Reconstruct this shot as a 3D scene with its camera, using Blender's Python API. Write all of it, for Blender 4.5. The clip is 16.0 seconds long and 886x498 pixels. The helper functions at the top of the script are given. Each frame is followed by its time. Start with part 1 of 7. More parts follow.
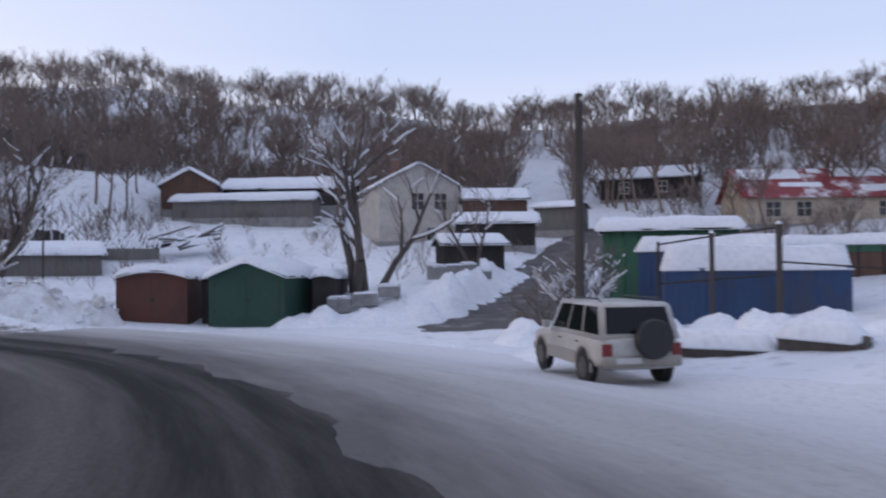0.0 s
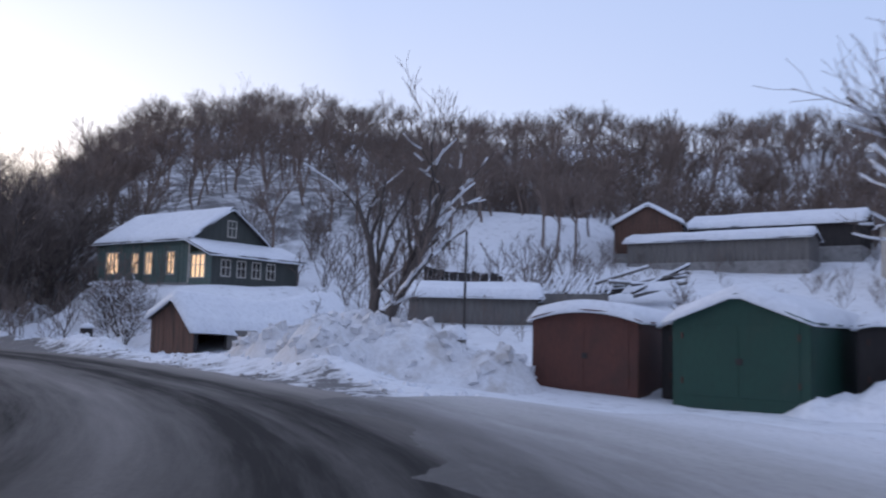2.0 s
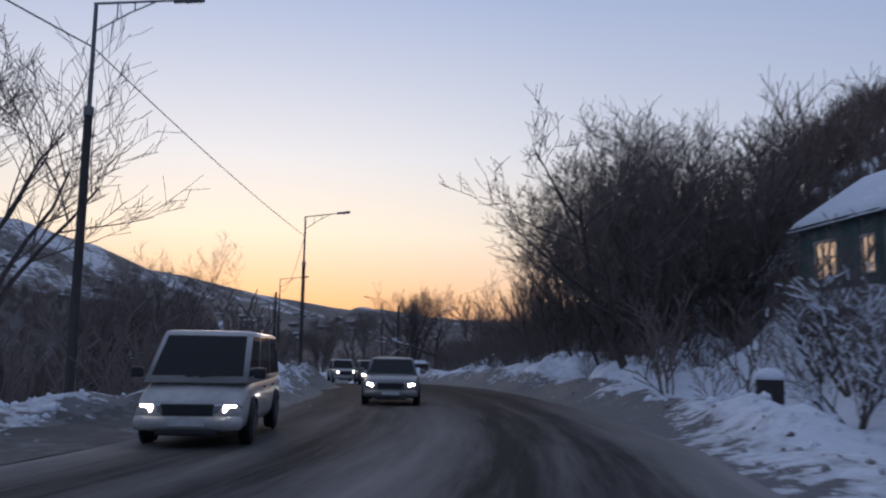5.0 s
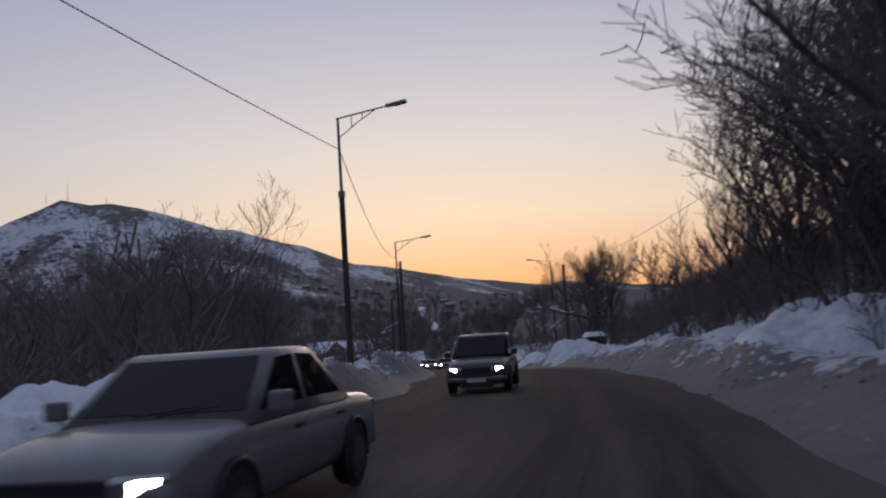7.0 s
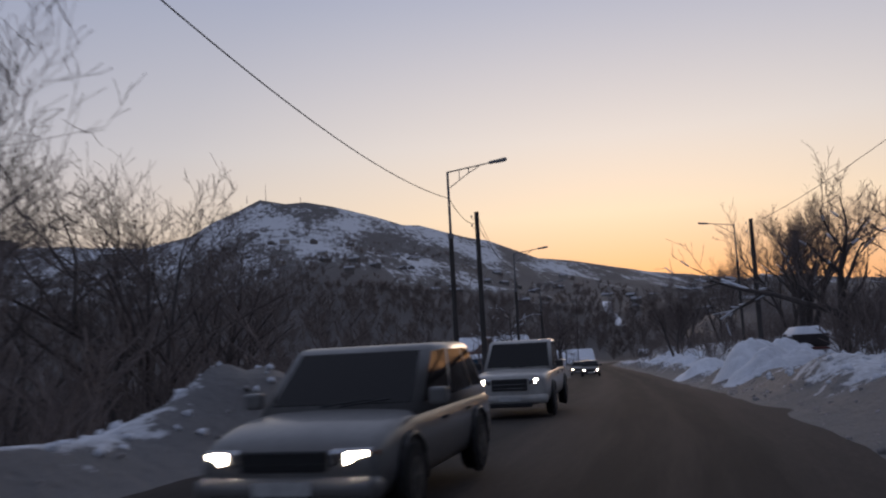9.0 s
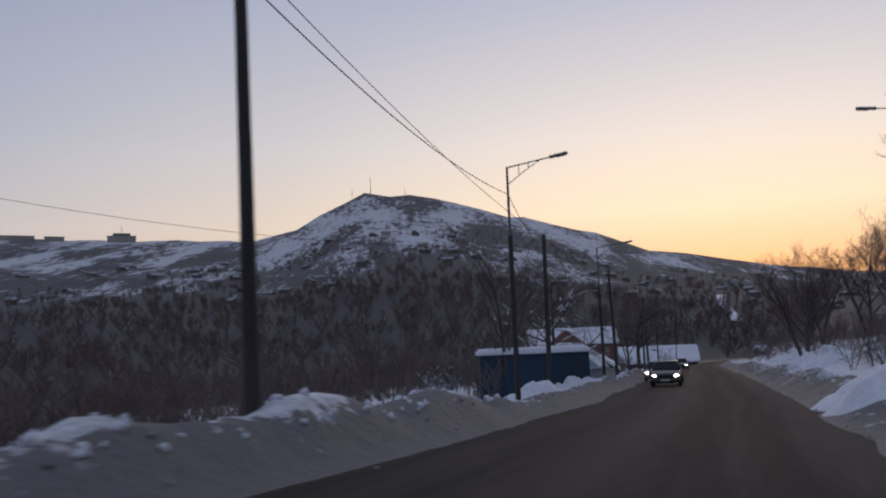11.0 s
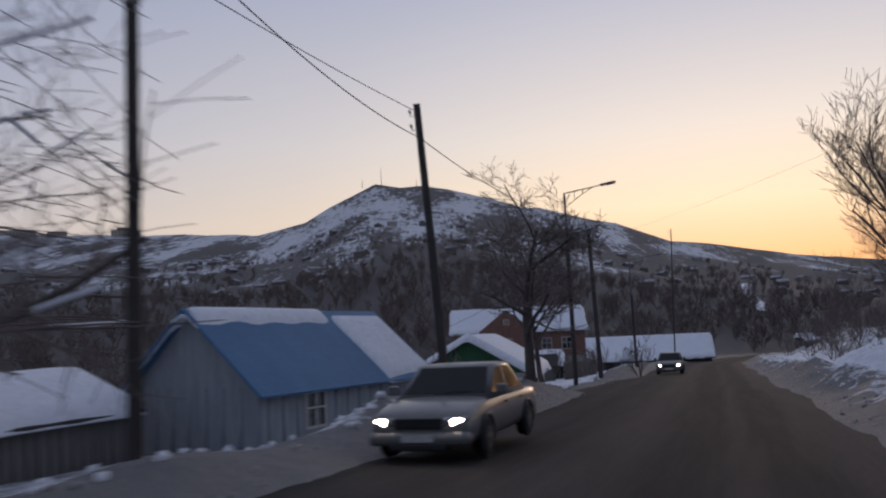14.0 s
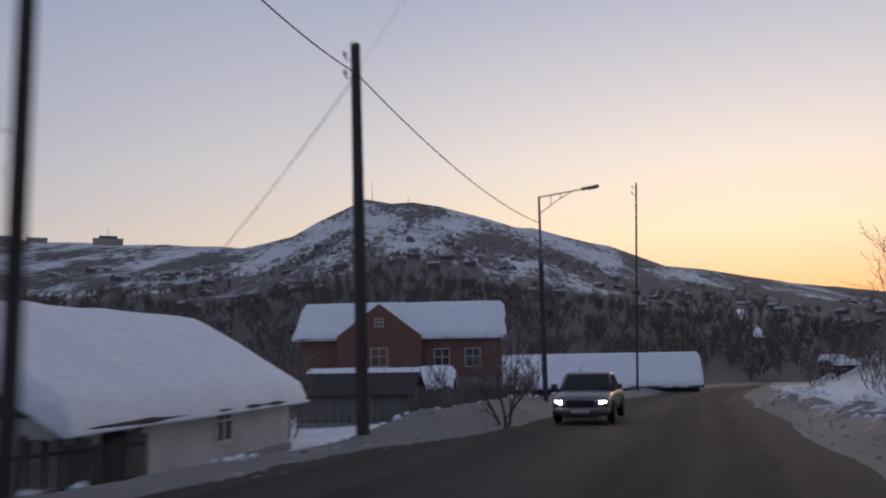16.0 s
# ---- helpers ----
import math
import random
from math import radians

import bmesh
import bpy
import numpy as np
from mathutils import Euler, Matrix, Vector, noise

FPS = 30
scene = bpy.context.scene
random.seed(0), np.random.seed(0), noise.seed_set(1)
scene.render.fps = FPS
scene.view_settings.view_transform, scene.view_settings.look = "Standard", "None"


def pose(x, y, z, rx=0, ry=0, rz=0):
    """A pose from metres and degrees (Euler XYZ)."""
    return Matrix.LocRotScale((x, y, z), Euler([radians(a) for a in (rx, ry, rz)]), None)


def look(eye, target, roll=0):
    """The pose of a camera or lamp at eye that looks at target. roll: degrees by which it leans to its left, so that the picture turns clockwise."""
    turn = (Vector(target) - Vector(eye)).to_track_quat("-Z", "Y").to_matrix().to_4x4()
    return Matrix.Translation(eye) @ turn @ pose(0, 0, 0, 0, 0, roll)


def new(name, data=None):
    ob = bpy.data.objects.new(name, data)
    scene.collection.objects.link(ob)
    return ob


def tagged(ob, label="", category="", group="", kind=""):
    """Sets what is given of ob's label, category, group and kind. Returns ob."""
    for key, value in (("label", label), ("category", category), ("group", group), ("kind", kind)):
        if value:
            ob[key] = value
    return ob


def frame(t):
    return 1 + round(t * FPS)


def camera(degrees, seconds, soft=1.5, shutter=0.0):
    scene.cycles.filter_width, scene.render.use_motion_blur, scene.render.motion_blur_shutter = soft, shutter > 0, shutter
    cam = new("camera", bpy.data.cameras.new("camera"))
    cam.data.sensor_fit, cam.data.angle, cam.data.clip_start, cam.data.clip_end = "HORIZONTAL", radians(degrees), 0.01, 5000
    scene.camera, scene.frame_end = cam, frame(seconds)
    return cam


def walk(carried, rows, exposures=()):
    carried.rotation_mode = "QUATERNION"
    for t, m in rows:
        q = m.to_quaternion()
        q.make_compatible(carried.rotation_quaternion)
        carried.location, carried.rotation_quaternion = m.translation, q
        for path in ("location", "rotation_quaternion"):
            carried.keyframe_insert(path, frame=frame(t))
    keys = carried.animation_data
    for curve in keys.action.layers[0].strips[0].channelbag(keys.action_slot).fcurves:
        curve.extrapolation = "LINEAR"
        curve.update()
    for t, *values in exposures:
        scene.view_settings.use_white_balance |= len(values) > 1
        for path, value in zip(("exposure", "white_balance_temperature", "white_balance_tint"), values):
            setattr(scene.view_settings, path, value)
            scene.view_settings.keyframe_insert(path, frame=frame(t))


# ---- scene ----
cam = camera(55.1, 16.0, soft=2.1, shutter=0.35)
PATH = [
    (0.0, 5.608, 2.559, 1.750, 91.155, 0.486, 14.618),
    (0.5, 4.329, 5.838, 1.510, 93.020, 0.438, 21.222),
    (1.0, 2.494, 9.364, 1.297, 94.099, -0.476, 29.645),
    (1.5, 0.410, 12.585, 1.153, 94.842, -0.878, 37.466),
    (2.0, -2.149, 15.794, 1.004, 95.384, -1.435, 44.905),
    (2.5, -4.918, 18.570, 0.941, 95.779, -1.626, 50.069),
    (3.0, -8.251, 21.068, 0.980, 96.548, -0.924, 57.937),
    (3.5, -11.973, 22.934, 1.027, 97.451, -1.219, 65.851),
    (4.0, -16.162, 24.400, 1.030, 97.588, -1.375, 74.865),
    (4.5, -20.433, 25.462, 1.016, 97.535, -1.126, 83.621),
    (4.7, -22.241, 25.851, 1.015, 97.419, -1.257, 87.331),
    (6.8, -43.644, 28.094, 0.929, 95.916, 3.295, 103.490),
    (7.0, -46.046, 28.018, 0.909, 95.831, 3.726, 105.446),
    (7.5, -52.185, 27.641, 0.855, 95.587, 4.602, 110.466),
    (8.0, -58.772, 27.175, 0.785, 95.149, 5.033, 112.377),
    (8.5, -65.46, 26.12, 0.692, 95.95, 4.05, 116.05),
    (9.0, -72.155, 25.258, 0.598, 96.258, 3.064, 118.078),
    (9.5, -78.966, 23.781, 0.496, 96.241, 2.763, 119.895),
    (10.0, -86.243, 22.153, 0.335, 96.146, 2.300, 121.577),
    (10.2, -89.110, 21.391, 0.262, 96.139, 2.362, 122.349),
    (12.3, -121.603, 12.015, -1.160, 96.379, 2.030, 128.101),
    (12.5, -124.976, 10.972, -1.288, 96.292, 2.361, 127.708),
    (13.0, -133.859, 8.277, -1.585, 96.131, 2.293, 127.421),
    (13.5, -142.346, 5.337, -1.767, 96.006, 2.376, 127.151),
    (14.0, -151.358, 2.377, -1.896, 96.018, 2.699, 126.989),
    (14.5, -159.403, -0.214, -2.194, 96.725, 2.340, 126.664),
    (15.2, -171.054, -4.035, -2.775, 97.498, 1.429, 126.128),
    (15.5, -175.964, -5.739, -2.926, 97.520, 1.191, 126.432),
    (16.0, -184.598, -8.816, -3.135, 97.423, 1.071, 126.565),
]
walk(cam, [(t, pose(*p)) for t, *p in PATH],
     exposures=[(0.0, 1.97, 6780, 18), (3.0, 1.66, 5850, 17), (4.2, 1.25, 5600, 16), (4.7, 1.05, 5650, 16), (6.8, 0.68, 6250, 18), (12.0, 0.88, 6500, 19), (16.0, 0.88, 6600, 19)])

# ---- world, sun ----
SUN_AZ = 106
world = bpy.data.worlds.new("world")
scene.world = world
world.use_nodes = True
wn = world.node_tree
def sky_part(elevation, dust, ozone):
    """A clear sky with the sun at that elevation."""
    s = wn.nodes.new("ShaderNodeTexSky")
    s.sky_type = "NISHITA"
    s.sun_disc = False
    s.sun_elevation = radians(elevation)
    s.sun_rotation = radians(-SUN_AZ)
    s.air_density, s.dust_density, s.ozone_density = 1.0, dust, ozone
    return s


def wnode(kind, **inputs):
    n = wn.nodes.new(kind)
    for k, v in inputs.items():
        n.inputs[k].default_value = v
    return n


def by_height(stops):
    """Colours from the horizon up to the zenith; stops are degrees and colour."""
    r = wnode("ShaderNodeValToRGB")
    els = r.color_ramp.elements
    while len(els) < len(stops):
        els.new(0.5)
    for e, (deg, c) in zip(els, stops):
        e.position = math.sin(radians(deg))
        e.color = (*[v / 4 for v in c], 1)
    wn.links.new(up.outputs[2], r.inputs[0])
    return r.outputs[0]


# thin evening haze: a warm band over the set sun, pale blue on the other side, deeper towards the zenith
around = wnode("ShaderNodeTexCoord")
up = wnode("ShaderNodeSeparateXYZ")
wn.links.new(around.outputs["Generated"], up.inputs[0])
sunward = wnode("ShaderNodeVectorMath")
sunward.operation = "DOT_PRODUCT"
sunward.inputs[1].default_value = (-math.sin(radians(SUN_AZ)), math.cos(radians(SUN_AZ)), 0)
wn.links.new(around.outputs["Generated"], sunward.inputs[0])
share = wnode("ShaderNodeValToRGB")
for e, (p, v) in zip([share.color_ramp.elements[0], share.color_ramp.elements[1], share.color_ramp.elements.new(0.55), share.color_ramp.elements.new(0.85)], ((0.05, 0), (1.0, 1), (0.55, 0.16), (0.85, 0.60))):
    e.position, e.color = p, (v, v, v, 1)
wn.links.new(sunward.outputs["Value"], share.inputs[0])
warm = by_height([(0, (3.3, 1.3, 0.48)), (3.5, (3.8, 2.05, 0.88)), (8, (4.0, 3.25, 2.15)), (13, (3.45, 3.2, 2.7)), (25, (1.85, 2.05, 2.45)), (60, (0.75, 0.9, 1.2))])
cool = by_height([(0, (1.95, 1.95, 2.0)), (5, (1.75, 1.85, 2.05)), (9, (1.3, 1.5, 1.88)), (14, (1.0, 1.26, 1.75)), (30, (0.85, 1.1, 1.6)), (60, (0.95, 1.12, 1.5))])
haze = wnode("ShaderNodeMix")
haze.data_type = "RGBA"
wn.links.new(share.outputs[0], haze.inputs[0])
wn.links.new(cool, haze.inputs[6])
wn.links.new(warm, haze.inputs[7])
glow = sky_part(1.2, 0.8, 2.0)
thin = wnode("ShaderNodeMix")
thin.data_type = "RGBA"
thin.inputs[0].default_value = 0.1
bright = wnode("ShaderNodeMix")
bright.data_type, bright.blend_type = "RGBA", "MULTIPLY"
bright.inputs[0].default_value = 1.0
bright.inputs[7].default_value = (4, 4, 4, 1)
wn.links.new(haze.outputs[2], bright.inputs[6])
wn.links.new(bright.outputs[2], thin.inputs[6])
wn.links.new(glow.outputs[0], thin.inputs[7])
wn.links.new(thin.outputs[2], wn.nodes["Background"].inputs[0])
wn.nodes["Background"].inputs[1].default_value = 0.15
sun_data = bpy.data.lights.new("sun", "SUN")
sun_data.energy = 0.12
sun_data.angle = radians(12)
sun_data.color = (1.0, 0.75, 0.55)
sun = new("sun", sun_data)
sun.matrix_world = look((0, 0, 50), (50 * math.sin(radians(SUN_AZ)), -50 * math.cos(radians(SUN_AZ)), 50 - 50 * math.tan(radians(5))))


# ---- materials ----
def node(nt, kind, **inputs):
    n = nt.nodes.new(kind)
    for k, v in inputs.items():
        n.inputs[k.replace("_", " ")].default_value = v
    return n


def ramp(nt, fac, stops):
    r = nt.nodes.new("ShaderNodeValToRGB")
    els = r.color_ramp.elements
    while len(els) < len(stops):
        els.new(0.5)
    for e, (p, c) in zip(els, stops):
        e.position = p
        e.color = (*c, 1) if len(c) == 3 else c
    nt.links.new(fac, r.inputs[0])
    return r.outputs[0]


def coords(nt, scale=(1, 1, 1)):
    tc = nt.nodes.new("ShaderNodeTexCoord")
    mp = nt.nodes.new("ShaderNodeMapping")
    mp.inputs["Scale"].default_value = scale
    nt.links.new(tc.outputs["Object"], mp.inputs[0])
    return mp.outputs[0]


def noise_fac(nt, vec, scale, detail=4, rough=0.6):
    n = node(nt, "ShaderNodeTexNoise", Scale=scale, Detail=detail, Roughness=rough)
    nt.links.new(vec, n.inputs["Vector"])
    return n.outputs["Fac"]


def mixc(nt, fac, a, b):
    m = nt.nodes.new("ShaderNodeMix")
    m.data_type = "RGBA"
    for sock, v in ((0, fac), (6, a), (7, b)):
        if isinstance(v, bpy.types.NodeSocket):
            nt.links.new(v, m.inputs[sock])
        else:
            m.inputs[sock].default_value = v if sock == 0 else (*v, 1)
    return m.outputs[2]


def bump(nt, bsdf, height, strength=0.5, dist=0.02):
    b = node(nt, "ShaderNodeBump", Strength=strength, Distance=dist)
    nt.links.new(height, b.inputs["Height"])
    nt.links.new(b.outputs[0], bsdf.inputs["Normal"])


def material(name, c1, c2=None, rough=0.8, scale=3.0, stretch=(1, 1, 1), metal=0.0, bumps=0.4, dist=0.01, c3=None, random_tint=0.0):
    """Two colours mixed by a coarse and a fine grain, with stains of a third."""
    m = bpy.data.materials.new(name)
    m.use_nodes = True
    nt = m.node_tree
    b = nt.nodes["Principled BSDF"]
    b.inputs["Roughness"].default_value = rough
    b.inputs["Metallic"].default_value = metal
    v = coords(nt, stretch)
    c2 = c2 or tuple(x * 0.75 for x in c1)
    f1 = noise_fac(nt, v, scale, 6, 0.65)
    f2 = noise_fac(nt, v, scale * 7, 4, 0.6)
    mix = mixc(nt, ramp(nt, f1, [(0.35, (0, 0, 0)), (0.65, (1, 1, 1))]), c1, c2)
    mix = mixc(nt, ramp(nt, f2, [(0.45, (0, 0, 0)), (0.8, (0.6, 0.6, 0.6))]), mix, tuple(x * 0.7 for x in c2))
    if c3:
        f3 = noise_fac(nt, v, scale * 0.6, 8, 0.7)
        mix = mixc(nt, ramp(nt, f3, [(0.52, (0, 0, 0)), (0.66, (1, 1, 1))]), mix, c3)
    if random_tint:
        oi = nt.nodes.new("ShaderNodeObjectInfo")
        mix = mixc(nt, ramp(nt, oi.outputs["Random"], [(0, (0, 0, 0)), (1, (random_tint,) * 3)]), mix, c2)
    nt.links.new(mix, b.inputs["Base Color"])
    if bumps:
        bump(nt, b, f2, bumps, dist)
    return m


def emitter(name, colour, strength):
    m = bpy.data.materials.new(name)
    m.use_nodes = True
    b = m.node_tree.nodes["Principled BSDF"]
    b.inputs["Emission Color"].default_value = (*colour, 1)
    b.inputs["Emission Strength"].default_value = strength
    b.inputs["Base Color"].default_value = (*colour, 1)
    return m


def glass_mat(name, tint=(0.02, 0.022, 0.025), ior=1.8):
    m = bpy.data.materials.new(name)
    m.use_nodes = True
    b = m.node_tree.nodes["Principled BSDF"]
    b.inputs["Base Color"].default_value = (*tint, 1)
    b.inputs["Roughness"].default_value = 0.04
    b.inputs["Specular IOR Level"].default_value = 0.8
    b.inputs["IOR"].default_value = ior
    return m


M_SNOW = material("snow", (0.80, 0.82, 0.86), (0.74, 0.76, 0.81), 0.65, 0.8, bumps=0.5, dist=0.05)
M_SNOW_DIRTY = material("ploughed_snow", (0.76, 0.77, 0.80), (0.64, 0.635, 0.65), 0.75, 1.2, bumps=0.8, dist=0.06, c3=(0.50, 0.47, 0.45))
M_BARK = material("bark", (0.12, 0.098, 0.088), (0.07, 0.058, 0.053), 0.9, 6, (1, 1, 0.3), bumps=0.8)
M_TWIG = material("twigs", (0.22, 0.175, 0.155), (0.145, 0.115, 0.102), 0.9, 0.4, bumps=0)
M_WOODS = material("far_woods", (0.26, 0.195, 0.165), (0.16, 0.12, 0.102), 0.9, 0.05, bumps=0)
M_RUST_RED = material("rusty_red_paint", (0.125, 0.045, 0.032), (0.09, 0.038, 0.03), 0.7, 1.5, (1, 1, 0.5), 0.2, c3=(0.07, 0.035, 0.025))
M_GREEN = material("dark_green_paint", (0.010, 0.056, 0.038), (0.008, 0.044, 0.031), 0.55, 1.2, (1, 1, 0.5), 0.1, c3=(0.02, 0.05, 0.035))
M_DARK = material("dark_weathered_wood", (0.05, 0.042, 0.04), (0.03, 0.026, 0.026), 0.9, 3, (1, 1, 0.2))
M_BROWN = material("brown_boards", (0.16, 0.085, 0.06), (0.10, 0.055, 0.042), 0.85, 2, (3, 3, 0.3), c3=(0.07, 0.05, 0.04))
M_GREY_WOOD = material("grey_boards", (0.20, 0.185, 0.17), (0.13, 0.12, 0.115), 0.9, 2, (3, 3, 0.3))
M_WHITEWASH = material("whitewash", (0.52, 0.485, 0.445), (0.42, 0.385, 0.35), 0.9, 1.2, c3=(0.36, 0.32, 0.29))
M_CREAM = material("cream_plaster", (0.55, 0.46, 0.36), (0.45, 0.37, 0.29), 0.9, 1.2, c3=(0.34, 0.28, 0.22))
M_TEAL = material("faded_teal_boards", (0.12, 0.165, 0.145), (0.085, 0.125, 0.112), 0.8, 2, (1, 1, 4), c3=(0.13, 0.13, 0.115))
M_CONCRETE = material("concrete", (0.30, 0.29, 0.28), (0.22, 0.21, 0.205), 0.9, 2.5, c3=(0.15, 0.14, 0.135))
M_BLUE = material("blue_paint", (0.028, 0.07, 0.165), (0.022, 0.052, 0.125), 0.55, 1.5, (1, 1, 0.5), 0.1, c3=(0.05, 0.06, 0.09))
M_SHED_BLUE = material("dark_teal_blue_sheet", (0.020, 0.062, 0.105), (0.016, 0.046, 0.08), 0.6, 1.0, (1, 1, 0.4), 0.1, c3=(0.035, 0.05, 0.065))
M_BLUE_ROOF = material("blue_metal_roof", (0.038, 0.155, 0.30), (0.03, 0.125, 0.25), 0.45, 1.0, metal=0.2, bumps=0.1)
M_STEEL = material("galvanised_steel", (0.20, 0.20, 0.21), (0.14, 0.14, 0.145), 0.55, 5, metal=0.7, bumps=0.2)
M_POLE = material("tarred_pole_wood", (0.075, 0.065, 0.058), (0.05, 0.043, 0.04), 0.9, 5, (1, 1, 0.15), bumps=0.7)
M_WIRE = material("black_cable", (0.03, 0.03, 0.032), rough=0.6, bumps=0)
M_GLASS = glass_mat("window_glass")
M_CLEAR = glass_mat("clear_window_glass", (0.9, 0.92, 0.92), 1.45)
M_CLEAR.node_tree.nodes["Principled BSDF"].inputs["Transmission Weight"].default_value = 1.0
M_CLEAR.node_tree.nodes["Principled BSDF"].inputs["Roughness"].default_value = 0.0
M_RUBBER = material("tyre_rubber", (0.025, 0.025, 0.026), rough=0.85, scale=12, bumps=0.3)
M_FRAME = material("painted_frame", (0.55, 0.52, 0.46), (0.45, 0.42, 0.37), 0.7, 4)
M_BRICK_RED = material("brown_brick", (0.22, 0.115, 0.085), (0.16, 0.085, 0.066), 0.9, 3)


# ---- the way of the road, and the lie of the land ----
def glide(ts, values, t):
    """Smooth curve through values at ts."""
    ts, values = np.array(ts), np.array(values)
    slope = np.gradient(values, ts, axis=0)
    k = np.clip(np.searchsorted(ts, t) - 1, 0, len(ts) - 2)
    h = ts[k + 1] - ts[k]
    u = ((t - ts[k]) / h)[:, None]
    h = h[:, None]
    return ((2 * u**3 - 3 * u**2 + 1) * values[k] + (u**3 - 2 * u**2 + u) * h * slope[k]
            + (-2 * u**3 + 3 * u**2) * values[k + 1] + (u**3 - u**2) * h * slope[k + 1])


EYE_HEIGHT = 1.38
way = glide([p[0] for p in PATH], [p[1:4] for p in PATH], np.linspace(0, 16, 161))
way[:, 2] -= EYE_HEIGHT
way[:, 2] = np.convolve(np.pad(way[:, 2], 10, "edge"), np.ones(21) / 21, "valid")
back = way[0] - way[3]
back /= np.linalg.norm(back[:2])
on = way[-1] - way[-8]
on /= np.linalg.norm(on[:2])
start = [way[0] + back * k + np.array([0.012 * k * k * 0.3, 0, -back[2] * k]) for k in range(60, 0, -3)]
ahead = [way[-1] + on * k + np.array([0, 0.0035 * max(0, k - 45)**1.7, -on[2] * k - 0.026 * k]) for k in range(3, 241, 3)]
way = np.array(start + list(way) + ahead)
seg = np.diff(way[:, :2], axis=0)
seg_len = np.linalg.norm(seg, axis=1)
seg_dir = seg / seg_len[:, None]
way_s = np.concatenate([[0], np.cumsum(seg_len)])


def beside(x, y):
    """Distance to the right of the camera's line, distance along it, and the road's height there."""
    x, y = np.atleast_1d(x).astype(float), np.atleast_1d(y).astype(float)
    out = np.empty((3, x.size))
    for a in range(0, x.size, 20000):
        p = np.stack([x[a:a + 20000], y[a:a + 20000]], 1)
        rel = p[:, None] - way[None, :-1, :2]
        u = np.clip((rel * seg_dir).sum(2), 0, seg_len)
        off = rel - u[:, :, None] * seg_dir
        k = np.argmin((off**2).sum(2), 1)
        n = np.arange(len(p))
        uu, o, dd = u[n, k], off[n, k], seg_dir[k]
        side = o[:, 0] * dd[:, 1] - o[:, 1] * dd[:, 0]
        out[0, a:a + 20000] = np.sign(side) * np.linalg.norm(o, axis=1)
        out[1, a:a + 20000] = way_s[k] + uu
        out[2, a:a + 20000] = way[k, 2] + (way[k + 1, 2] - way[k, 2]) * uu / seg_len[k]
    return out


def smooth(a, b, v):
    u = np.clip((v - a) / (b - a), 0, 1)
    return u * u * (3 - 2 * u)


_rng = np.random.default_rng(3)
_lat = _rng.random((64, 64))


def rough_noise(x, y, size):
    """Smooth random heights, -0.5 to 0.5, with bumps about size metres wide."""
    u, v = x / size, y / size
    i, j = np.floor(u).astype(int), np.floor(v).astype(int)
    fu, fv = smooth(0, 1, u - i), smooth(0, 1, v - j)
    g = lambda a, b: _lat[a % 64, b % 64]
    return (g(i, j) * (1 - fu) * (1 - fv) + g(i + 1, j) * fu * (1 - fv) + g(i, j + 1) * (1 - fu) * fv + g(i + 1, j + 1) * fu * fv) - 0.5


YARD = np.array([-15.0, 22.0])
ROAD_LEFT, ROAD_RIGHT = -6.6, 1.7
FAR = np.array([-150.0, 0.0])
# bearing of the near ridge and its height; bearing of the far skyline and its elevation in degrees
RIDGE = [(-60, 30), (-5, 33), (6, 32), (12, 32), (18, 33), (25, 34), (33, 36), (42, 36), (46, 39), (52, 43), (58, 44), (63, 42), (67, 35), (72, 19), (77, 9), (81, 5.5), (86, 3.5), (95, 2.5), (110, 2), (140, 0), (180, 0)]
SKYLINE = [(40, 1.8), (80, 2.0), (90, 2.4), (99, 3.5), (104, 4.3), (108, 5.1), (112, 5.9), (114, 6.8), (116, 7.5), (122, 9.0), (126, 10.2), (131.4, 10.7), (133.5, 9.6), (135, 8.7), (137.3, 7.8),
           (139.2, 7.5), (147, 7.6), (155, 7.6), (180, 6), (230, 3)]


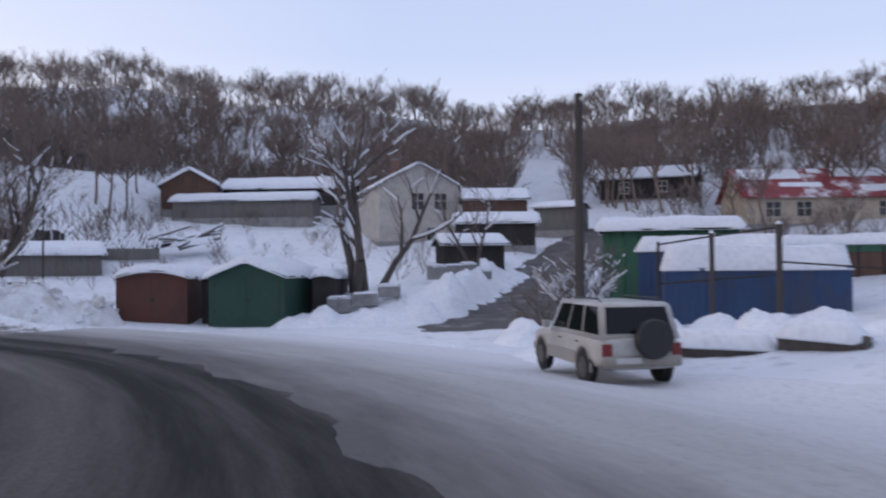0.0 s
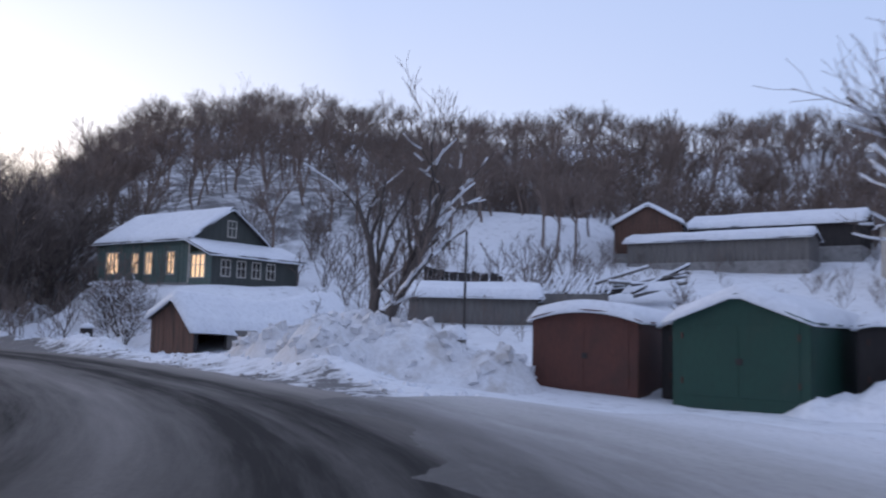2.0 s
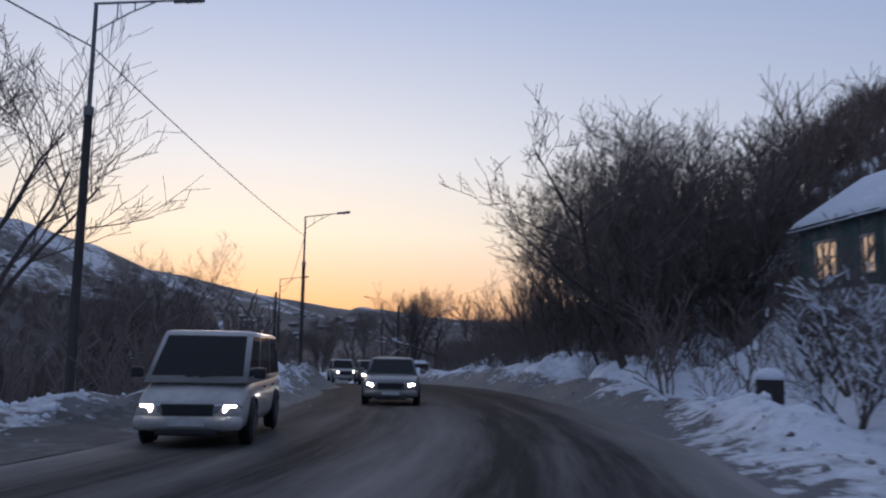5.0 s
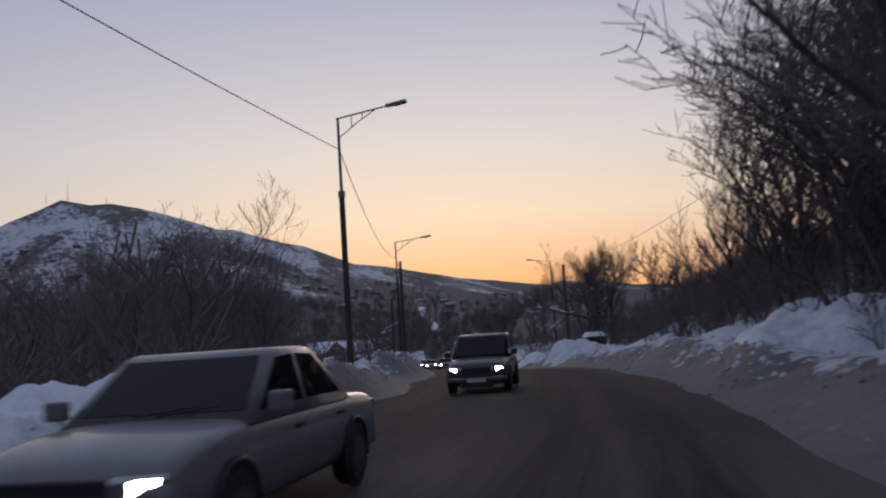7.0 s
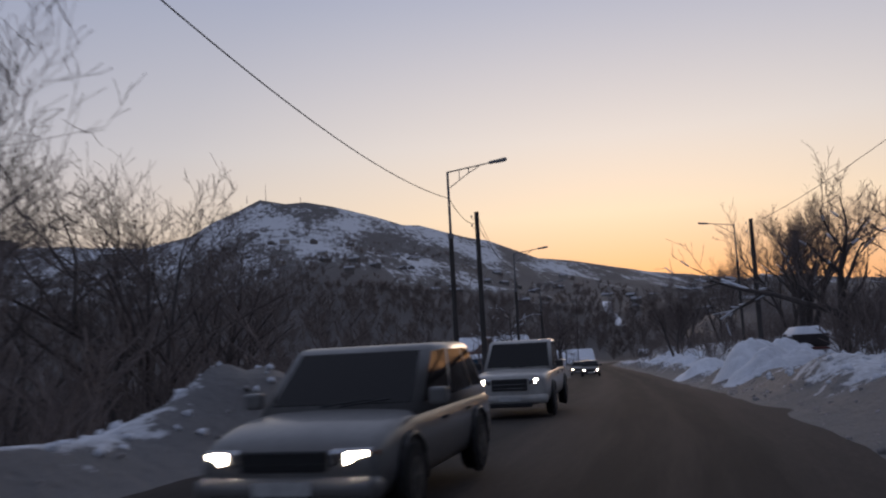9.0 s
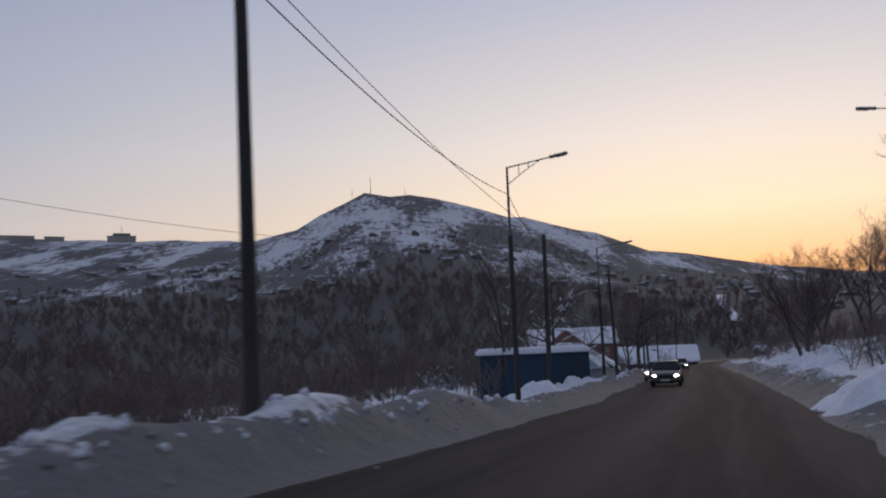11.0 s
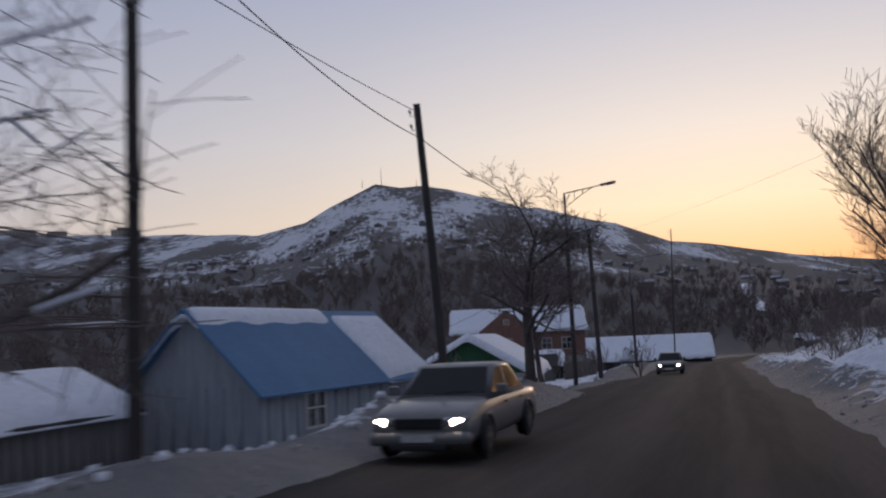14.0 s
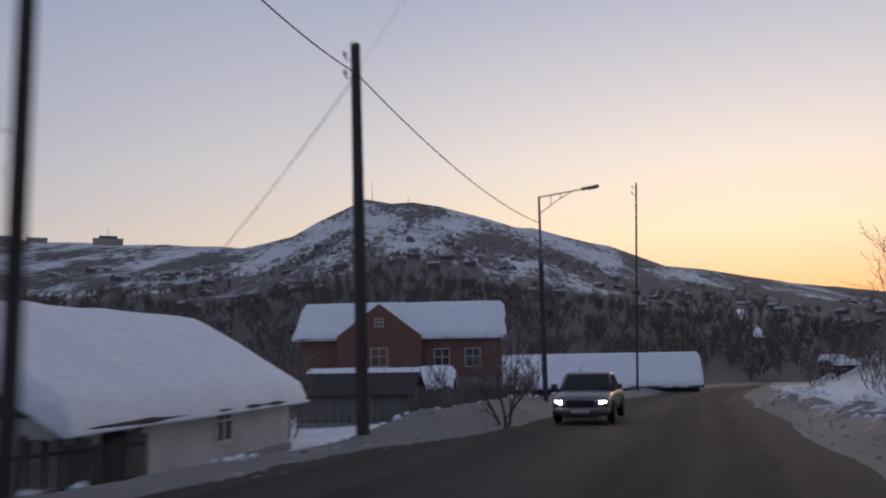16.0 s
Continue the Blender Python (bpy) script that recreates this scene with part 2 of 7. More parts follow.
def ground_z(x, y):
    d, s, zr = beside(x, y)
    x, y = np.atleast_1d(x).astype(float), np.atleast_1d(y).astype(float)
    # hill on the outer side of the bend
    rx, ry = x - YARD[0], y - YARD[1]
    r = np.hypot(rx, ry)
    az = np.degrees(np.arctan2(-rx, ry))
    crest = np.interp(az, [a for a, _ in RIDGE], [h for _, h in RIDGE])
    hill = np.interp(r, [0, 19, 33, 58, 110, 165, 400, 900], [0, 0, 0.05, 0.20, 0.55, 1.0, 1.05, 0.4]) * crest
    hill *= 1 - 0.75 * smooth(-41, -46, x) * smooth(-68, -59, x) * smooth(60, 40, r)
    hill += rough_noise(x, y, 14) * smooth(25, 80, r) * 2.2
    right = smooth(6, 14, d)
    # bank of the cutting on the right of the straight
    straight = smooth(-48, -62, x)
    cut = straight * ((1.25 - 0.8 * smooth(-105, -140, x)) * smooth(2.2, 7.0, d) * (0.8 + 0.9 * rough_noise(x, y, 7)) + np.interp(d, [7, 40, 120], [0, 1.6, 3.5]) * (1 - 0.5 * smooth(-110, -150, x)))
    # ground that falls away on the left
    fall = np.interp(-d - 2.0 * smooth(-52, -40, x), [9, 14, 30, 90, 200, 330], [0, -1.4, -3.6, -9, -17, -18])
    town = smooth(-112, -140, x)
    fall = fall * (1 - town) + town * np.interp(-d, [8, 12, 30, 70, 200, 330], [0, -0.5, -1.6, -3.5, -13, -16])
    # ploughed banks along both edges
    bend = smooth(-52, -40, x)
    crest_d = np.interp(x, [-135, -112], [7.1, 7.9])
    crest_h = np.interp(x, [-200, -180, -172, -160, -128, -115, -97, -85, -75, -60, -50, -40], [0.5, 0.55, 0.75, 0.5, 0.5, 0.95, 1.1, 1.0, 0.95, 0.8, 0.6, 0.45])
    edge_l = np.exp(-((-d - crest_d - 2.2 * bend - 0.9 * rough_noise(x, y, 9)) / 1.05)**2) * crest_h * np.clip(1.0 + 0.75 * rough_noise(x, y, 5) + 0.7 * rough_noise(x, y, 1.7) + 0.45 * np.abs(rough_noise(x + 9, y, 1.1)), 0.35, 1.6)
    yard = smooth(-22, -14, x) * (1 - smooth(30, 40, x))
    edge_r = np.exp(-((d - 3.9 - 0.6 * rough_noise(x, y, 6)) / 1.0)**2) * np.clip(0.55 + 0.9 * rough_noise(x, y, 4) + 0.4 * rough_noise(x, y, 1.5), 0.1, 1.2) * (1 - yard)
    terrace = 3.0 * smooth(7.0, 11, d) * smooth(-41, -46, x) * smooth(-60.5, -56, x)
    dip = -0.43 * smooth(4, 9, d) * smooth(34, 22, d) * yard
    dip = dip - 0.1 * smooth(-9.6, -11.2, d) * smooth(-182, -187, x) * smooth(-206, -201, x) * smooth(-26, -20, d)
    open_side = smooth(-181, -186, x) * smooth(-203, -197, x)
    edge_l = edge_l * (1 - 0.85 * open_side)
    dip = dip - 0.6 * smooth(-7.0, -8.8, d) * open_side * smooth(-26, -20, d)
    # raised gardens beside the side road
    garden = 1.25 * smooth(37.8, 41.0, y) * smooth(66, 50, y) * smooth(-11.5, -9.2, x) * smooth(-2.6, -4.4, x)
    garden = garden - (0.9 * smooth(37, 44, y) + 1.6 * smooth(50, 62, y)) * smooth(7.0, 11, x) * smooth(97, 87, y)
    z = zr + dip + garden + edge_l + edge_r + np.maximum(cut, terrace) + np.where(d > 0, hill * right, fall)
    z += (rough_noise(x, y, 2.3) * 0.16 + rough_noise(x, y, 0.9) * 0.08) * smooth(1.8, 4, np.maximum(d, -d - 4.6)) * (1 - 0.7 * yard * (d < 12))
    # the far side of the valley, up to the skyline
    fx, fy = x - FAR[0], y - FAR[1]
    fr = np.hypot(fx, fy)
    fa = np.degrees(np.arctan2(-fx, fy)) % 360
    el = np.interp(fa, [a for a, _ in SKYLINE], [e for _, e in SKYLINE])
    top = np.tan(np.radians(el)) * 1550 + 14
    up = np.interp(fr, [260, 420, 700, 1100, 1550, 2300], [0, 0.08, 0.28, 0.56, 1.0, 0.4]) * top
    up += rough_noise(x, y, 60) * 9 * smooth(350, 700, fr) * (1 - smooth(1300, 1550, fr)) + rough_noise(x, y, 17) * 3 * smooth(400, 800, fr)
    out = smooth(250, 330, fr)
    base = np.where((d > 0) & (az < 105), z, z * (1 - out) + out * -17)
    return base + up * np.where((d > 0) & (az < 85), smooth(500, 900, fr), 1) - 0.06 * smooth(ROAD_LEFT - 0.6, ROAD_LEFT + 0.3, d) * (1 - smooth(ROAD_RIGHT - 0.3, ROAD_RIGHT + 0.6, d))


def gz(x, y):
    return float(ground_z(np.array([x]), np.array([y]))[0])


def mesh_from(name, verts, faces, mat=None, smooth_shade=False):
    me = bpy.data.meshes.new(name)
    verts, faces = np.asarray(verts, np.float32), np.asarray(faces, np.int32)
    me.vertices.add(len(verts))
    me.vertices.foreach_set("co", verts.ravel())
    k = faces.shape[1]
    me.loops.add(faces.size)
    me.loops.foreach_set("vertex_index", faces.ravel())
    me.polygons.add(len(faces))
    me.polygons.foreach_set("loop_start", np.arange(0, faces.size, k, dtype=np.int32))
    me.polygons.foreach_set("loop_total", np.full(len(faces), k, np.int32))
    if smooth_shade:
        me.polygons.foreach_set("use_smooth", np.ones(len(faces), bool))
    me.update(calc_edges=True)
    if mat:
        me.materials.append(mat)
    return me


def spread(lo, hi, step, far_lo, far_hi):
    mid = np.arange(lo, hi + step / 2, step)
    out, h, a, b = [], step, lo, hi
    low, high = [], []
    while a > far_lo:
        h *= 1.09
        a -= min(h, 60)
        low.append(a)
    h = step
    while b < far_hi:
        h *= 1.09
        b += min(h, 60)
        high.append(b)
    return np.array(low[::-1] + list(mid) + high)


def grid_faces(nx, ny):
    i, j = np.meshgrid(np.arange(nx - 1), np.arange(ny - 1), indexing="ij")
    a = (i * ny + j).ravel()
    return np.stack([a, a + ny, a + ny + 1, a + 1], 1)


def ground_material():
    m = bpy.data.materials.new("snow_land")
    m.use_nodes = True
    nt = m.node_tree
    b = nt.nodes["Principled BSDF"]
    b.inputs["Roughness"].default_value = 0.7
    v = coords(nt)
    fine = noise_fac(nt, v, 5.0, 6, 0.65)
    broad = noise_fac(nt, v, 0.35, 5, 0.6)
    snow = mixc(nt, ramp(nt, broad, [(0.35, (0, 0, 0)), (0.7, (1, 1, 1))]), (0.82, 0.84, 0.88), (0.74, 0.76, 0.80))
    grass = noise_fac(nt, v, 9.0, 3, 0.7)
    snow = mixc(nt, ramp(nt, grass, [(0.66, (0, 0, 0)), (0.74, (0.5, 0.5, 0.5))]), snow, (0.30, 0.26, 0.22))
    # scrub and woods on the slopes across the valley
    sep = nt.nodes.new("ShaderNodeSeparateXYZ")
    nt.links.new(v, sep.inputs[0])
    dist = nt.nodes.new("ShaderNodeVectorMath")
    dist.operation = "DISTANCE"
    nt.links.new(v, dist.inputs[0])
    dist.inputs[1].default_value = (-120, 20, 0)
    rng = nt.nodes.new("ShaderNodeMapRange")
    rng.inputs[1].default_value, rng.inputs[2].default_value = 125, 230
    nt.links.new(dist.outputs["Value"], rng.inputs[0])
    across = nt.nodes.new("ShaderNodeVectorMath")
    across.operation = "DOT_PRODUCT"
    across.inputs[1].default_value = (0.62, -0.79, 0)
    nt.links.new(v, across.inputs[0])
    face = nt.nodes.new("ShaderNodeCombineXYZ")
    nt.links.new(across.outputs["Value"], face.inputs[0])
    nt.links.new(sep.outputs[2], face.inputs[1])
    patch = noise_fac(nt, face.outputs[0], 0.011, 7, 0.62)
    level = nt.nodes.new("ShaderNodeMapRange")
    level.inputs[1].default_value, level.inputs[2].default_value = -20, 280
    nt.links.new(sep.outputs[2], level.inputs[0])
    add = nt.nodes.new("ShaderNodeMath")
    nt.links.new(patch, add.inputs[0])
    nt.links.new(ramp(nt, level.outputs[0], [(0.0, (0.45,) * 3), (0.15, (0.42,) * 3), (0.23, (0.16,) * 3), (0.42, (0.10,) * 3), (0.56, (0.08,) * 3), (0.72, (0.03,) * 3), (0.93, (0.08,) * 3), (1.0, (0.3,) * 3)]), add.inputs[1])
    speck = noise_fac(nt, face.outputs[0], 0.11, 8, 0.78)
    mot = nt.nodes.new("ShaderNodeMath")
    mot.operation = "MULTIPLY_ADD"
    nt.links.new(speck, mot.inputs[0])
    mot.inputs[1].default_value = 0.8
    nt.links.new(add.outputs[0], mot.inputs[2])
    wood = ramp(nt, mot.outputs[0], [(0.92, (0.30, 0.30, 0.30)), (1.12, (1, 1, 1))])
    mul = nt.nodes.new("ShaderNodeMath")
    mul.operation = "MULTIPLY"
    nt.links.new(wood, mul.inputs[0])
    nt.links.new(rng.outputs[0], mul.inputs[1])
    # dry brush and litter under the bushes
    brush = nt.nodes.new("ShaderNodeAttribute")
    brush.attribute_name = "brush"
    thick = nt.nodes.new("ShaderNodeMath")
    thick.operation = "MULTIPLY"
    nt.links.new(brush.outputs["Fac"], thick.inputs[0])
    nt.links.new(ramp(nt, noise_fac(nt, v, 0.5, 8, 0.7), [(0.36, (0, 0, 0)), (0.56, (1, 1, 1))]), thick.inputs[1])
    most = nt.nodes.new("ShaderNodeMath")
    most.operation = "MAXIMUM"
    nt.links.new(mul.outputs[0], most.inputs[0])
    nt.links.new(thick.outputs[0], most.inputs[1])
    col = mixc(nt, most.outputs[0], snow, (0.060, 0.050, 0.047))
    # grit and slush thrown up along the road
    grime = nt.nodes.new("ShaderNodeAttribute")
    grime.attribute_name = "grime"
    blot = noise_fac(nt, v, 1.6, 8, 0.7)
    sum_ = nt.nodes.new("ShaderNodeMath")
    nt.links.new(grime.outputs["Fac"], sum_.inputs[0])
    nt.links.new(ramp(nt, blot, [(0.3, (0.1,) * 3), (0.7, (0.95,) * 3)]), sum_.inputs[1])
    col = mixc(nt, ramp(nt, sum_.outputs[0], [(0.62, (0, 0, 0)), (0.95, (0.45, 0.45, 0.45)), (1.3, (0.92, 0.92, 0.92))]), col, mixc(nt, fine, (0.055, 0.049, 0.047), (0.125, 0.115, 0.109)))
    nt.links.new(col, b.inputs["Base Color"])
    lumps = nt.nodes.new("ShaderNodeMath")
    lumps.operation = "MULTIPLY_ADD"
    nt.links.new(fine, lumps.inputs[0])
    lumps.inputs[1].default_value = 0.35
    nt.links.new(noise_fac(nt, v, 1.3, 7, 0.6), lumps.inputs[2])
    bump(nt, b, lumps.outputs[0], 0.85, 0.22)
    return m


gx = spread(-205, 14, 0.5, -2600, 900)
gy = spread(-24, 62, 0.5, -2300, 1500)
mx, my = np.meshgrid(gx, gy, indexing="ij")
mz = ground_z(mx.ravel(), my.ravel())
near_d = beside(mx.ravel(), my.ravel())[0]
from_edge = np.maximum(near_d - ROAD_RIGHT, ROAD_LEFT - near_d - 2.2 * smooth(-52, -40, mx.ravel()))
grime_share = (1 - 0.4 * smooth(-52, -36, mx.ravel())) * (1 - smooth(-0.3, 2.5 + 2.1 * smooth(-44, -56, mx.ravel()) * (near_d > 0), from_edge + 2.0 * rough_noise(mx.ravel(), my.ravel(), 3.1)))
ground = tagged(new("ground", mesh_from("ground", np.stack([mx.ravel(), my.ravel(), mz], 1), grid_faces(len(gx), len(gy)), ground_material(), True)),
                "snow-covered ground with ploughed banks and wooded slopes", "ground", kind="structure")


gx_all = mx.ravel()
brush_share = smooth(-50, -60, gx_all) * smooth(-230, -150, near_d) * np.maximum(smooth(-10.2, -13.5, near_d) * (1 - 0.75 * smooth(-158, -166, gx_all) * smooth(-42, -34, near_d)), 0.85 * smooth(7.5, 10, near_d) * smooth(120, 60, near_d))
ground.data.attributes.new("brush", "FLOAT", "POINT").data.foreach_set("value", brush_share.astype(np.float32))
ground.data.attributes.new("grime", "FLOAT", "POINT").data.foreach_set("value", grime_share.astype(np.float32))


def draped(name, centre, across, mat, lift):
    """A strip along a line of points, with rows across it; its map holds metres across and along."""
    c = np.array(centre, float)
    t = np.gradient(c[:, :2], axis=0)
    t /= np.linalg.norm(t, axis=1)[:, None]
    nrm = np.stack([t[:, 1], -t[:, 0]], 1)
    s = np.concatenate([[0], np.cumsum(np.linalg.norm(np.diff(c[:, :2], axis=0), axis=1))])
    rows, uv = [], []
    for k, d in enumerate(across):
        p = c[:, :2] + nrm * d
        rows.append(p)
        uv.append(np.stack([np.full(len(c), d), s], 1))
    xy, uv = np.stack(rows, 1).reshape(-1, 2), np.stack(uv, 1).reshape(-1, 2)
    z = lift(xy, uv)
    faces = grid_faces(len(c), len(across))[:, ::-1]
    me = mesh_from(name, np.column_stack([xy, z]), faces, mat, True)
    layer = me.uv_layers.new(name="across_along")
    idx = np.empty(len(me.loops), np.int32)
    me.loops.foreach_get("vertex_index", idx)
    layer.data.foreach_set("uv", uv[idx].astype(np.float32).ravel())
    return me


def road_material():
    """Worn asphalt with bare wheel tracks between packed, gritty snow."""
    m = bpy.data.materials.new("icy_road")
    m.use_nodes = True
    nt = m.node_tree
    b = nt.nodes["Principled BSDF"]
    uvn = nt.nodes.new("ShaderNodeUVMap")
    sep = nt.nodes.new("ShaderNodeSeparateXYZ")
    nt.links.new(uvn.outputs[0], sep.inputs[0])
    mp = nt.nodes.new("ShaderNodeMapping")
    mp.inputs["Scale"].default_value = (1.0, 0.06, 1)
    nt.links.new(uvn.outputs[0], mp.inputs[0])
    wob = noise_fac(nt, mp.outputs[0], 1.1, 6, 0.65)
    shift = nt.nodes.new("ShaderNodeMath")
    shift.operation = "MULTIPLY_ADD"
    nt.links.new(wob, shift.inputs[0])
    shift.inputs[1].default_value = 1.3
    nt.links.new(sep.outputs[0], shift.inputs[2])
    rng = nt.nodes.new("ShaderNodeMapRange")
    rng.inputs[1].default_value, rng.inputs[2].default_value = -7.0, 4.0
    nt.links.new(shift.outputs[0], rng.inputs[0])
    g = lambda v: (v, v, v)
    # share of packed snow across the road
    cover = ramp(nt, rng.outputs[0], [(0.0, g(1)), (0.06, g(0.8)), (0.12, g(0.35)), (0.19, g(0.08)), (0.27, g(0.30)), (0.33, g(0.06)), (0.42, g(0.3)), (0.485, g(0.62)),
                                      (0.55, g(0.34)), (0.60, g(0.03)), (0.645, g(0.05)), (0.68, g(0.30)), (0.72, g(0.06)), (0.765, g(0.12)), (0.80, g(0.55)), (0.88, g(0.85)), (1.0, g(1))])
    patch = noise_fac(nt, mp.outputs[0], 2.6, 8, 0.7)
    mul = nt.nodes.new("ShaderNodeMath")
    mul.operation = "MULTIPLY_ADD"
    nt.links.new(ramp(nt, patch, [(0.3, g(0)), (0.7, g(1))]), mul.inputs[0])
    mul.inputs[1].default_value = 0.35
    nt.links.new(cover, mul.inputs[2])
    fac = ramp(nt, mul.outputs[0], [(0.18, g(0)), (0.45, g(0.4)), (1.0, g(1))])
    grit = noise_fac(nt, coords(nt), 14, 5, 0.7)
    asphalt = mixc(nt, grit, (0.011, 0.0105, 0.011), (0.024, 0.0225, 0.022))
    slush = mixc(nt, ramp(nt, grit, [(0.35, g(0)), (0.7, g(1))]), (0.090, 0.073, 0.064), (0.045, 0.037, 0.033))
    packed = mixc(nt, ramp(nt, grit, [(0.35, g(0)), (0.7, g(1))]), (0.15, 0.137, 0.129), (0.075, 0.069, 0.065))
    place = nt.nodes.new("ShaderNodeSeparateXYZ")
    nt.links.new(coords(nt), place.inputs[0])
    bend = nt.nodes.new("ShaderNodeMapRange")
    bend.inputs[1].default_value, bend.inputs[2].default_value = -60, -36
    nt.links.new(place.outputs[0], bend.inputs[0])
    worn = nt.nodes.new("ShaderNodeMapRange")
    worn.inputs[1].default_value, worn.inputs[2].default_value = -4, -18
    nt.links.new(place.outputs[0], worn.inputs[0])
    packed = mixc(nt, worn.outputs[0], packed, (0.27, 0.25, 0.235))
    slush = mixc(nt, bend.outputs[0], slush, packed)
    nt.links.new(mixc(nt, fac, asphalt, slush), b.inputs["Base Color"])
    b.inputs["Roughness"].default_value = 0.85
    b.inputs["Specular IOR Level"].default_value = 0.15
    bump(nt, b, grit, 0.35, 0.02)
    return m


def road_lift(xy, uv):
    d, s, zr = beside(xy[:, 0], xy[:, 1])
    return np.maximum(zr, -99) + 0.004 + 0.012 * rough_noise(xy[:, 0], xy[:, 1], 1.3)


fine_way = [way[0]]
for a, b_ in zip(way[:-1], way[1:]):
    n = max(1, int(np.linalg.norm(b_ - a) / 0.6))
    fine_way += [a + (b_ - a) * k / n for k in range(1, n + 1)]
road = tagged(new("road", draped("road", fine_way, np.linspace(-7.1, 2.6, 28), road_material(), road_lift)),
              "icy asphalt road with dark wheel tracks and gritty packed snow", "road", kind="structure")


# ---- builders ----
def part(name, bm, mat, parent, label="", smooth_shade=False):
    me = bpy.data.meshes.new(name)
    bm.normal_update()
    bm.to_mesh(me)
    bm.free()
    if smooth_shade:
        me.polygons.foreach_set("use_smooth", np.ones(len(me.polygons), bool))
    if mat:
        me.materials.append(mat)
    ob = new(name, me)
    ob.parent = parent
    return tagged(ob, label)


def thing(name, m, label, category, group="", kind=""):
    ob = new(name)
    ob.matrix_world = m
    return tagged(ob, label, category, group, kind)


def slab(bm, lo, hi, bevel=0.0):
    vs = [bm.verts.new((x, y, z)) for x in (lo[0], hi[0]) for y in (lo[1], hi[1]) for z in (lo[2], hi[2])]
    fs = [bm.faces.new([vs[i] for i in f]) for f in ((0, 1, 3, 2), (4, 6, 7, 5), (0, 4, 5, 1), (2, 3, 7, 6), (0, 2, 6, 4), (1, 5, 7, 3))]
    if bevel:
        bmesh.ops.bevel(bm, geom=list({e for f in fs for e in f.edges}), offset=bevel, segments=2, affect="EDGES", profile=0.6)
    return vs


def boxed(lo, hi, bevel=0.0):
    bm = bmesh.new()
    slab(bm, lo, hi, bevel)
    return bm


def tube_arrays(points, radii, n=6, cap=True):
    pts = np.asarray(points, float)
    r = np.broadcast_to(np.asarray(radii, float), (len(pts),))
    t = np.gradient(pts, axis=0)
    t /= np.linalg.norm(t, axis=1)[:, None] + 1e-9
    ref = np.where(np.abs(t[:, 2:3]) > 0.9, [[1.0, 0, 0]], [[0, 0, 1.0]])
    a = np.cross(t, ref)
    a /= np.linalg.norm(a, axis=1)[:, None] + 1e-9
    b = np.cross(t, a)
    ang = np.linspace(0, 2 * np.pi, n, endpoint=False)
    v = pts[:, None] + r[:, None, None] * (np.cos(ang)[None, :, None] * a[:, None] + np.sin(ang)[None, :, None] * b[:, None])
    return v


def tube(bm, points, radii, n=6):
    v = tube_arrays(points, radii, n)
    rows = [[bm.verts.new(p) for p in ring] for ring in v]
    for r0, r1 in zip(rows[:-1], rows[1:]):
        for k in range(n):
            bm.faces.new((r0[k], r0[(k + 1) % n], r1[(k + 1) % n], r1[k]))
    bm.faces.new(rows[0][::-1])
    bm.faces.new(rows[-1])


def tubed(points, radii, n=6):
    bm = bmesh.new()
    tube(bm, points, radii, n)
    return bm


def snow_cap(length, width, thick, height_at, seed=0, droop=0.06, step=0.25):
    """A thick blanket of snow with rounded rims, lying on height_at(x, y), centred on the origin."""
    nx, ny = max(6, int(length / step)), max(6, int(width / step))
    x, y = np.linspace(-length / 2, length / 2, nx), np.linspace(-width / 2, width / 2, ny)
    gx_, gy_ = np.meshgrid(x, y, indexing="ij")
    rim = np.minimum(length / 2 - np.abs(gx_), width / 2 - np.abs(gy_))
    k = np.sqrt(np.clip(1 - (1 - np.clip(rim / 0.32, 0, 1))**2, 0, 1))
    base = height_at(gx_, gy_)
    off = seed * 17.3
    bulge = rough_noise(gx_ + off, gy_, 1.6) * 0.5 + rough_noise(gx_ + off, gy_, 0.6) * 0.2
    top = base + 0.02 + thick * k * (1 + 0.5 * bulge) - droop * (1 - k)
    sag = rough_noise(gx_ + off, gy_ + 3, 0.8) * 0.14 * (rim < 1e-6)
    px = gx_ + np.where(np.abs(gx_) > length / 2 - 1e-6, np.sign(gx_) * sag, 0)
    py = gy_ + np.where(np.abs(gy_) > width / 2 - 1e-6, np.sign(gy_) * sag, 0)
    tv = np.stack([px.ravel(), py.ravel(), top.ravel()], 1)
    bv = np.stack([px.ravel() * 0.995, py.ravel() * 0.995, (base - 0.035 - droop * (rim < 1e-6)).ravel()], 1)
    f = grid_faces(nx, ny)
    n = nx * ny
    faces = [f, f[:, ::-1] + n]
    idx = np.arange(n).reshape(nx, ny)
    loop = np.concatenate([idx[:, 0], idx[-1, 1:], idx[-2::-1, -1], idx[0, -2:0:-1]])
    nxt = np.roll(loop, -1)
    faces.append(np.stack([loop, loop + n, nxt + n, nxt], 1))
    return np.concatenate([tv, bv]), np.concatenate(faces)


def snow_part(parent, name, length, width, thick, height_at, at=(0, 0), seed=0, label="", mat=None):
    v, f = snow_cap(length, width, thick, height_at, seed)
    v = v + np.array([at[0], at[1], 0])
    ob = new(name, mesh_from(name, v, f, mat or M_SNOW, True))
    ob.parent = parent
    return tagged(ob, label)


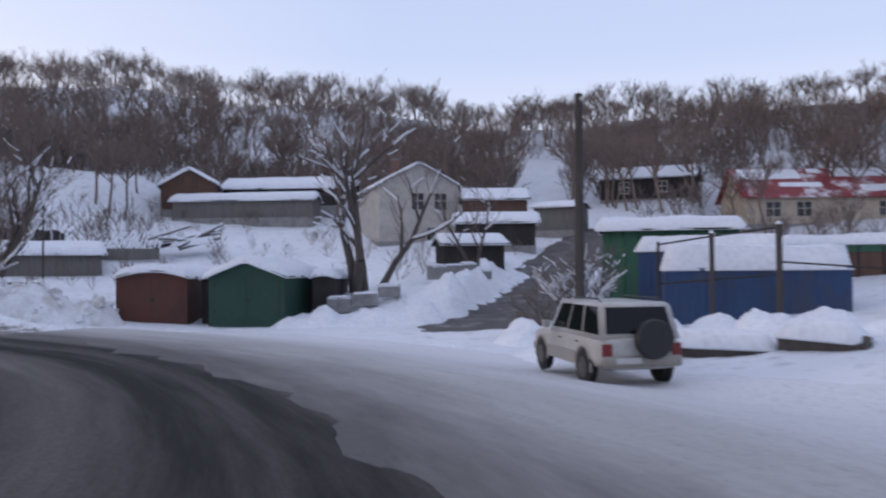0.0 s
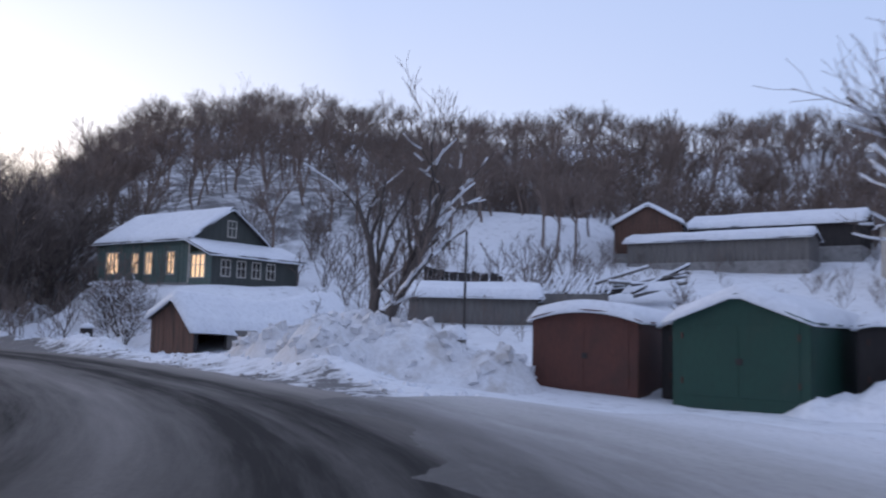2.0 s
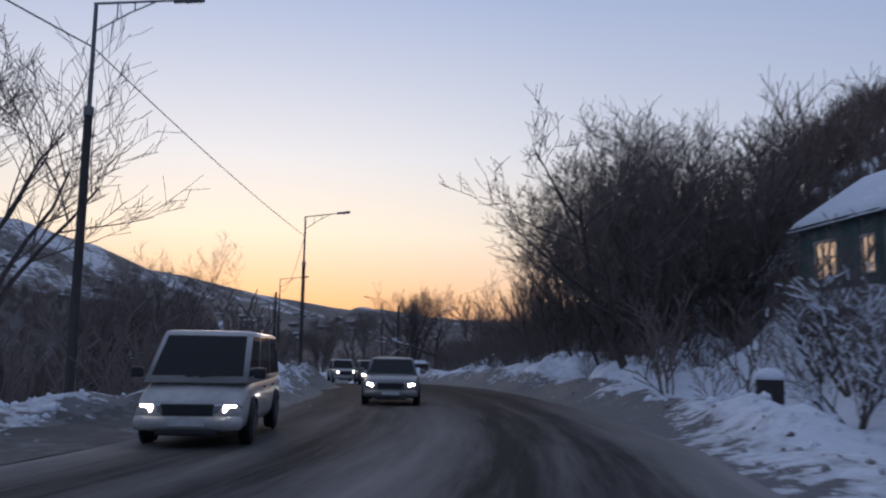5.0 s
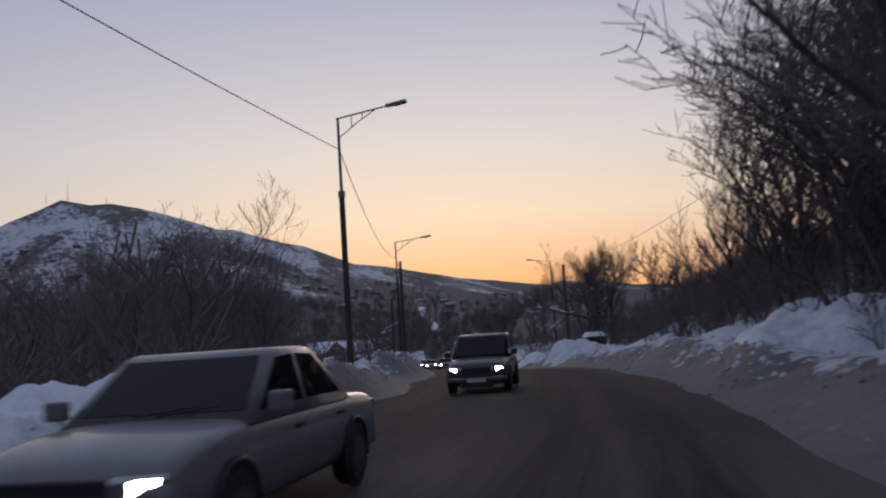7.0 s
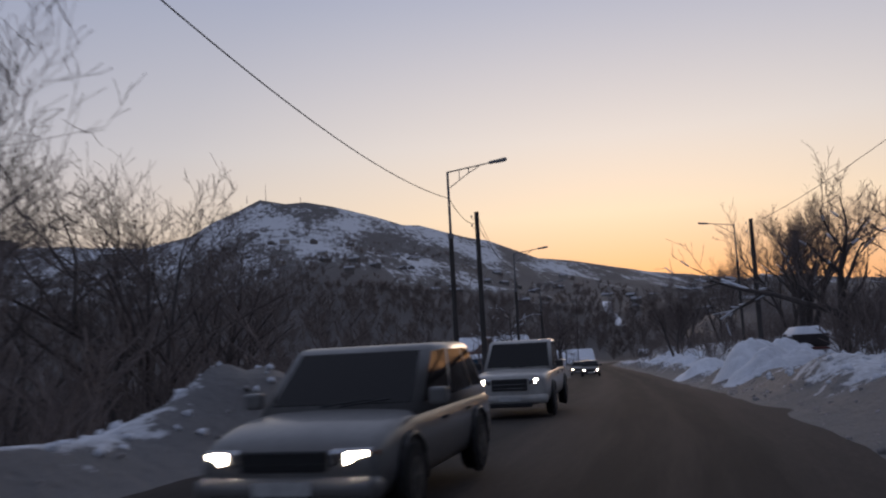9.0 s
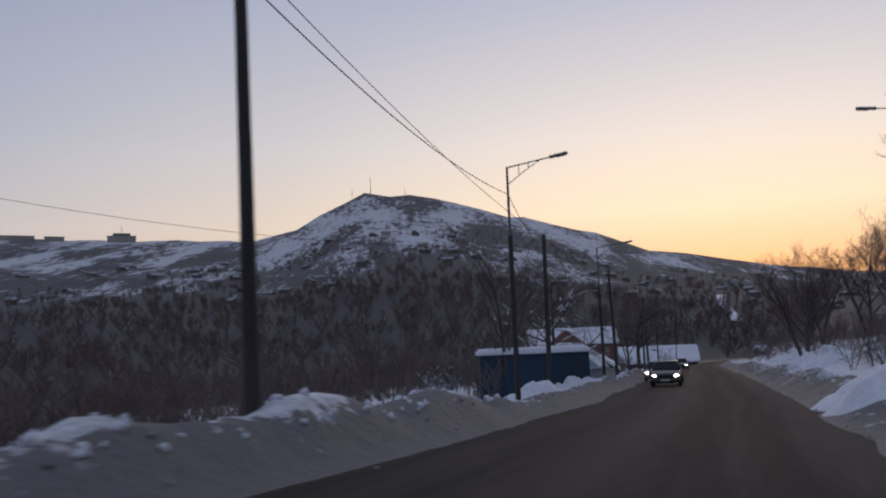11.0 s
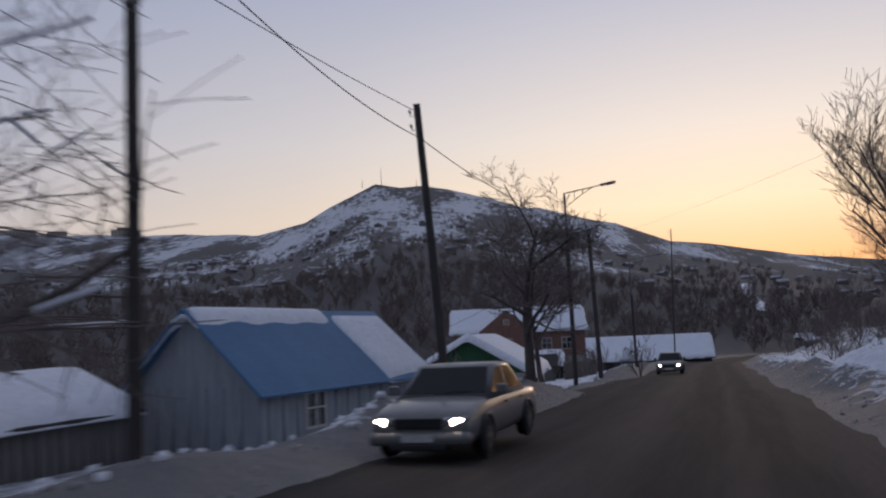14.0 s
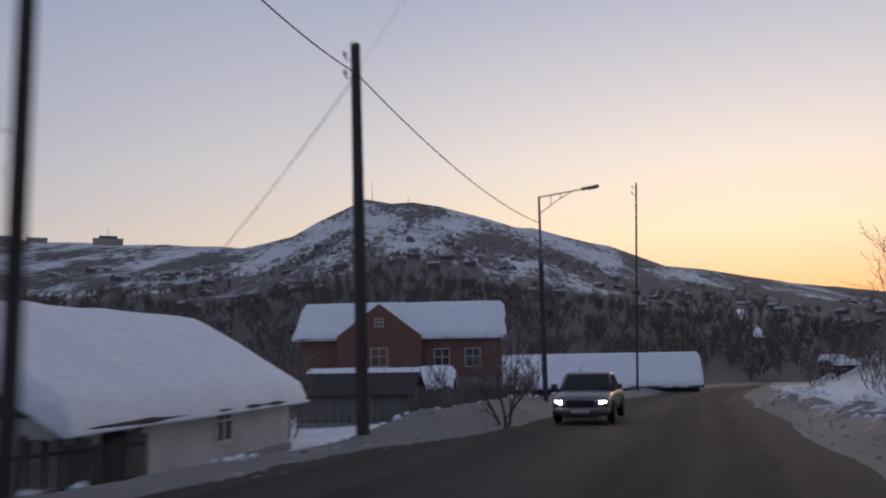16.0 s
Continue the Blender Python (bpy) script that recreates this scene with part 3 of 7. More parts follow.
def pierced(x0, x1, z0, z1, y0, y1, holes):
    """One connected slab in the x-z plane from y0 to y1, open at holes (x0, x1, z0, z1)."""
    bm = bmesh.new()
    xs = sorted({x0, x1, *[round(h, 4) for o in holes for h in o[:2] if x0 < h < x1]})
    zs = sorted({z0, z1, *[round(h, 4) for o in holes for h in o[2:] if z0 < h < z1]})
    vs = {}
    at = lambda a, b: vs.setdefault((a, b), bm.verts.new((a, y0, b)) if (a, b) not in vs else None)
    faces = []
    for a, b in zip(xs[:-1], xs[1:]):
        for c, d in zip(zs[:-1], zs[1:]):
            mx_, mz_ = (a + b) / 2, (c + d) / 2
            if any(o[0] < mx_ < o[1] and o[2] < mz_ < o[3] for o in holes):
                continue
            faces.append(bm.faces.new([at(a, c), at(b, c), at(b, d), at(a, d)]))
    ext = bmesh.ops.extrude_face_region(bm, geom=faces)
    bmesh.ops.translate(bm, verts=[v for v in ext["geom"] if isinstance(v, bmesh.types.BMVert)], vec=(0, y1 - y0, 0))
    bmesh.ops.recalc_face_normals(bm, faces=bm.faces)
    return bm


def turned(bm, m):
    bmesh.ops.transform(bm, matrix=m, verts=bm.verts)
    return bm


def window(parent, m, w, h, bars=1, cross=0.45, frame_mat=None, depth=0.14, glass=None):
    """A frame with mullions and panes; m places its lower middle, facing local -y."""
    t, g = 0.07, 0.025
    fm = frame_mat or M_FRAME
    xs = [-w / 2 + w * k / (bars + 1) for k in range(bars + 2)]
    zs = [0, h * (1 - cross), h] if cross else [0, h]
    lights = [(a + (g if a > -w / 2 else 0), b - (g if b < w / 2 else 0), c + (g if c > 0 else 0), d - (g if d < h else 0)) for a, b in zip(xs[:-1], xs[1:]) for c, d in zip(zs[:-1], zs[1:])]
    bm = pierced(-w / 2 - t, w / 2 + t, -t, h + t, -0.03, 0.06, lights)
    win = part("window", turned(bm, m), fm, parent, "painted wooden window frame with glazing bars")
    pane = part("pane", turned(boxed((-w / 2, 0.035, 0), (w / 2, 0.045, h)), m), glass or M_GLASS, win)
    return win


def cottage(name, label, category, m, length, width, wall_h, rise, wall_mat, roof_mat, snow=0.28, overhang=0.35, plinth=0.4, plinth_mat=None, gable_mat=None,
            openings=(), doors=(), group="", boards=0.0, snow_mat=None, chimney=None, snow_span=None, seed=0, glass=None):
    """A house with its ridge along local x. openings: (side, along, sill, width, height, bars); sides: front -y, back +y, left -x, right +x."""
    h = thing(name, m, label, category, group)
    L, W = length / 2, width / 2
    t = 0.2
    pm = plinth_mat or M_CONCRETE
    part("plinth", boxed((-L - 0.05, -W - 0.05, -1.2), (L + 0.05, W + 0.05, plinth), 0.02), pm, h)
    sides = {"front": (pose(0, -W, 0), L), "back": (pose(0, W, 0, 0, 0, 180), L), "left": (pose(-L, 0, 0, 0, 0, -90), W), "right": (pose(L, 0, 0, 0, 0, 90), W)}
    for side, (sm, half) in sides.items():
        holes = [(a - w / 2, a + w / 2, z, z + hh) for s, a, z, w, hh, *_ in list(openings) + list(doors) if s == side]
        inset = 0 if side in ("front", "back") else t
        wall = part("wall", turned(pierced(-half + inset, half - inset, plinth, wall_h, 0, t, holes), sm), wall_mat, h)
        if boards:
            strip = mesh_from("batten", [(x, y, z) for x in (-boards * 0.12, boards * 0.12) for y in (-0.022, -0.002) for z in (plinth, wall_h)],
                              [(0, 1, 3, 2), (4, 6, 7, 5), (0, 4, 5, 1), (2, 3, 7, 6), (0, 2, 6, 4), (1, 5, 7, 3)], wall_mat)
            x = -half + boards / 2
            while x < half:
                if not any(o[0] - 0.12 < x < o[1] + 0.12 for o in holes):
                    o = new("batten", strip)
                    o.parent = wall
                    o.matrix_basis = sm @ pose(x, 0, 0)
                x += boards
    for s, a, z, w, hh, *more in openings:
        sm, half = sides[s]
        window(h, sm @ pose(a, 0, z), w, hh, more[0] if more else 1, glass=glass if s == "front" else None)
    for s, a, z, w, hh, *more in doors:
        sm, half = sides[s]
        d = part("door", turned(boxed((a - w / 2, 0.04, z), (a + w / 2, 0.10, z + hh), 0.01), sm), more[0] if more else M_DARK, h, "plank door")
        part("handle", turned(boxed((a + w / 2 - 0.14, 0.0, z + hh * 0.48), (a + w / 2 - 0.10, 0.04, z + hh * 0.54), 0.005), sm), M_STEEL, d)
    for s in (-1, 1):
        bm = bmesh.new()
        vs = [bm.verts.new(p) for p in ((s * L, -W, wall_h), (s * L, W, wall_h), (s * L, 0, wall_h + rise), (s * (L - t), -W, wall_h), (s * (L - t), W, wall_h), (s * (L - t), 0, wall_h + rise))]
        for f in ((0, 1, 2), (5, 4, 3), (0, 3, 4, 1), (1, 4, 5, 2), (2, 5, 3, 0)):
            bm.faces.new([vs[i] for i in f])
        bmesh.ops.recalc_face_normals(bm, faces=bm.faces)
        part("gable", bm, gable_mat or wall_mat, h)
    slope = math.atan2(rise, W)
    run = math.hypot(rise, W) + overhang
    for s in (-1, 1):
        bm = boxed((-L - overhang, -run, 0), (L + overhang, 0, 0.07), 0.01)
        part("roof", turned(bm, pose(0, 0, wall_h + rise + 0.005, 0, 0, 0 if s < 0 else 180) @ pose(0, 0, 0, math.degrees(slope))), roof_mat, h)
    if snow:
        tan = rise / W
        full = 2 * (W + overhang * math.cos(slope))
        if snow_span is None:
            snow_part(h, "snow_blanket", length + 2 * overhang + 0.08, full + 0.1, snow, lambda x, y: wall_h + rise + 0.085 - np.sqrt(y * y + 0.02) * tan, seed=seed, label="thick snow on the roof", mat=snow_mat)
        else:
            for a, b, y0, y1 in snow_span:
                snow_part(h, "snow_blanket", b - a, y1 - y0, snow, lambda x, y, c=(y0 + y1) / 2: wall_h + rise + 0.085 - np.sqrt((y + c)**2 + 0.02) * tan,
                          at=((a + b) / 2, (y0 + y1) / 2), seed=seed + a, label="patch of snow on the roof")
    if chimney:
        cx, cy = chimney
        c = part("chimney", boxed((cx - 0.28, cy - 0.28, wall_h + rise * 0.3), (cx + 0.28, cy + 0.28, wall_h + rise + 0.9), 0.02), M_BRICK_RED, h, "brick chimney")
        part("chimney_cap", boxed((cx - 0.34, cy - 0.34, wall_h + rise + 0.9), (cx + 0.34, cy + 0.34, wall_h + rise + 1.0), 0.02), M_CONCRETE, c)
    return h


# ---- trees ----
def grow(rng, height, radius, limbs, levels=3, spread_=0.75, up=0.25, kids=4, trunks=1, crooked=0.16, low=0.3, lean=0.1, coarse=False, aim=None):
    """Limbs of a bare tree: start, end, start and end radius, level."""
    out = []

    def limb(p, d, length, r, level):
        n = (3, 2, 1, 1)[min(level, 3)] if coarse else 4 if level < 2 else 3 if level == 2 else 2
        pts = [p]
        rr = [r]
        for k in range(n):
            d = d + np.array([*(rng.normal(0, crooked, 2)), up * 0.25 + rng.normal(0, crooked * 0.5)])
            d = d / np.linalg.norm(d)
            p = p + d * length / n
            pts.append(p)
            rr.append(r * (1 - (0.62 if level else 0.75) * (k + 1) / n))
            out.append((pts[-2], p, rr[-2], rr[-1], level))
        if level >= levels:
            return
        count = limbs if level == 0 else kids
        for k in range(count):
            f = (low + (1 - low) * (k + rng.random()) / count) if level == 0 else (0.25 + 0.75 * (k + rng.random()) / count)
            i = min(n - 1, int(f * n))
            q = pts[i] + (pts[i + 1] - pts[i]) * (f * n - i)
            dd = pts[i + 1] - pts[i]
            dd = dd / np.linalg.norm(dd)
            az = rng.random() * 6.283
            side = np.array([math.cos(az), math.sin(az), 0.0])
            side = side - dd * side.dot(dd)
            side /= np.linalg.norm(side) + 1e-6
            mix = spread_ * rng.uniform(0.75, 1.25)
            nd = dd * (1 - 0.35 * mix) + side * mix + np.array([0, 0, up])
            nd /= np.linalg.norm(nd)
            limb(q, nd, length * (0.62 - 0.25 * f if level == 0 else 0.55) * rng.uniform(0.75, 1.2), (rr[i] * 0.55 + rr[i + 1] * 0.1) * rng.uniform(0.7, 1), level + 1)

    for k in range(trunks):
        a = 6.283 * k / trunks + rng.random() if aim is None else aim
        tilt = lean * (1 if trunks == 1 else 2.2)
        d = np.array([math.cos(a) * tilt, math.sin(a) * tilt, 1.0])
        limb(np.array([math.cos(a) * radius * 1.1 * (trunks > 1), math.sin(a) * radius * 1.1 * (trunks > 1), -0.3]), d / np.linalg.norm(d), height * rng.uniform(0.8, 1), radius, 0)
    return out


def limb_mesh(segs, n=3, thick=0.0, shift=(0, 0, 0)):
    """Tapered tubes for a list of limbs."""
    p0 = np.array([s[0] for s in segs]) + shift
    p1 = np.array([s[1] for s in segs]) + shift
    r0 = np.maximum(np.array([s[2] for s in segs]), thick)
    r1 = np.maximum(np.array([s[3] for s in segs]), thick)
    t = p1 - p0
    t /= np.linalg.norm(t, axis=1)[:, None] + 1e-9
    ref = np.where(np.abs(t[:, 2:3]) > 0.9, [[1.0, 0, 0]], [[0, 0, 1.0]])
    a = np.cross(t, ref)
    a /= np.linalg.norm(a, axis=1)[:, None] + 1e-9
    b = np.cross(t, a)
    ang = np.linspace(0, 2 * np.pi, n, endpoint=False)
    ring = np.cos(ang)[None, :, None] * a[:, None] + np.sin(ang)[None, :, None] * b[:, None]
    v = np.concatenate([p0[:, None] + ring * r0[:, None, None], p1[:, None] + ring * r1[:, None, None]], 1)
    base = np.arange(len(segs))[:, None] * 2 * n
    f = []
    for k in range(n):
        f.append(np.stack([base[:, 0] + k, base[:, 0] + (k + 1) % n, base[:, 0] + n + (k + 1) % n, base[:, 0] + n + k], 1))
    return v.reshape(-1, 3), np.concatenate(f)


def tree(x, y, seed, height, radius, label, limbs=8, snow=0.0, z=None, kids=4, levels=4, twig=0.008, category="tree", name="tree", **how):
    rng = np.random.default_rng(seed)
    segs = grow(rng, height, radius, limbs, levels, kids=kids, **how)
    t = thing(name, pose(x, y, gz(x, y) if z is None else z), label, category)
    big = [s for s in segs if s[4] <= 1]
    small = [s for s in segs if s[4] > 1]
    v, f = limb_mesh(big, 7, 0.012)
    o = new("trunk", mesh_from("trunk", v, f, M_BARK, True))
    o.parent = t
    v, f = limb_mesh(small, 3, twig)
    o = new("crown", mesh_from("crown", v, f, M_TWIG))
    o.parent = t
    if snow:
        laden = [s for s in segs if s[4] in (1, 2) and abs((s[1] - s[0])[2]) < 0.75 * np.linalg.norm(s[1] - s[0]) and rng.random() < snow]
        if laden:
            laden = [(a + (0, 0, r0 * 0.7), b + (0, 0, r1 * 0.7), r0 * 0.95 + 0.025, r1 * 0.95 + 0.02, l) for a, b, r0, r1, l in laden]
            v, f = limb_mesh(laden, 6)
            o = new("snow_load", mesh_from("snow_load", v, f, M_SNOW, True))
            o.parent = t
            tagged(o, "snow lying along the limbs", kind="stuff")
    return t


def woods(name, label, spots, variants, mat, seed):
    """Many far trees in one mesh; spots are x, y, scale."""
    rng = np.random.default_rng(seed)
    vs, fs, n = [], [], 0
    zs = ground_z(np.array([p[0] for p in spots]), np.array([p[1] for p in spots]))
    for (x, y, k), z in zip(spots, zs):
        v, f = variants[rng.integers(len(variants))]
        a = rng.random() * 6.283
        c, s = math.cos(a) * k, math.sin(a) * k
        w = np.stack([v[:, 0] * c - v[:, 1] * s + x, v[:, 0] * s + v[:, 1] * c + y, v[:, 2] * k * rng.uniform(0.85, 1.15) + z], 1)
        vs.append(w)
        fs.append(f + n)
        n += len(v)
    return tagged(new(name, mesh_from(name, np.concatenate(vs), np.concatenate(fs), mat)), label, "trees", kind="stuff")


# ---- vehicles ----
M_GRILLE = material("black_plastic", (0.02, 0.02, 0.022), rough=0.5, scale=8, bumps=0.1)
M_RIM = material("grimy_wheel_rim", (0.16, 0.155, 0.15), (0.08, 0.076, 0.072), 0.55, 6, metal=0.6, bumps=0.1)
M_CHROME = material("dull_chrome", (0.5, 0.5, 0.52), rough=0.25, metal=1.0, scale=8, bumps=0)
M_HEADLIGHT = emitter("lit_headlight", (1.0, 0.86, 0.62), 30)
M_SIDELIGHT_OFF = material("amber_lens", (0.35, 0.12, 0.03), rough=0.25, scale=10, bumps=0)
M_TAIL = material("red_lens", (0.22, 0.02, 0.02), rough=0.2, scale=10, bumps=0)
M_PLATE = material("plate_white", (0.6, 0.6, 0.58), rough=0.5, scale=10, bumps=0)
M_CARGLASS = glass_mat("car_glass", (0.006, 0.006, 0.007), 1.3)
M_CARGLASS.node_tree.nodes["Principled BSDF"].inputs["Specular IOR Level"].default_value = 0.65


def paint(name, c, dirt=(0.16, 0.145, 0.13)):
    """Car paint with road grime."""
    m = material(name, c, tuple(v * 0.85 for v in c), 0.35, 1.2, c3=tuple(0.5 * a + 0.5 * b for a, b in zip(c, dirt)), bumps=0.05)
    m.node_tree.nodes["Principled BSDF"].inputs["Coat Weight"].default_value = 0.3
    return m


P_WHITE = paint("dirty_white_paint", (0.50, 0.48, 0.45))
P_SILVER = paint("silver_paint", (0.18, 0.176, 0.172))
P_DARK = paint("dark_car_paint", (0.02, 0.021, 0.025), (0.05, 0.046, 0.043))
P_GREY = paint("grey_paint", (0.09, 0.09, 0.094))
P_SAND = paint("sand_grey_trim", (0.30, 0.27, 0.23))


def loft(sections):
    """A closed skin over sections, each a list of (x, y, z) for the left half from bottom to top."""
    bm = bmesh.new()
    rows = []
    for s in sections:
        full = [(x, y, z) for x, y, z in s] + [(x, -y, z) for x, y, z in s[::-1]]
        rows.append([bm.verts.new(p) for p in full])
    for a, b in zip(rows[:-1], rows[1:]):
        n = len(a)
        for k in range(n):
            bm.faces.new((a[k], a[(k + 1) % n], b[(k + 1) % n], b[k]))
    bm.faces.new(rows[0])
    bm.faces.new(rows[-1][::-1])
    bmesh.ops.recalc_face_normals(bm, faces=bm.faces)
    return bm


def quad_slab(corners, inset=0.0, out=0.006, thick=0.012):
    """A thin solid pane over four corners, shrunk towards its middle."""
    c = [Vector(p) for p in corners]
    mid = sum(c, Vector()) / 4
    n = (c[1] - c[0]).cross(c[3] - c[0]).normalized()
    c = [p + (mid - p).normalized() * inset for p in c]
    bm = bmesh.new()
    a = [bm.verts.new(p + n * out) for p in c]
    b = [bm.verts.new(p + n * (out - thick)) for p in c]
    bm.faces.new(a)
    bm.faces.new(b[::-1])
    for k in range(4):
        bm.faces.new((a[k], b[k], b[(k + 1) % 4], a[(k + 1) % 4]))
    bmesh.ops.recalc_face_normals(bm, faces=bm.faces)
    return bm


def ring(bm, profile, n=20):
    """Turns a profile of (radius, y) about the y axis."""
    rows = [[bm.verts.new((r * math.cos(2 * math.pi * k / n), y, r * math.sin(2 * math.pi * k / n))) for k in range(n)] for r, y in profile]
    for a, b in zip(rows[:-1], rows[1:]):
        for k in range(n):
            bm.faces.new((a[k], a[(k + 1) % n], b[(k + 1) % n], b[k]))
    bm.faces.new(rows[0][::-1])
    bm.faces.new(rows[-1])
    bmesh.ops.recalc_face_normals(bm, faces=bm.faces)


def wheel(parent, m, r, w):
    bm = bmesh.new()
    ring(bm, [(r * 0.62, -w / 2), (r * 0.93, -w / 2), (r, -w * 0.32), (r, w * 0.32), (r * 0.93, w / 2), (r * 0.62, w / 2)])
    t = part("wheel", turned(bm, m), M_RUBBER, parent)
    bm = bmesh.new()
    ring(bm, [(r * 0.60, -w / 2 - 0.004), (r * 0.56, -w / 2 + 0.03), (r * 0.2, -w / 2 - 0.01), (r * 0.1, -w / 2 - 0.02)], 16)
    for k in range(6):
        a = math.pi * k / 3
        bmesh.ops.create_cube(bm, size=1, matrix=pose(math.cos(a) * r * 0.38, -w / 2 + 0.005, math.sin(a) * r * 0.38, 0, -math.degrees(a)) @ Matrix.Diagonal((r * 0.4, 0.03, r * 0.14, 1)))
    part("rim", turned(bm, m), M_RIM, t)


def car(label, m, body, length=4.4, width=1.7, height=1.45, kind="sedan", lit=True, category="car", name="car", lower=None, clear=0.2):
    """Local x points ahead. Stations: hood, windscreen, roof and tail by kind."""
    c = thing(name, m, label, category)
    L, w, H = length / 2, width / 2, height
    belt = H * {"sedan": 0.64, "suv": 0.6, "van": 0.56, "pickup": 0.6, "hatch": 0.6}[kind]
    hood = {"sedan": (0.46, 0.92), "suv": (0.42, 0.95), "van": (0.62, 0.78), "pickup": (0.42, 0.97), "hatch": (0.46, 0.93)}[kind]
    r = 0.3 * H / 1.45 if kind == "sedan" else 0.36 if kind in ("suv", "pickup") else 0.32
    zb = clear
    snout = {"pickup": (0.97, 0.93, 0.84, 0.80), "suv": (0.97, 0.93, 0.84, 0.80), "van": (0.95, 0.88, 0.76, 0.74)}.get(kind, (0.93, 0.83, 0.70, 0.72))

    def sec(x, top, k=1.0, bot=None):
        b = zb if bot is None else bot
        h = top - b
        return [(x, 0, b), (x, w * 0.8 * k, b), (x, w * 0.96 * k, b + 0.14 * h), (x, w * k, b + 0.42 * h), (x, w * 0.99 * k, b + 0.72 * h), (x, w * 0.93 * k, top - 0.03), (x, w * 0.8 * k, top), (x, 0, top + 0.015)]

    xw = L * hood[0]
    hz = belt * hood[1]
    tail_z = belt * (0.97 if kind in ("sedan", "pickup") else 1.0)
    stations = [sec(-L, tail_z * 0.9, 0.94, zb + 0.08), sec(-L + 0.06, tail_z * 0.98, 0.98, zb + 0.03), sec(-L + 0.25, tail_z, 1.0), sec(-L * 0.45, belt, 1.0), sec(0, belt, 1.0), sec(xw, belt, 1.0),
                sec(xw + (L - xw) * 0.45, (hz + belt) / 2, 1.0), sec(L - 0.22, hz * snout[0], 0.97), sec(L - 0.06, hz * snout[1], 0.93, zb + 0.04), sec(L, hz * snout[2], 0.87, zb + 0.12)]
    shell = part("body", loft(stations), body, c, smooth_shade=True)
    rounded = shell.modifiers.new("rounded", "SUBSURF")
    rounded.levels = rounded.render_levels = 2
    # cabin
    ends = {"sedan": (xw, xw - 0.78, -L * 0.28, -L * 0.62), "hatch": (xw, xw - 0.8, -L * 0.62, -L * 0.93), "suv": (xw, xw - 0.6, -L * 0.84, -L * 0.97),
            "van": (L * 0.80, L * 0.42, -L * 0.93, -L * 0.985), "pickup": (xw, xw - 0.8, -L * 0.30, -L * 0.36)}[kind]
    xa, xb, xc, xd = ends
    wb, wt = w * 0.94, w * (0.78 if kind == "sedan" else 0.84)
    bm = bmesh.new()
    low = [bm.verts.new(p) for p in ((xa, wb, belt - 0.05), (xa, -wb, belt - 0.05), (xd, -wb, belt - 0.05), (xd, wb, belt - 0.05))]
    top = [bm.verts.new(p) for p in ((xb, wt, H), (xb, -wt, H), (xc, -wt, H), (xc, wt, H))]
    bm.faces.new(top)
    bm.faces.new(low[::-1])
    for k in range(4):
        bm.faces.new((low[k], low[(k + 1) % 4], top[(k + 1) % 4], top[k]))
    bmesh.ops.recalc_face_normals(bm, faces=bm.faces)
    bmesh.ops.bevel(bm, geom=[e for e in bm.edges if min(v.co.z for v in e.verts) > belt], offset=0.11, segments=5, affect="EDGES", profile=0.55)
    part("cabin", bm, body, c, smooth_shade=True)
    lo = belt + 0.02
    f = (lo - belt + 0.05) / (H - belt + 0.05)
    mixp = lambda a, b, u: tuple(p + (q - p) * u for p, q in zip(a, b))
    A, B, C, D = (xa, wb, belt - 0.05), (xb, wt, H), (xc, wt, H), (xd, wb, belt - 0.05)
    flip = lambda p: (p[0], -p[1], p[2])
    a0, b0, c0, d0 = mixp(A, B, f), mixp(A, B, 0.93), mixp(D, C, 0.93), mixp(D, C, f)
    part("windscreen", quad_slab((a0, flip(a0), flip(b0), b0)[::-1], 0.09), M_CARGLASS, c)
    part("rear_window", quad_slab((d0, flip(d0), flip(c0), c0), 0.12), M_CARGLASS, c)
    splits = {"sedan": (0.04, 0.5, 0.95), "hatch": (0.04, 0.42, 0.78, 0.98), "suv": (0.04, 0.36, 0.66, 0.98), "van": (0.02, 0.3, 0.66, 0.99), "pickup": (0.05, 0.55, 0.97)}[kind]
    for u0, u1 in zip(splits[:-1], splits[1:]):
        q = [mixp(a0, d0, u0), mixp(a0, d0, u1), mixp(b0, c0, u1), mixp(b0, c0, u0)]
        part("side_window", quad_slab(q[::-1], 0.05), M_CARGLASS, c)
        part("side_window", quad_slab([flip(p) for p in q], 0.05), M_CARGLASS, c)
    # wheels, bumpers, lamps
    for x in (L * 0.62, -L * 0.6):
        for s in (1, -1):
            well = bmesh.new()
            ring(well, [(r + 0.06, -0.03), (r + 0.06, 0.03)], 20)
            part("wheel_well", turned(well, pose(x, s * (w - 0.022), r + 0.03)), M_GRILLE, c)
            wheel(c, pose(x, s * (w - 0.075), r) @ pose(0, 0, 0, 0, 0, 180 if s > 0 else 0), r, 0.21)
            bm = bmesh.new()
            pts = [(x + (r + 0.07) * math.cos(a), s * (w + 0.004), r + (r + 0.07) * math.sin(a)) for a in np.linspace(-0.15, math.pi + 0.15, 11)]
            tube(bm, pts, 0.03, 5)
            part("wheel_arch", bm, lower or M_GRILLE, c)
    part("front_bumper", boxed((L - 0.3, -w * 0.95, zb + 0.05), (L + 0.05, w * 0.95, zb + 0.27), 0.09), lower or body, c, smooth_shade=True)
    part("air_intake", boxed((L - 0.1, -w * 0.55, zb - 0.02), (L + 0.045, w * 0.55, zb + 0.09), 0.03), M_GRILLE, c)
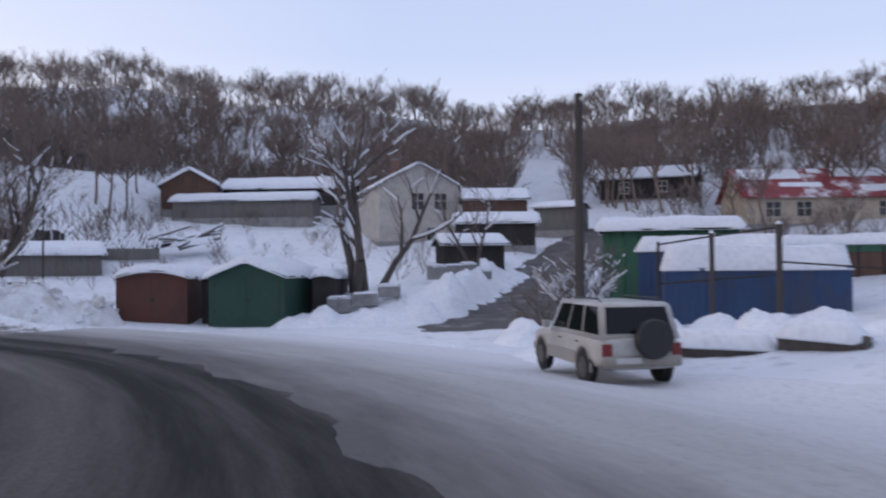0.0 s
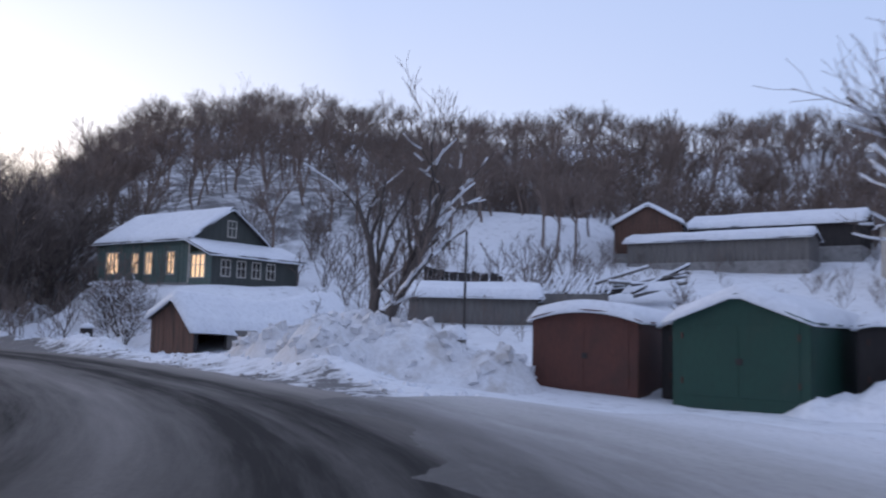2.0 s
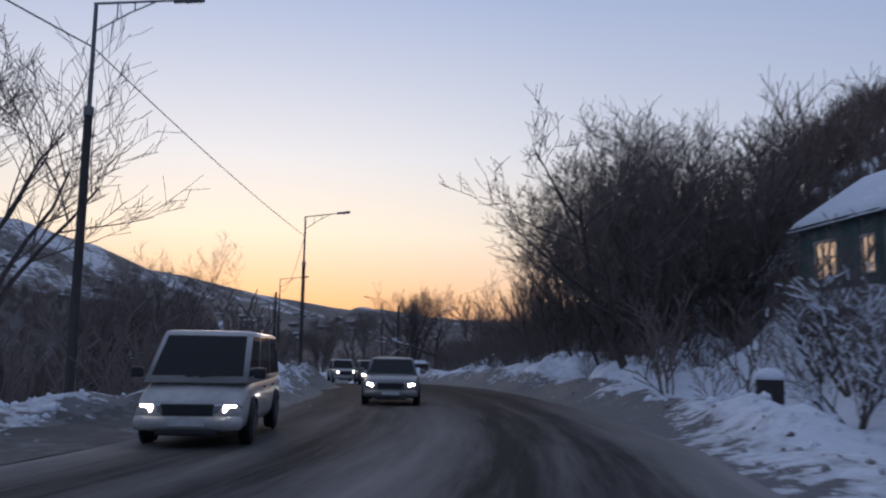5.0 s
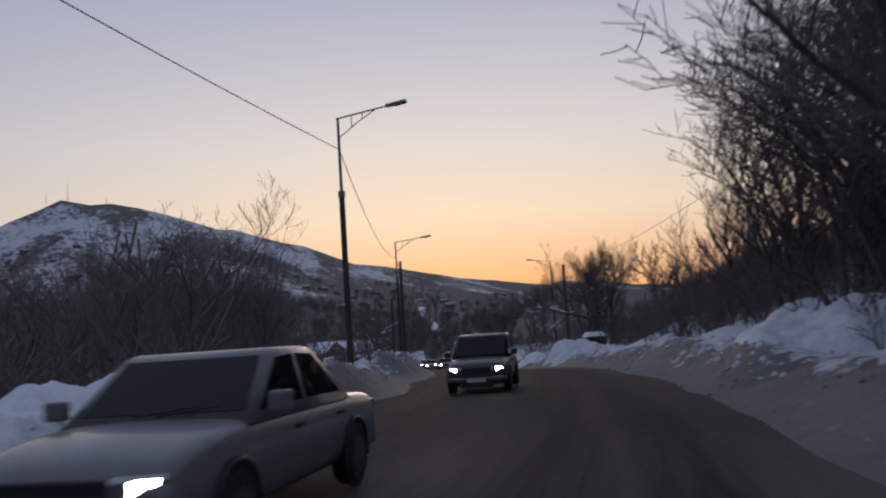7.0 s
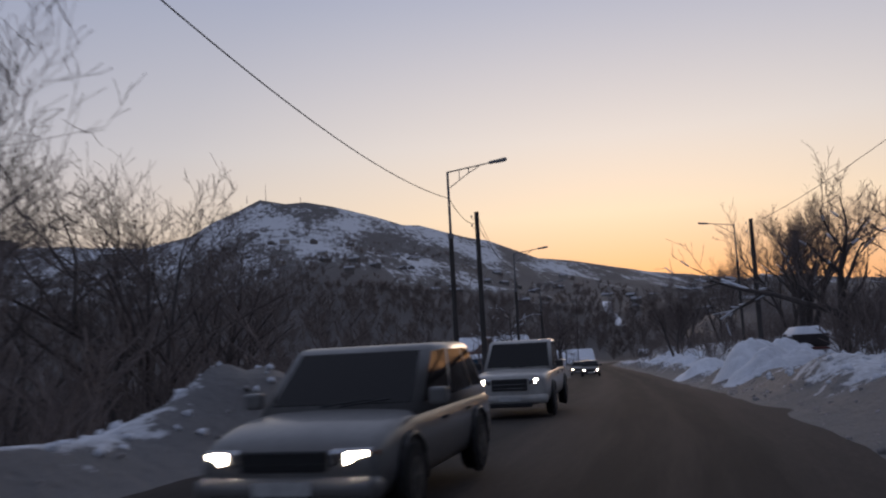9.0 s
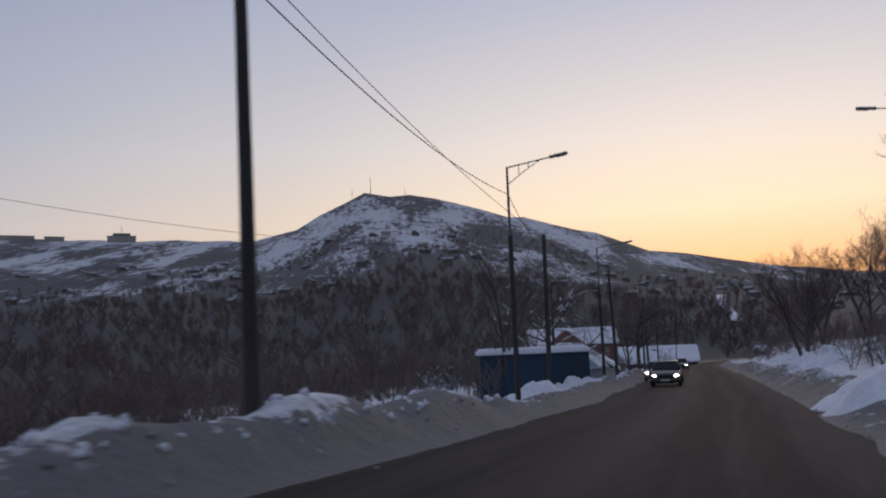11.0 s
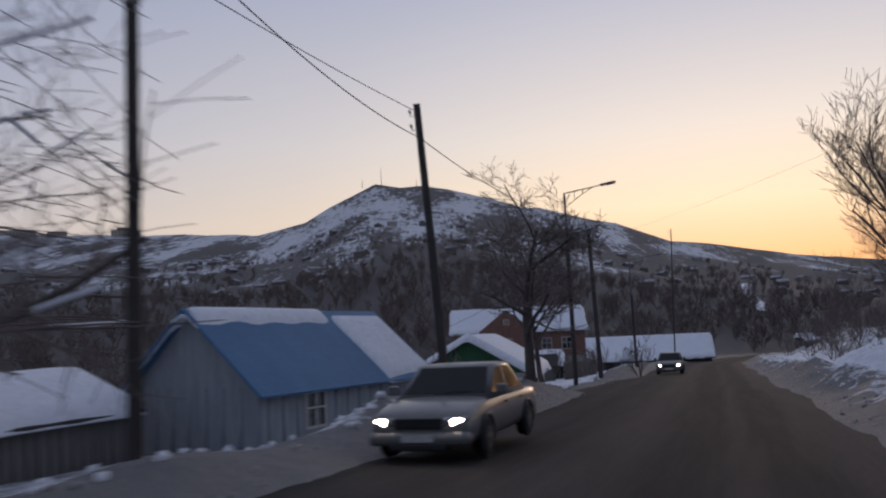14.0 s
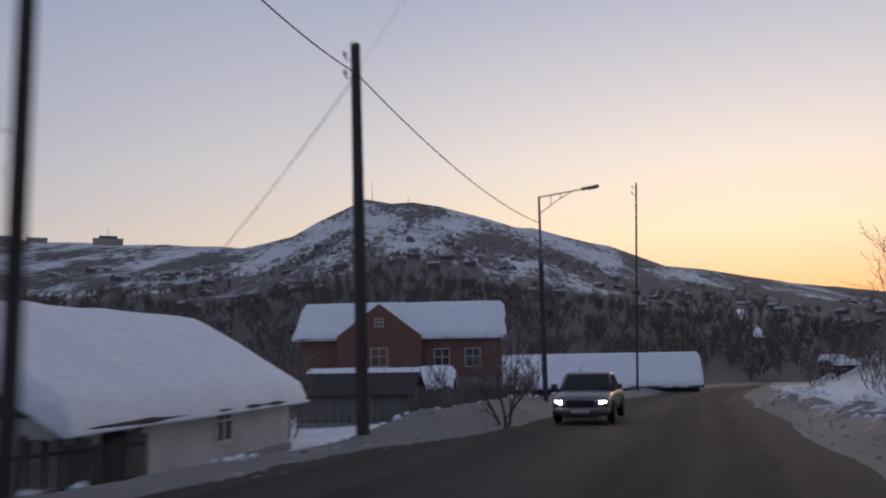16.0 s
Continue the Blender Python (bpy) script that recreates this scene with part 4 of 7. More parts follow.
    part("rear_bumper", boxed((-L - 0.06, -w * 0.95, zb + 0.08), (-L + 0.25, w * 0.95, zb + 0.32), 0.08), lower or body, c, smooth_shade=True)
    if lower:
        for s in (1, -1):
            part("side_trim", boxed((-L * 0.4, s * (w + 0.004) - 0.02, zb + 0.03), (L * 0.42, s * (w + 0.004) + 0.02, zb + 0.3), 0.015), lower, c)
    zl = hz * snout[3]
    tall = 0.2 if kind in ("pickup", "suv") else 0.1
    grille = part("grille", boxed((L - 0.05, -w * 0.45, zl - tall), (L + 0.012, w * 0.45, zl + 0.07), 0.015), M_GRILLE, c)
    for k in range(2):
        part("grille_bar", boxed((L + 0.010, -w * 0.42, zl - tall + 0.05 + 0.09 * k), (L + 0.02, w * 0.42, zl - tall + 0.065 + 0.09 * k)), M_CHROME if kind == "pickup" else M_GRILLE, grille)
    for s in (1, -1):
        part("wiper", tubed([(xa + 0.02, s * 0.1 - 0.05, lo + 0.02), (xa - 0.1, s * 0.1 + 0.42, lo + 0.07)], [0.012, 0.008], 5), M_GRILLE, c)
    for s in (1, -1):
        shell_ = part("headlight_housing", turned(boxed((-0.16, -0.19, -0.075), (0.012, 0.19, 0.075), 0.035), pose(L - 0.045, s * w * 0.68, zl + 0.005, 0, 0, s * 12)), M_CHROME, c)
        part("headlight", turned(boxed((0.0, -0.09 + 0.04 * s, -0.05), (0.028, 0.09 + 0.04 * s, 0.05), 0.012), pose(L - 0.045, s * w * 0.68, zl + 0.005, 0, 0, s * 12)), M_HEADLIGHT if lit else M_CHROME, shell_, "lit headlight" if lit else "")
        part("indicator", turned(boxed((0.0, s * 0.185 - 0.04, -0.045), (0.02, s * 0.185 + 0.02, 0.045), 0.01), pose(L - 0.07, s * w * 0.70, zl + 0.005, 0, 0, s * 24)), M_SIDELIGHT_OFF, shell_, "amber indicator lens")
        part("tail_light", boxed((-L - 0.012, s * w * 0.82 - 0.1, tail_z * 0.62), (-L + 0.08, s * w * 0.82 + 0.1, tail_z * 0.88), 0.02), M_TAIL, c, "red tail light")
        part("mirror", boxed((xa - 0.28, s * (w + 0.02), belt + 0.02), (xa - 0.16, s * (w + 0.2), belt + 0.18), 0.03), M_GRILLE if kind in ("van", "pickup") else body, c)
        for k in (0.06, -0.42):
            part("door_handle", boxed((L * k - 0.08, s * (w - 0.005) - 0.012, belt - 0.17), (L * k + 0.08, s * (w - 0.005) + 0.012, belt - 0.14), 0.006), M_GRILLE, c)
    part("number_plate", boxed((L + 0.05, -0.26, zb + 0.12), (L + 0.062, 0.26, zb + 0.23)), M_PLATE, c)
    part("number_plate", boxed((-L - 0.072, -0.26 + (0.3 if kind == "suv" else 0), tail_z * 0.5), (-L - 0.06, 0.26 + (0.3 if kind == "suv" else 0), tail_z * 0.5 + 0.11)), M_PLATE, c)
    if kind == "pickup":
        for lo_, hi_ in (((-L + 0.05, -w * 0.97, belt - 0.02), (xd, -w * 0.9, belt + 0.1)), ((-L + 0.05, w * 0.9, belt - 0.02), (xd, w * 0.97, belt + 0.1)), ((-L + 0.02, -w * 0.97, belt - 0.02), (-L + 0.1, w * 0.97, belt + 0.1))):
            part("bed_side", boxed(lo_, hi_, 0.02), body, c)
    if kind == "suv":
        for s in (1, -1):
            bm = bmesh.new()
            tube(bm, [(xb - 0.1, s * wt * 0.86, H + 0.01), (xb - 0.2, s * wt * 0.86, H + 0.06), (xc + 0.3, s * wt * 0.86, H + 0.06), (xc + 0.2, s * wt * 0.86, H + 0.01)], 0.018, 6)
            part("roof_rail", bm, M_GRILLE, c)
    return c


def heading(a, b):
    return math.degrees(math.atan2(b[1] - a[1], b[0] - a[0]))


def on_road(x, y):
    """Road height and the way that oncoming traffic faces at a place."""
    d, s, z = beside(x, y)
    k = int(np.clip(np.searchsorted(way_s, s[0]) - 1, 0, len(seg_dir) - 1))
    return float(z[0]) + 0.012, math.degrees(math.atan2(-seg_dir[k][1], -seg_dir[k][0]))


def oncoming(x, y, label, body, turn=0, **how):
    z, a = on_road(x, y)
    a += turn
    back_off = 0.5 * how.get("length", 4.4)
    return car(label, pose(x - back_off * math.cos(radians(a)), y - back_off * math.sin(radians(a)), z, 0, 0, a), body, **how)


# parked four-wheel drive at the junction
suv_yaw = heading((3.97, 21.05), (3.21, 23.58)) + 9
suv_c = Vector((3.59, 22.31, 0)) + Vector((math.sin(radians(suv_yaw)), -math.cos(radians(suv_yaw)), 0)) * 0.78
suv = car("dirty white four-wheel drive with grey lower trim parked on packed snow", pose(suv_c.x - 0.1, suv_c.y - 1.0, -0.68, 0, 0, suv_yaw), P_WHITE, 4.5, 1.76, 1.68, "suv", lit=False, lower=P_SAND, clear=0.34)
wheel(suv, pose(-2.36, -0.18, 0.98, 0, 0, -90), 0.36, 0.2)
part("spare_wheel_cover", turned((lambda b: (ring(b, [(0.37, -0.1), (0.385, -0.06), (0.385, 0.06)], 24), b)[1])(bmesh.new()), pose(-2.40, -0.18, 0.98, 0, 0, -90)), M_GRILLE, suv, "black spare wheel cover")

oncoming(-37.6, 22.3, "white van with its headlights on in the oncoming lane", P_WHITE, turn=9, length=4.7, width=1.66, height=1.76, kind="van", category="van", name="van")
oncoming(-50.6, 24.15, "silver saloon with lit headlights on the icy road", P_SILVER, length=4.5, width=1.72, height=1.42)
oncoming(-69.0, 22.55, "dark estate car with small lit lamps on the icy road", P_DARK, length=4.4, width=1.74, height=1.62, kind="hatch")
oncoming(-77.8, 20.7, "silver hatchback with lit headlights on the icy road", P_SILVER, length=4.3, width=1.72, height=1.5, kind="hatch")
oncoming(-90.4, 17.2, "white pickup truck with its headlights on", P_WHITE, length=5.2, width=1.85, height=1.78, kind="pickup", category="pickup truck", name="pickup_truck", clear=0.27)
oncoming(-148.6, -0.2, "black saloon with snow on its bonnet in the oncoming lane", P_DARK, length=4.5, width=1.72, height=1.42)
oncoming(-161.6, -5.9, "silver saloon with lit headlights in the oncoming lane", P_SILVER, length=4.5, width=1.72, height=1.42)
oncoming(-206.4, -20.2, "grey saloon with lit headlights coming up the road", P_GREY, length=4.4, width=1.7, height=1.42)


# ---- street lamps, poles and cables ----
M_LAMP = material("grey_lamp_housing", (0.25, 0.25, 0.26), rough=0.5, scale=6, bumps=0.1)


def street_lamp(x, y, top, towards, height=9.6, arm=2.6, rise=0.33, label="steel street lamp with a braced bracket arm, unlit"):
    """A stepped steel post with a braced arm and a long lamp head."""
    b = top - height
    t = thing("street_lamp", pose(x, y, b, 0, 0, towards), label, "street lamp", "street lamps along the road")
    part("post", tubed([(0, 0, -0.8), (0, 0, height - 2.75), (0, 0, height - 2.7)], [0.115, 0.1, 0.06], 10), M_POLE, t, "thick lower post")
    part("upper_post", tubed([(0, 0, height - 2.8), (0, 0, height)], [0.06, 0.05], 8), M_STEEL, t)
    part("collar", tubed([(0, 0, height - 2.9), (0, 0, height - 2.68)], [0.125, 0.125], 10), M_STEEL, t)
    up = lambda u: height + rise * u / arm - 0.02
    part("arm", tubed([(-0.05, 0, up(0)), (arm * 0.72, 0, up(arm * 0.72))], [0.032, 0.028], 6), M_STEEL, t)
    part("brace", tubed([(0, 0, height - 0.75), (arm * 0.30, 0, height - 0.22), (arm * 0.55, 0, up(arm * 0.55) - 0.02)], [0.02, 0.02, 0.02], 5), M_STEEL, t)
    part("strut", tubed([(arm * 0.2, 0, up(arm * 0.2)), (arm * 0.2, 0, height - 0.40)], [0.018, 0.018], 5), M_STEEL, t)
    part("strut", tubed([(arm * 0.36, 0, up(arm * 0.36)), (arm * 0.36, 0, height - 0.14)], [0.018, 0.018], 5), M_STEEL, t)
    tilt = -math.degrees(math.atan2(rise, arm))
    head = part("lamp_head", turned(boxed((0, -0.11, -0.05), (0.78, 0.11, 0.06), 0.035), pose(arm * 0.71, 0, up(arm * 0.71), 0, tilt)), M_LAMP, t)
    part("lens", turned(boxed((0.3, -0.08, -0.075), (0.72, 0.08, -0.045), 0.012), pose(arm * 0.71, 0, up(arm * 0.71), 0, tilt)), M_GLASS, head)
    return t


def pole(x, y, top, height, label, lean=(0, 0), r=0.12, arms=1, name="utility_pole"):
    b = top - height
    t = thing(name, pose(x, y, b), label, "utility pole")
    tip = (lean[0], lean[1], height)
    part("post", tubed([(0, 0, -0.6), (lean[0] * 0.5, lean[1] * 0.5, height / 2), tip], [r * 1.15, r, r * 0.85], 10), M_POLE, t)
    for k in range(arms):
        z = height - 0.35 - 0.45 * k
        u = z / height
        cx, cy = lean[0] * u, lean[1] * u
        part("hook", tubed([(cx, cy, z), (cx + 0.1, cy - 0.22, z - 0.02), (cx + 0.1, cy - 0.24, z + 0.1)], [0.014, 0.014, 0.014], 5), M_STEEL, t)
        part("insulator", tubed([(cx + 0.1, cy - 0.24, z + 0.06), (cx + 0.1, cy - 0.24, z + 0.13), (cx + 0.1, cy - 0.24, z + 0.2)], [0.03, 0.05, 0.025], 8), M_FRAME, t, "pale insulator")
    return t


def cable(a, b, sag, r=0.016, label="black overhead cable strung between poles"):
    u = np.linspace(0, 1, 25)
    p = np.outer(1 - u, a) + np.outer(u, b)
    p[:, 2] -= sag * 4 * u * (1 - u)
    v = tube_arrays(p, r, 5)
    n, k = v.shape[:2]
    f = np.concatenate([np.stack([np.arange(n - 1) * k + j, np.arange(n - 1) * k + (j + 1) % k, np.arange(1, n) * k + (j + 1) % k, np.arange(1, n) * k + j], 1) for j in range(k)])
    return tagged(new("overhead_cable", mesh_from("overhead_cable", v.reshape(-1, 3), f, M_WIRE, True)), label, "cable", "overhead cables")


# lamps: x, y, top, bearing of the arm
LAMPS = [(-45.09, 17.02, 9.61, 100), (-74.21, 16.81, 8.98, 92), (-104.21, 8.81, 7.86, 104), (-131.32, 0.15, 6.98, 104), (-158.52, -8.58, 6.22, 106), (-189.22, -18.03, 5.13, 106), (-216.57, -27.14, 3.85, 112), (-139.61, 14.99, 8.34, 285)]
for x, y, top, a in LAMPS:
    street_lamp(x, y, top, a, height=9.6 if x > -135 or x < -150 else 9.9)
POLES = [(-111.07, 6.85, 7.08, 9.5, (0.25, 0.1)), (-144.49, -5.5, 5.77, 8.9, (0.05, 0.15)), (-173.6, -14.3, 5.56, 9.3, (1.45, 0.4)), (-198.5, -21.3, 4.15, 8.4, (-0.15, -0.3)), (-237.9, -32.4, 8.6, 13.4, (-0.5, 0.4)),
         (-122.02, 18.55, 6.53, 8.5, (0.1, 0.05))]
for x, y, top, h, lean in POLES:
    pole(x, y, top, h, "dark wooden utility pole standing in the snowbank" if h < 13 else "tall thin steel mast beside the road", lean, 0.13 if h < 13 else 0.07, 2)
hang = [(x, y, top - 1.15) for x, y, top, _ in LAMPS[:7]]
line = [hang[0], hang[1], hang[2], (-110.9, 6.9, 6.5), hang[3], (-144.46, -5.35, 5.0), hang[4], (-172.3, -13.95, 4.5), hang[5], (-198.6, -21.5, 3.4), hang[6]]
cable((-14, 13, 8.6), line[0], 0.5, 0.02)
for k, (a, b) in enumerate(zip(line[:-1], line[1:])):
    cable(a, b, 0.2 if k == 0 else 1.0 if k == 1 else 0.25 + 0.012 * math.dist(a, b), 0.016)
for a, b in (((-110.9, 6.95, 6.9), (-144.46, -5.3, 5.6)), ((-144.46, -5.3, 5.6), (-172.2, -13.9, 5.3))):
    cable(a, b, 0.5, 0.012)
cable((-144.46, -5.35, 5.0), (-112, -24, 8.8), 1.2, 0.012)
cable((-198.6, -21.5, 3.4), (-206, -40, -1.5), 0.4, 0.012)
cable((-122.0, 18.6, 6.2), (-70, 38, 10), 1.2, 0.012)
cable((-198.6, -21.4, 3.6), (-175, 14, 8.5), 1.0, 0.004)

# ---- junction: garages, sheds and houses on the outer side of the bend ----
def metal_garage(name, label, a, b, depth, wall_h, rise, mat, door_mat, arch=False, snow=0.24, seed=0):
    """A welded sheet garage; a and b are the lower corners of its front."""
    ang = heading(a, b)
    w = math.dist(a[:2], b[:2])
    m = pose((a[0] + b[0]) / 2, (a[1] + b[1]) / 2, a[2], 0, 0, ang)
    g = thing(name, m, label, "garage")
    W = w / 2

    def roof_z(x):
        u = np.abs(x) / W
        return wall_h + rise * ((1 - u * u) if arch else (1 - u))

    for s in (-1, 1):
        part("side_wall", boxed((s * W - 0.02 * (s > 0) - 0.0 * (s < 0), 0, -0.5) if s > 0 else (-W, 0, -0.5), (W, depth, wall_h) if s > 0 else (-W + 0.02, depth, wall_h)), mat, g)
    for y, nm in ((0, "front_wall"), (depth, "back_wall")):
        bm = bmesh.new()
        xs = np.linspace(-W, W, 13)
        low = [[bm.verts.new((x, y + k, -0.5)) for k in (0, 0.03)] for x in xs]
        top = [[bm.verts.new((x, y + k, float(roof_z(x)))) for k in (0, 0.03)] for x in xs]
        for i in range(12):
            bm.faces.new((low[i][0], low[i + 1][0], top[i + 1][0], top[i][0]))
            bm.faces.new((low[i][1], top[i][1], top[i + 1][1], low[i + 1][1]))
            bm.faces.new((top[i][0], top[i + 1][0], top[i + 1][1], top[i][1]))
        part(nm, bm, mat, g)
    for s in (-1, 1):
        lo, hi = (-W + 0.28, -0.015, 0.06), (-0.012, -0.002, wall_h - 0.08)
        if s > 0:
            lo, hi = (0.012, -0.015, 0.06), (W - 0.28, -0.002, wall_h - 0.08)
        leaf = part("door_leaf", boxed(lo, hi, 0.004), door_mat, g)
        for z in (0.35, wall_h - 0.45):
            part("hinge", tubed([(s * (W - 0.27), -0.03, z), (s * (W - 0.27), -0.03, z + 0.16)], [0.022, 0.022], 6), M_RUST_RED, leaf)
    part("lock_box", boxed((-0.06, -0.05, wall_h * 0.45), (0.1, -0.016, wall_h * 0.53), 0.006), M_DARK, g)
    bm = bmesh.new()
    xs = np.linspace(-W - 0.12, W + 0.12, 15)
    rows = [[bm.verts.new((x, y, float(roof_z(np.clip(x, -W, W))) - (abs(x) > W) * 0.06 + k)) for y, k in ((-0.18, 0.01), (depth + 0.1, 0.01), (depth + 0.1, 0.05), (-0.18, 0.05))] for x in xs]
    for r0, r1 in zip(rows[:-1], rows[1:]):
        for k in range(4):
            bm.faces.new((r0[k], r1[k], r1[(k + 1) % 4], r0[(k + 1) % 4]))
    bm.faces.new(rows[0])
    bm.faces.new(rows[-1][::-1])
    bmesh.ops.recalc_face_normals(bm, faces=bm.faces)
    part("roof", bm, mat, g)
    snow_part(g, "snow_blanket", w + 0.3, depth + 0.35, snow, lambda x, y: roof_z(np.clip(x, -W, W)) + 0.05 - (np.abs(x) > W) * 0.05, at=(0, depth / 2 - 0.06), seed=seed, label="thick snow on the roof")
    return g


metal_garage("red_garage", "rusty red-brown metal garage with an arched snowy roof", (-18.05, 35.5, -0.62), (-15.08, 36.5, -0.62), 5.5, 1.98, 0.26, M_RUST_RED, M_RUST_RED, True, 0.26, 1)
metal_garage("green_garage", "dark green metal garage with a pitched snowy roof", (-13.66, 35.85, -0.58), (-10.25, 36.3, -0.58), 6.0, 1.95, 0.66, M_GREEN, M_GREEN, False, 0.24, 2)
metal_garage("dark_garage", "dark brown garage set back between two others", (-15.0, 37.6, -0.58), (-13.6, 37.8, -0.58), 4.5, 1.85, 0.1, M_DARK, M_DARK, True, 0.25, 3)
metal_garage("grey_garage", "small dark weathered shed behind the green garage", (-10.15, 39.0, -0.45), (-9.1, 39.2, -0.45), 3.4, 1.75, 0.1, M_DARK, M_DARK, False, 0.25, 4)

# brown shed by the road
def roadside_shed():
    """A low plank shed, its ridge set nearer the yard side, its roof sagging in the middle; local x runs back along the ridge."""
    g = thing("wooden_shed", pose(-37.45, 34.38, -0.45, 0, 0, 98), "brown plank shed by the road under a thick sagging snow roof", "shed")
    wl, wr, n, length = 1.95, 1.2, 13, 10.0
    left_z, right_z, top_z = 1.62, 1.36, 2.55
    edge = lambda y: top_z - (top_z - left_z) * y / wl if y > 0 else top_z + (top_z - right_z) * y / wr
    k = 0
    y = -wr
    while y < wl - 0.01:
        y1 = min(wl, y + 0.24)
        bm = bmesh.new()
        lo = [bm.verts.new((x, yy, -0.5)) for x in (0, 0.03) for yy in (y + 0.006, y1 - 0.006)]
        hi = [bm.verts.new((x, yy, edge(yy) - 0.02)) for x in (0, 0.03) for yy in (y + 0.006, y1 - 0.006)]
        for f in ((lo[0], lo[1], hi[1], hi[0]), (lo[2], hi[2], hi[3], lo[3]), (lo[0], hi[0], hi[2], lo[2]), (lo[1], lo[3], hi[3], hi[1]), (hi[0], hi[1], hi[3], hi[2])):
            bm.faces.new(f)
        bmesh.ops.recalc_face_normals(bm, faces=bm.faces)
        part("plank", turned(bm, pose((k % 3) * 0.006, 0, 0)), M_BROWN, g)
        y, k = y1, k + 1
    part("side_wall", boxed((0.04, wl - 0.05, -0.5), (length, wl, left_z)), M_BROWN, g)
    part("side_wall", pierced(0.04, length, -0.5, right_z - 0.04, -wr, -wr + 0.06, [(0.25, 1.75, -0.4, right_z - 0.12)]), M_DARK, g)
    part("back_wall", boxed((length - 0.05, -wr, -0.5), (length, wl, right_z)), M_DARK, g)
    part("floor", boxed((0.05, -wr + 0.06, -0.5), (length - 0.05, wl - 0.05, -0.3)), M_DARK, g)
    leaf = part("door", turned(boxed((0, -0.03, -0.4), (1.35, 0.03, 1.15), 0.008), pose(1.8, -wr - 0.05, 0, 0, 0, -28)), M_GREY_WOOD, g, "grey plank door standing ajar")
    part("latch", turned(boxed((1.2, -0.06, 0.4), (1.28, -0.03, 0.5), 0.005), pose(1.8, -wr - 0.05, 0, 0, 0, -28)), M_STEEL, leaf)
    sag = lambda x: -0.30 * np.exp(-((x - 4.5) / 2.4)**2) + 0.35 * smooth(5.5, 9.0, x)
    skin = lambda x, y: top_z - np.where(y > 0, (top_z - left_z) / wl, (top_z - right_z) / wr) * np.sqrt(y * y + 0.01) + sag(x)
    for lo_, hi_ in ((-wr - 0.28, 0.0), (0.0, wl + 0.25)):
        ax, ay = np.linspace(-0.3, length + 0.2, 20), np.linspace(lo_, hi_, 6)
        qx, qy = np.meshgrid(ax, ay, indexing="ij")
        top = np.stack([qx.ravel(), qy.ravel(), skin(qx, qy).ravel() + 0.04], 1)
        f = grid_faces(20, 6)
        m = len(top)
        idx = np.arange(m).reshape(20, 6)
        loop = np.concatenate([idx[:, 0], idx[-1, 1:], idx[-2::-1, -1], idx[0, -2:0:-1]])
        nxt = np.roll(loop, -1)
        o = new("roof", mesh_from("roof", np.concatenate([top, top - (0, 0, 0.05)]), np.concatenate([f, f[:, ::-1] + m, np.stack([loop, loop + m, nxt + m, nxt], 1)]), M_DARK))
        o.parent = g
    mid = (wl - wr) / 2
    snow_part(g, "snow_blanket", length + 0.7, wl + wr + 0.62, 0.34, lambda x, y: skin(x + length / 2 - 0.05, y + mid) + 0.05, at=(length / 2 - 0.05, mid), seed=5, label="thick snow on the roof")
    return g


roadside_shed()
# green house on its terrace
M_TEAL_DARK = material("grey_green_gable_boards", (0.075, 0.082, 0.075), (0.05, 0.056, 0.052), 0.85, 2, (3, 3, 0.3))
M_LIT = emitter("lamp_lit_curtain", (1.0, 0.66, 0.38), 0.36)
green_house = cottage("green_house", "faded green timber house with a snowy pitched roof and lamplit windows", "house", pose(-57.31, 39.08, 2.97, 0, 0, 9.83) @ pose(4.53, 3.02, 0), 9.06, 6.04, 3.14, 2.03, M_TEAL, M_DARK, 0.14, 0.4, 0.4,
                      openings=[("front", -3.05, 1.05, 1.25, 1.3, 2), ("front", -0.65, 1.05, 0.6, 1.2), ("front", 0.72, 0.98, 0.62, 1.3), ("front", 2.9, 0.95, 0.66, 1.3), ("right", 0.2, 3.45, 0.6, 0.95)],
                      boards=0.4, gable_mat=M_TEAL_DARK, seed=6, glass=M_CLEAR)
for a, w in ((-3.05, 1.25), (-0.65, 0.6), (0.72, 0.62), (2.9, 0.66)):
    part("curtain", boxed((a - w / 2, -2.93, 1.0), (a + w / 2, -2.91, 2.34)), M_LIT, green_house, "curtain lit from inside")
for k, x in enumerate((-4.6, -0.1, 2.35, 4.6)):
    part("corner_board", boxed((x - 0.06, -3.05, 0.4), (x + 0.06, -3.021, 3.12)), M_FRAME if k == 3 else M_TEAL, green_house)
part("ledge", boxed((-4.7, -3.5, 0.12), (0.4, -3.08, 0.38), 0.02), M_GREY_WOOD, green_house)
snow_part(green_house, "ledge_snow", 5.2, 0.55, 0.16, lambda x, y: 0.38 + 0 * x, at=(-2.1, -3.3), seed=44, label="snow along the ledge")
# closed porch along its gable end
lean = thing("closed_porch", pose(-57.31, 39.08, 2.97, 0, 0, 9.83) @ pose(9.10, 0.0, 0), "closed porch of weathered green boards under a sloping snowy roof", "porch")
part("front_wall", pierced(0, 1.9, 0.3, 2.2, 0.0, 0.15, [(0.25, 1.45, 0.72, 2.02)]), M_TEAL, lean)
window(lean, pose(0.85, 0.0, 0.72), 1.2, 1.3, 2, glass=M_CLEAR)
part("curtain", boxed((0.25, 0.09, 0.7), (1.45, 0.11, 2.03)), M_LIT, lean, "curtain lit from inside")
holes = [(0.9, 1.5, 0.85, 1.75), (2.1, 2.7, 0.85, 1.75), (3.3, 3.9, 0.85, 1.75), (4.5, 5.1, 0.85, 1.75)]
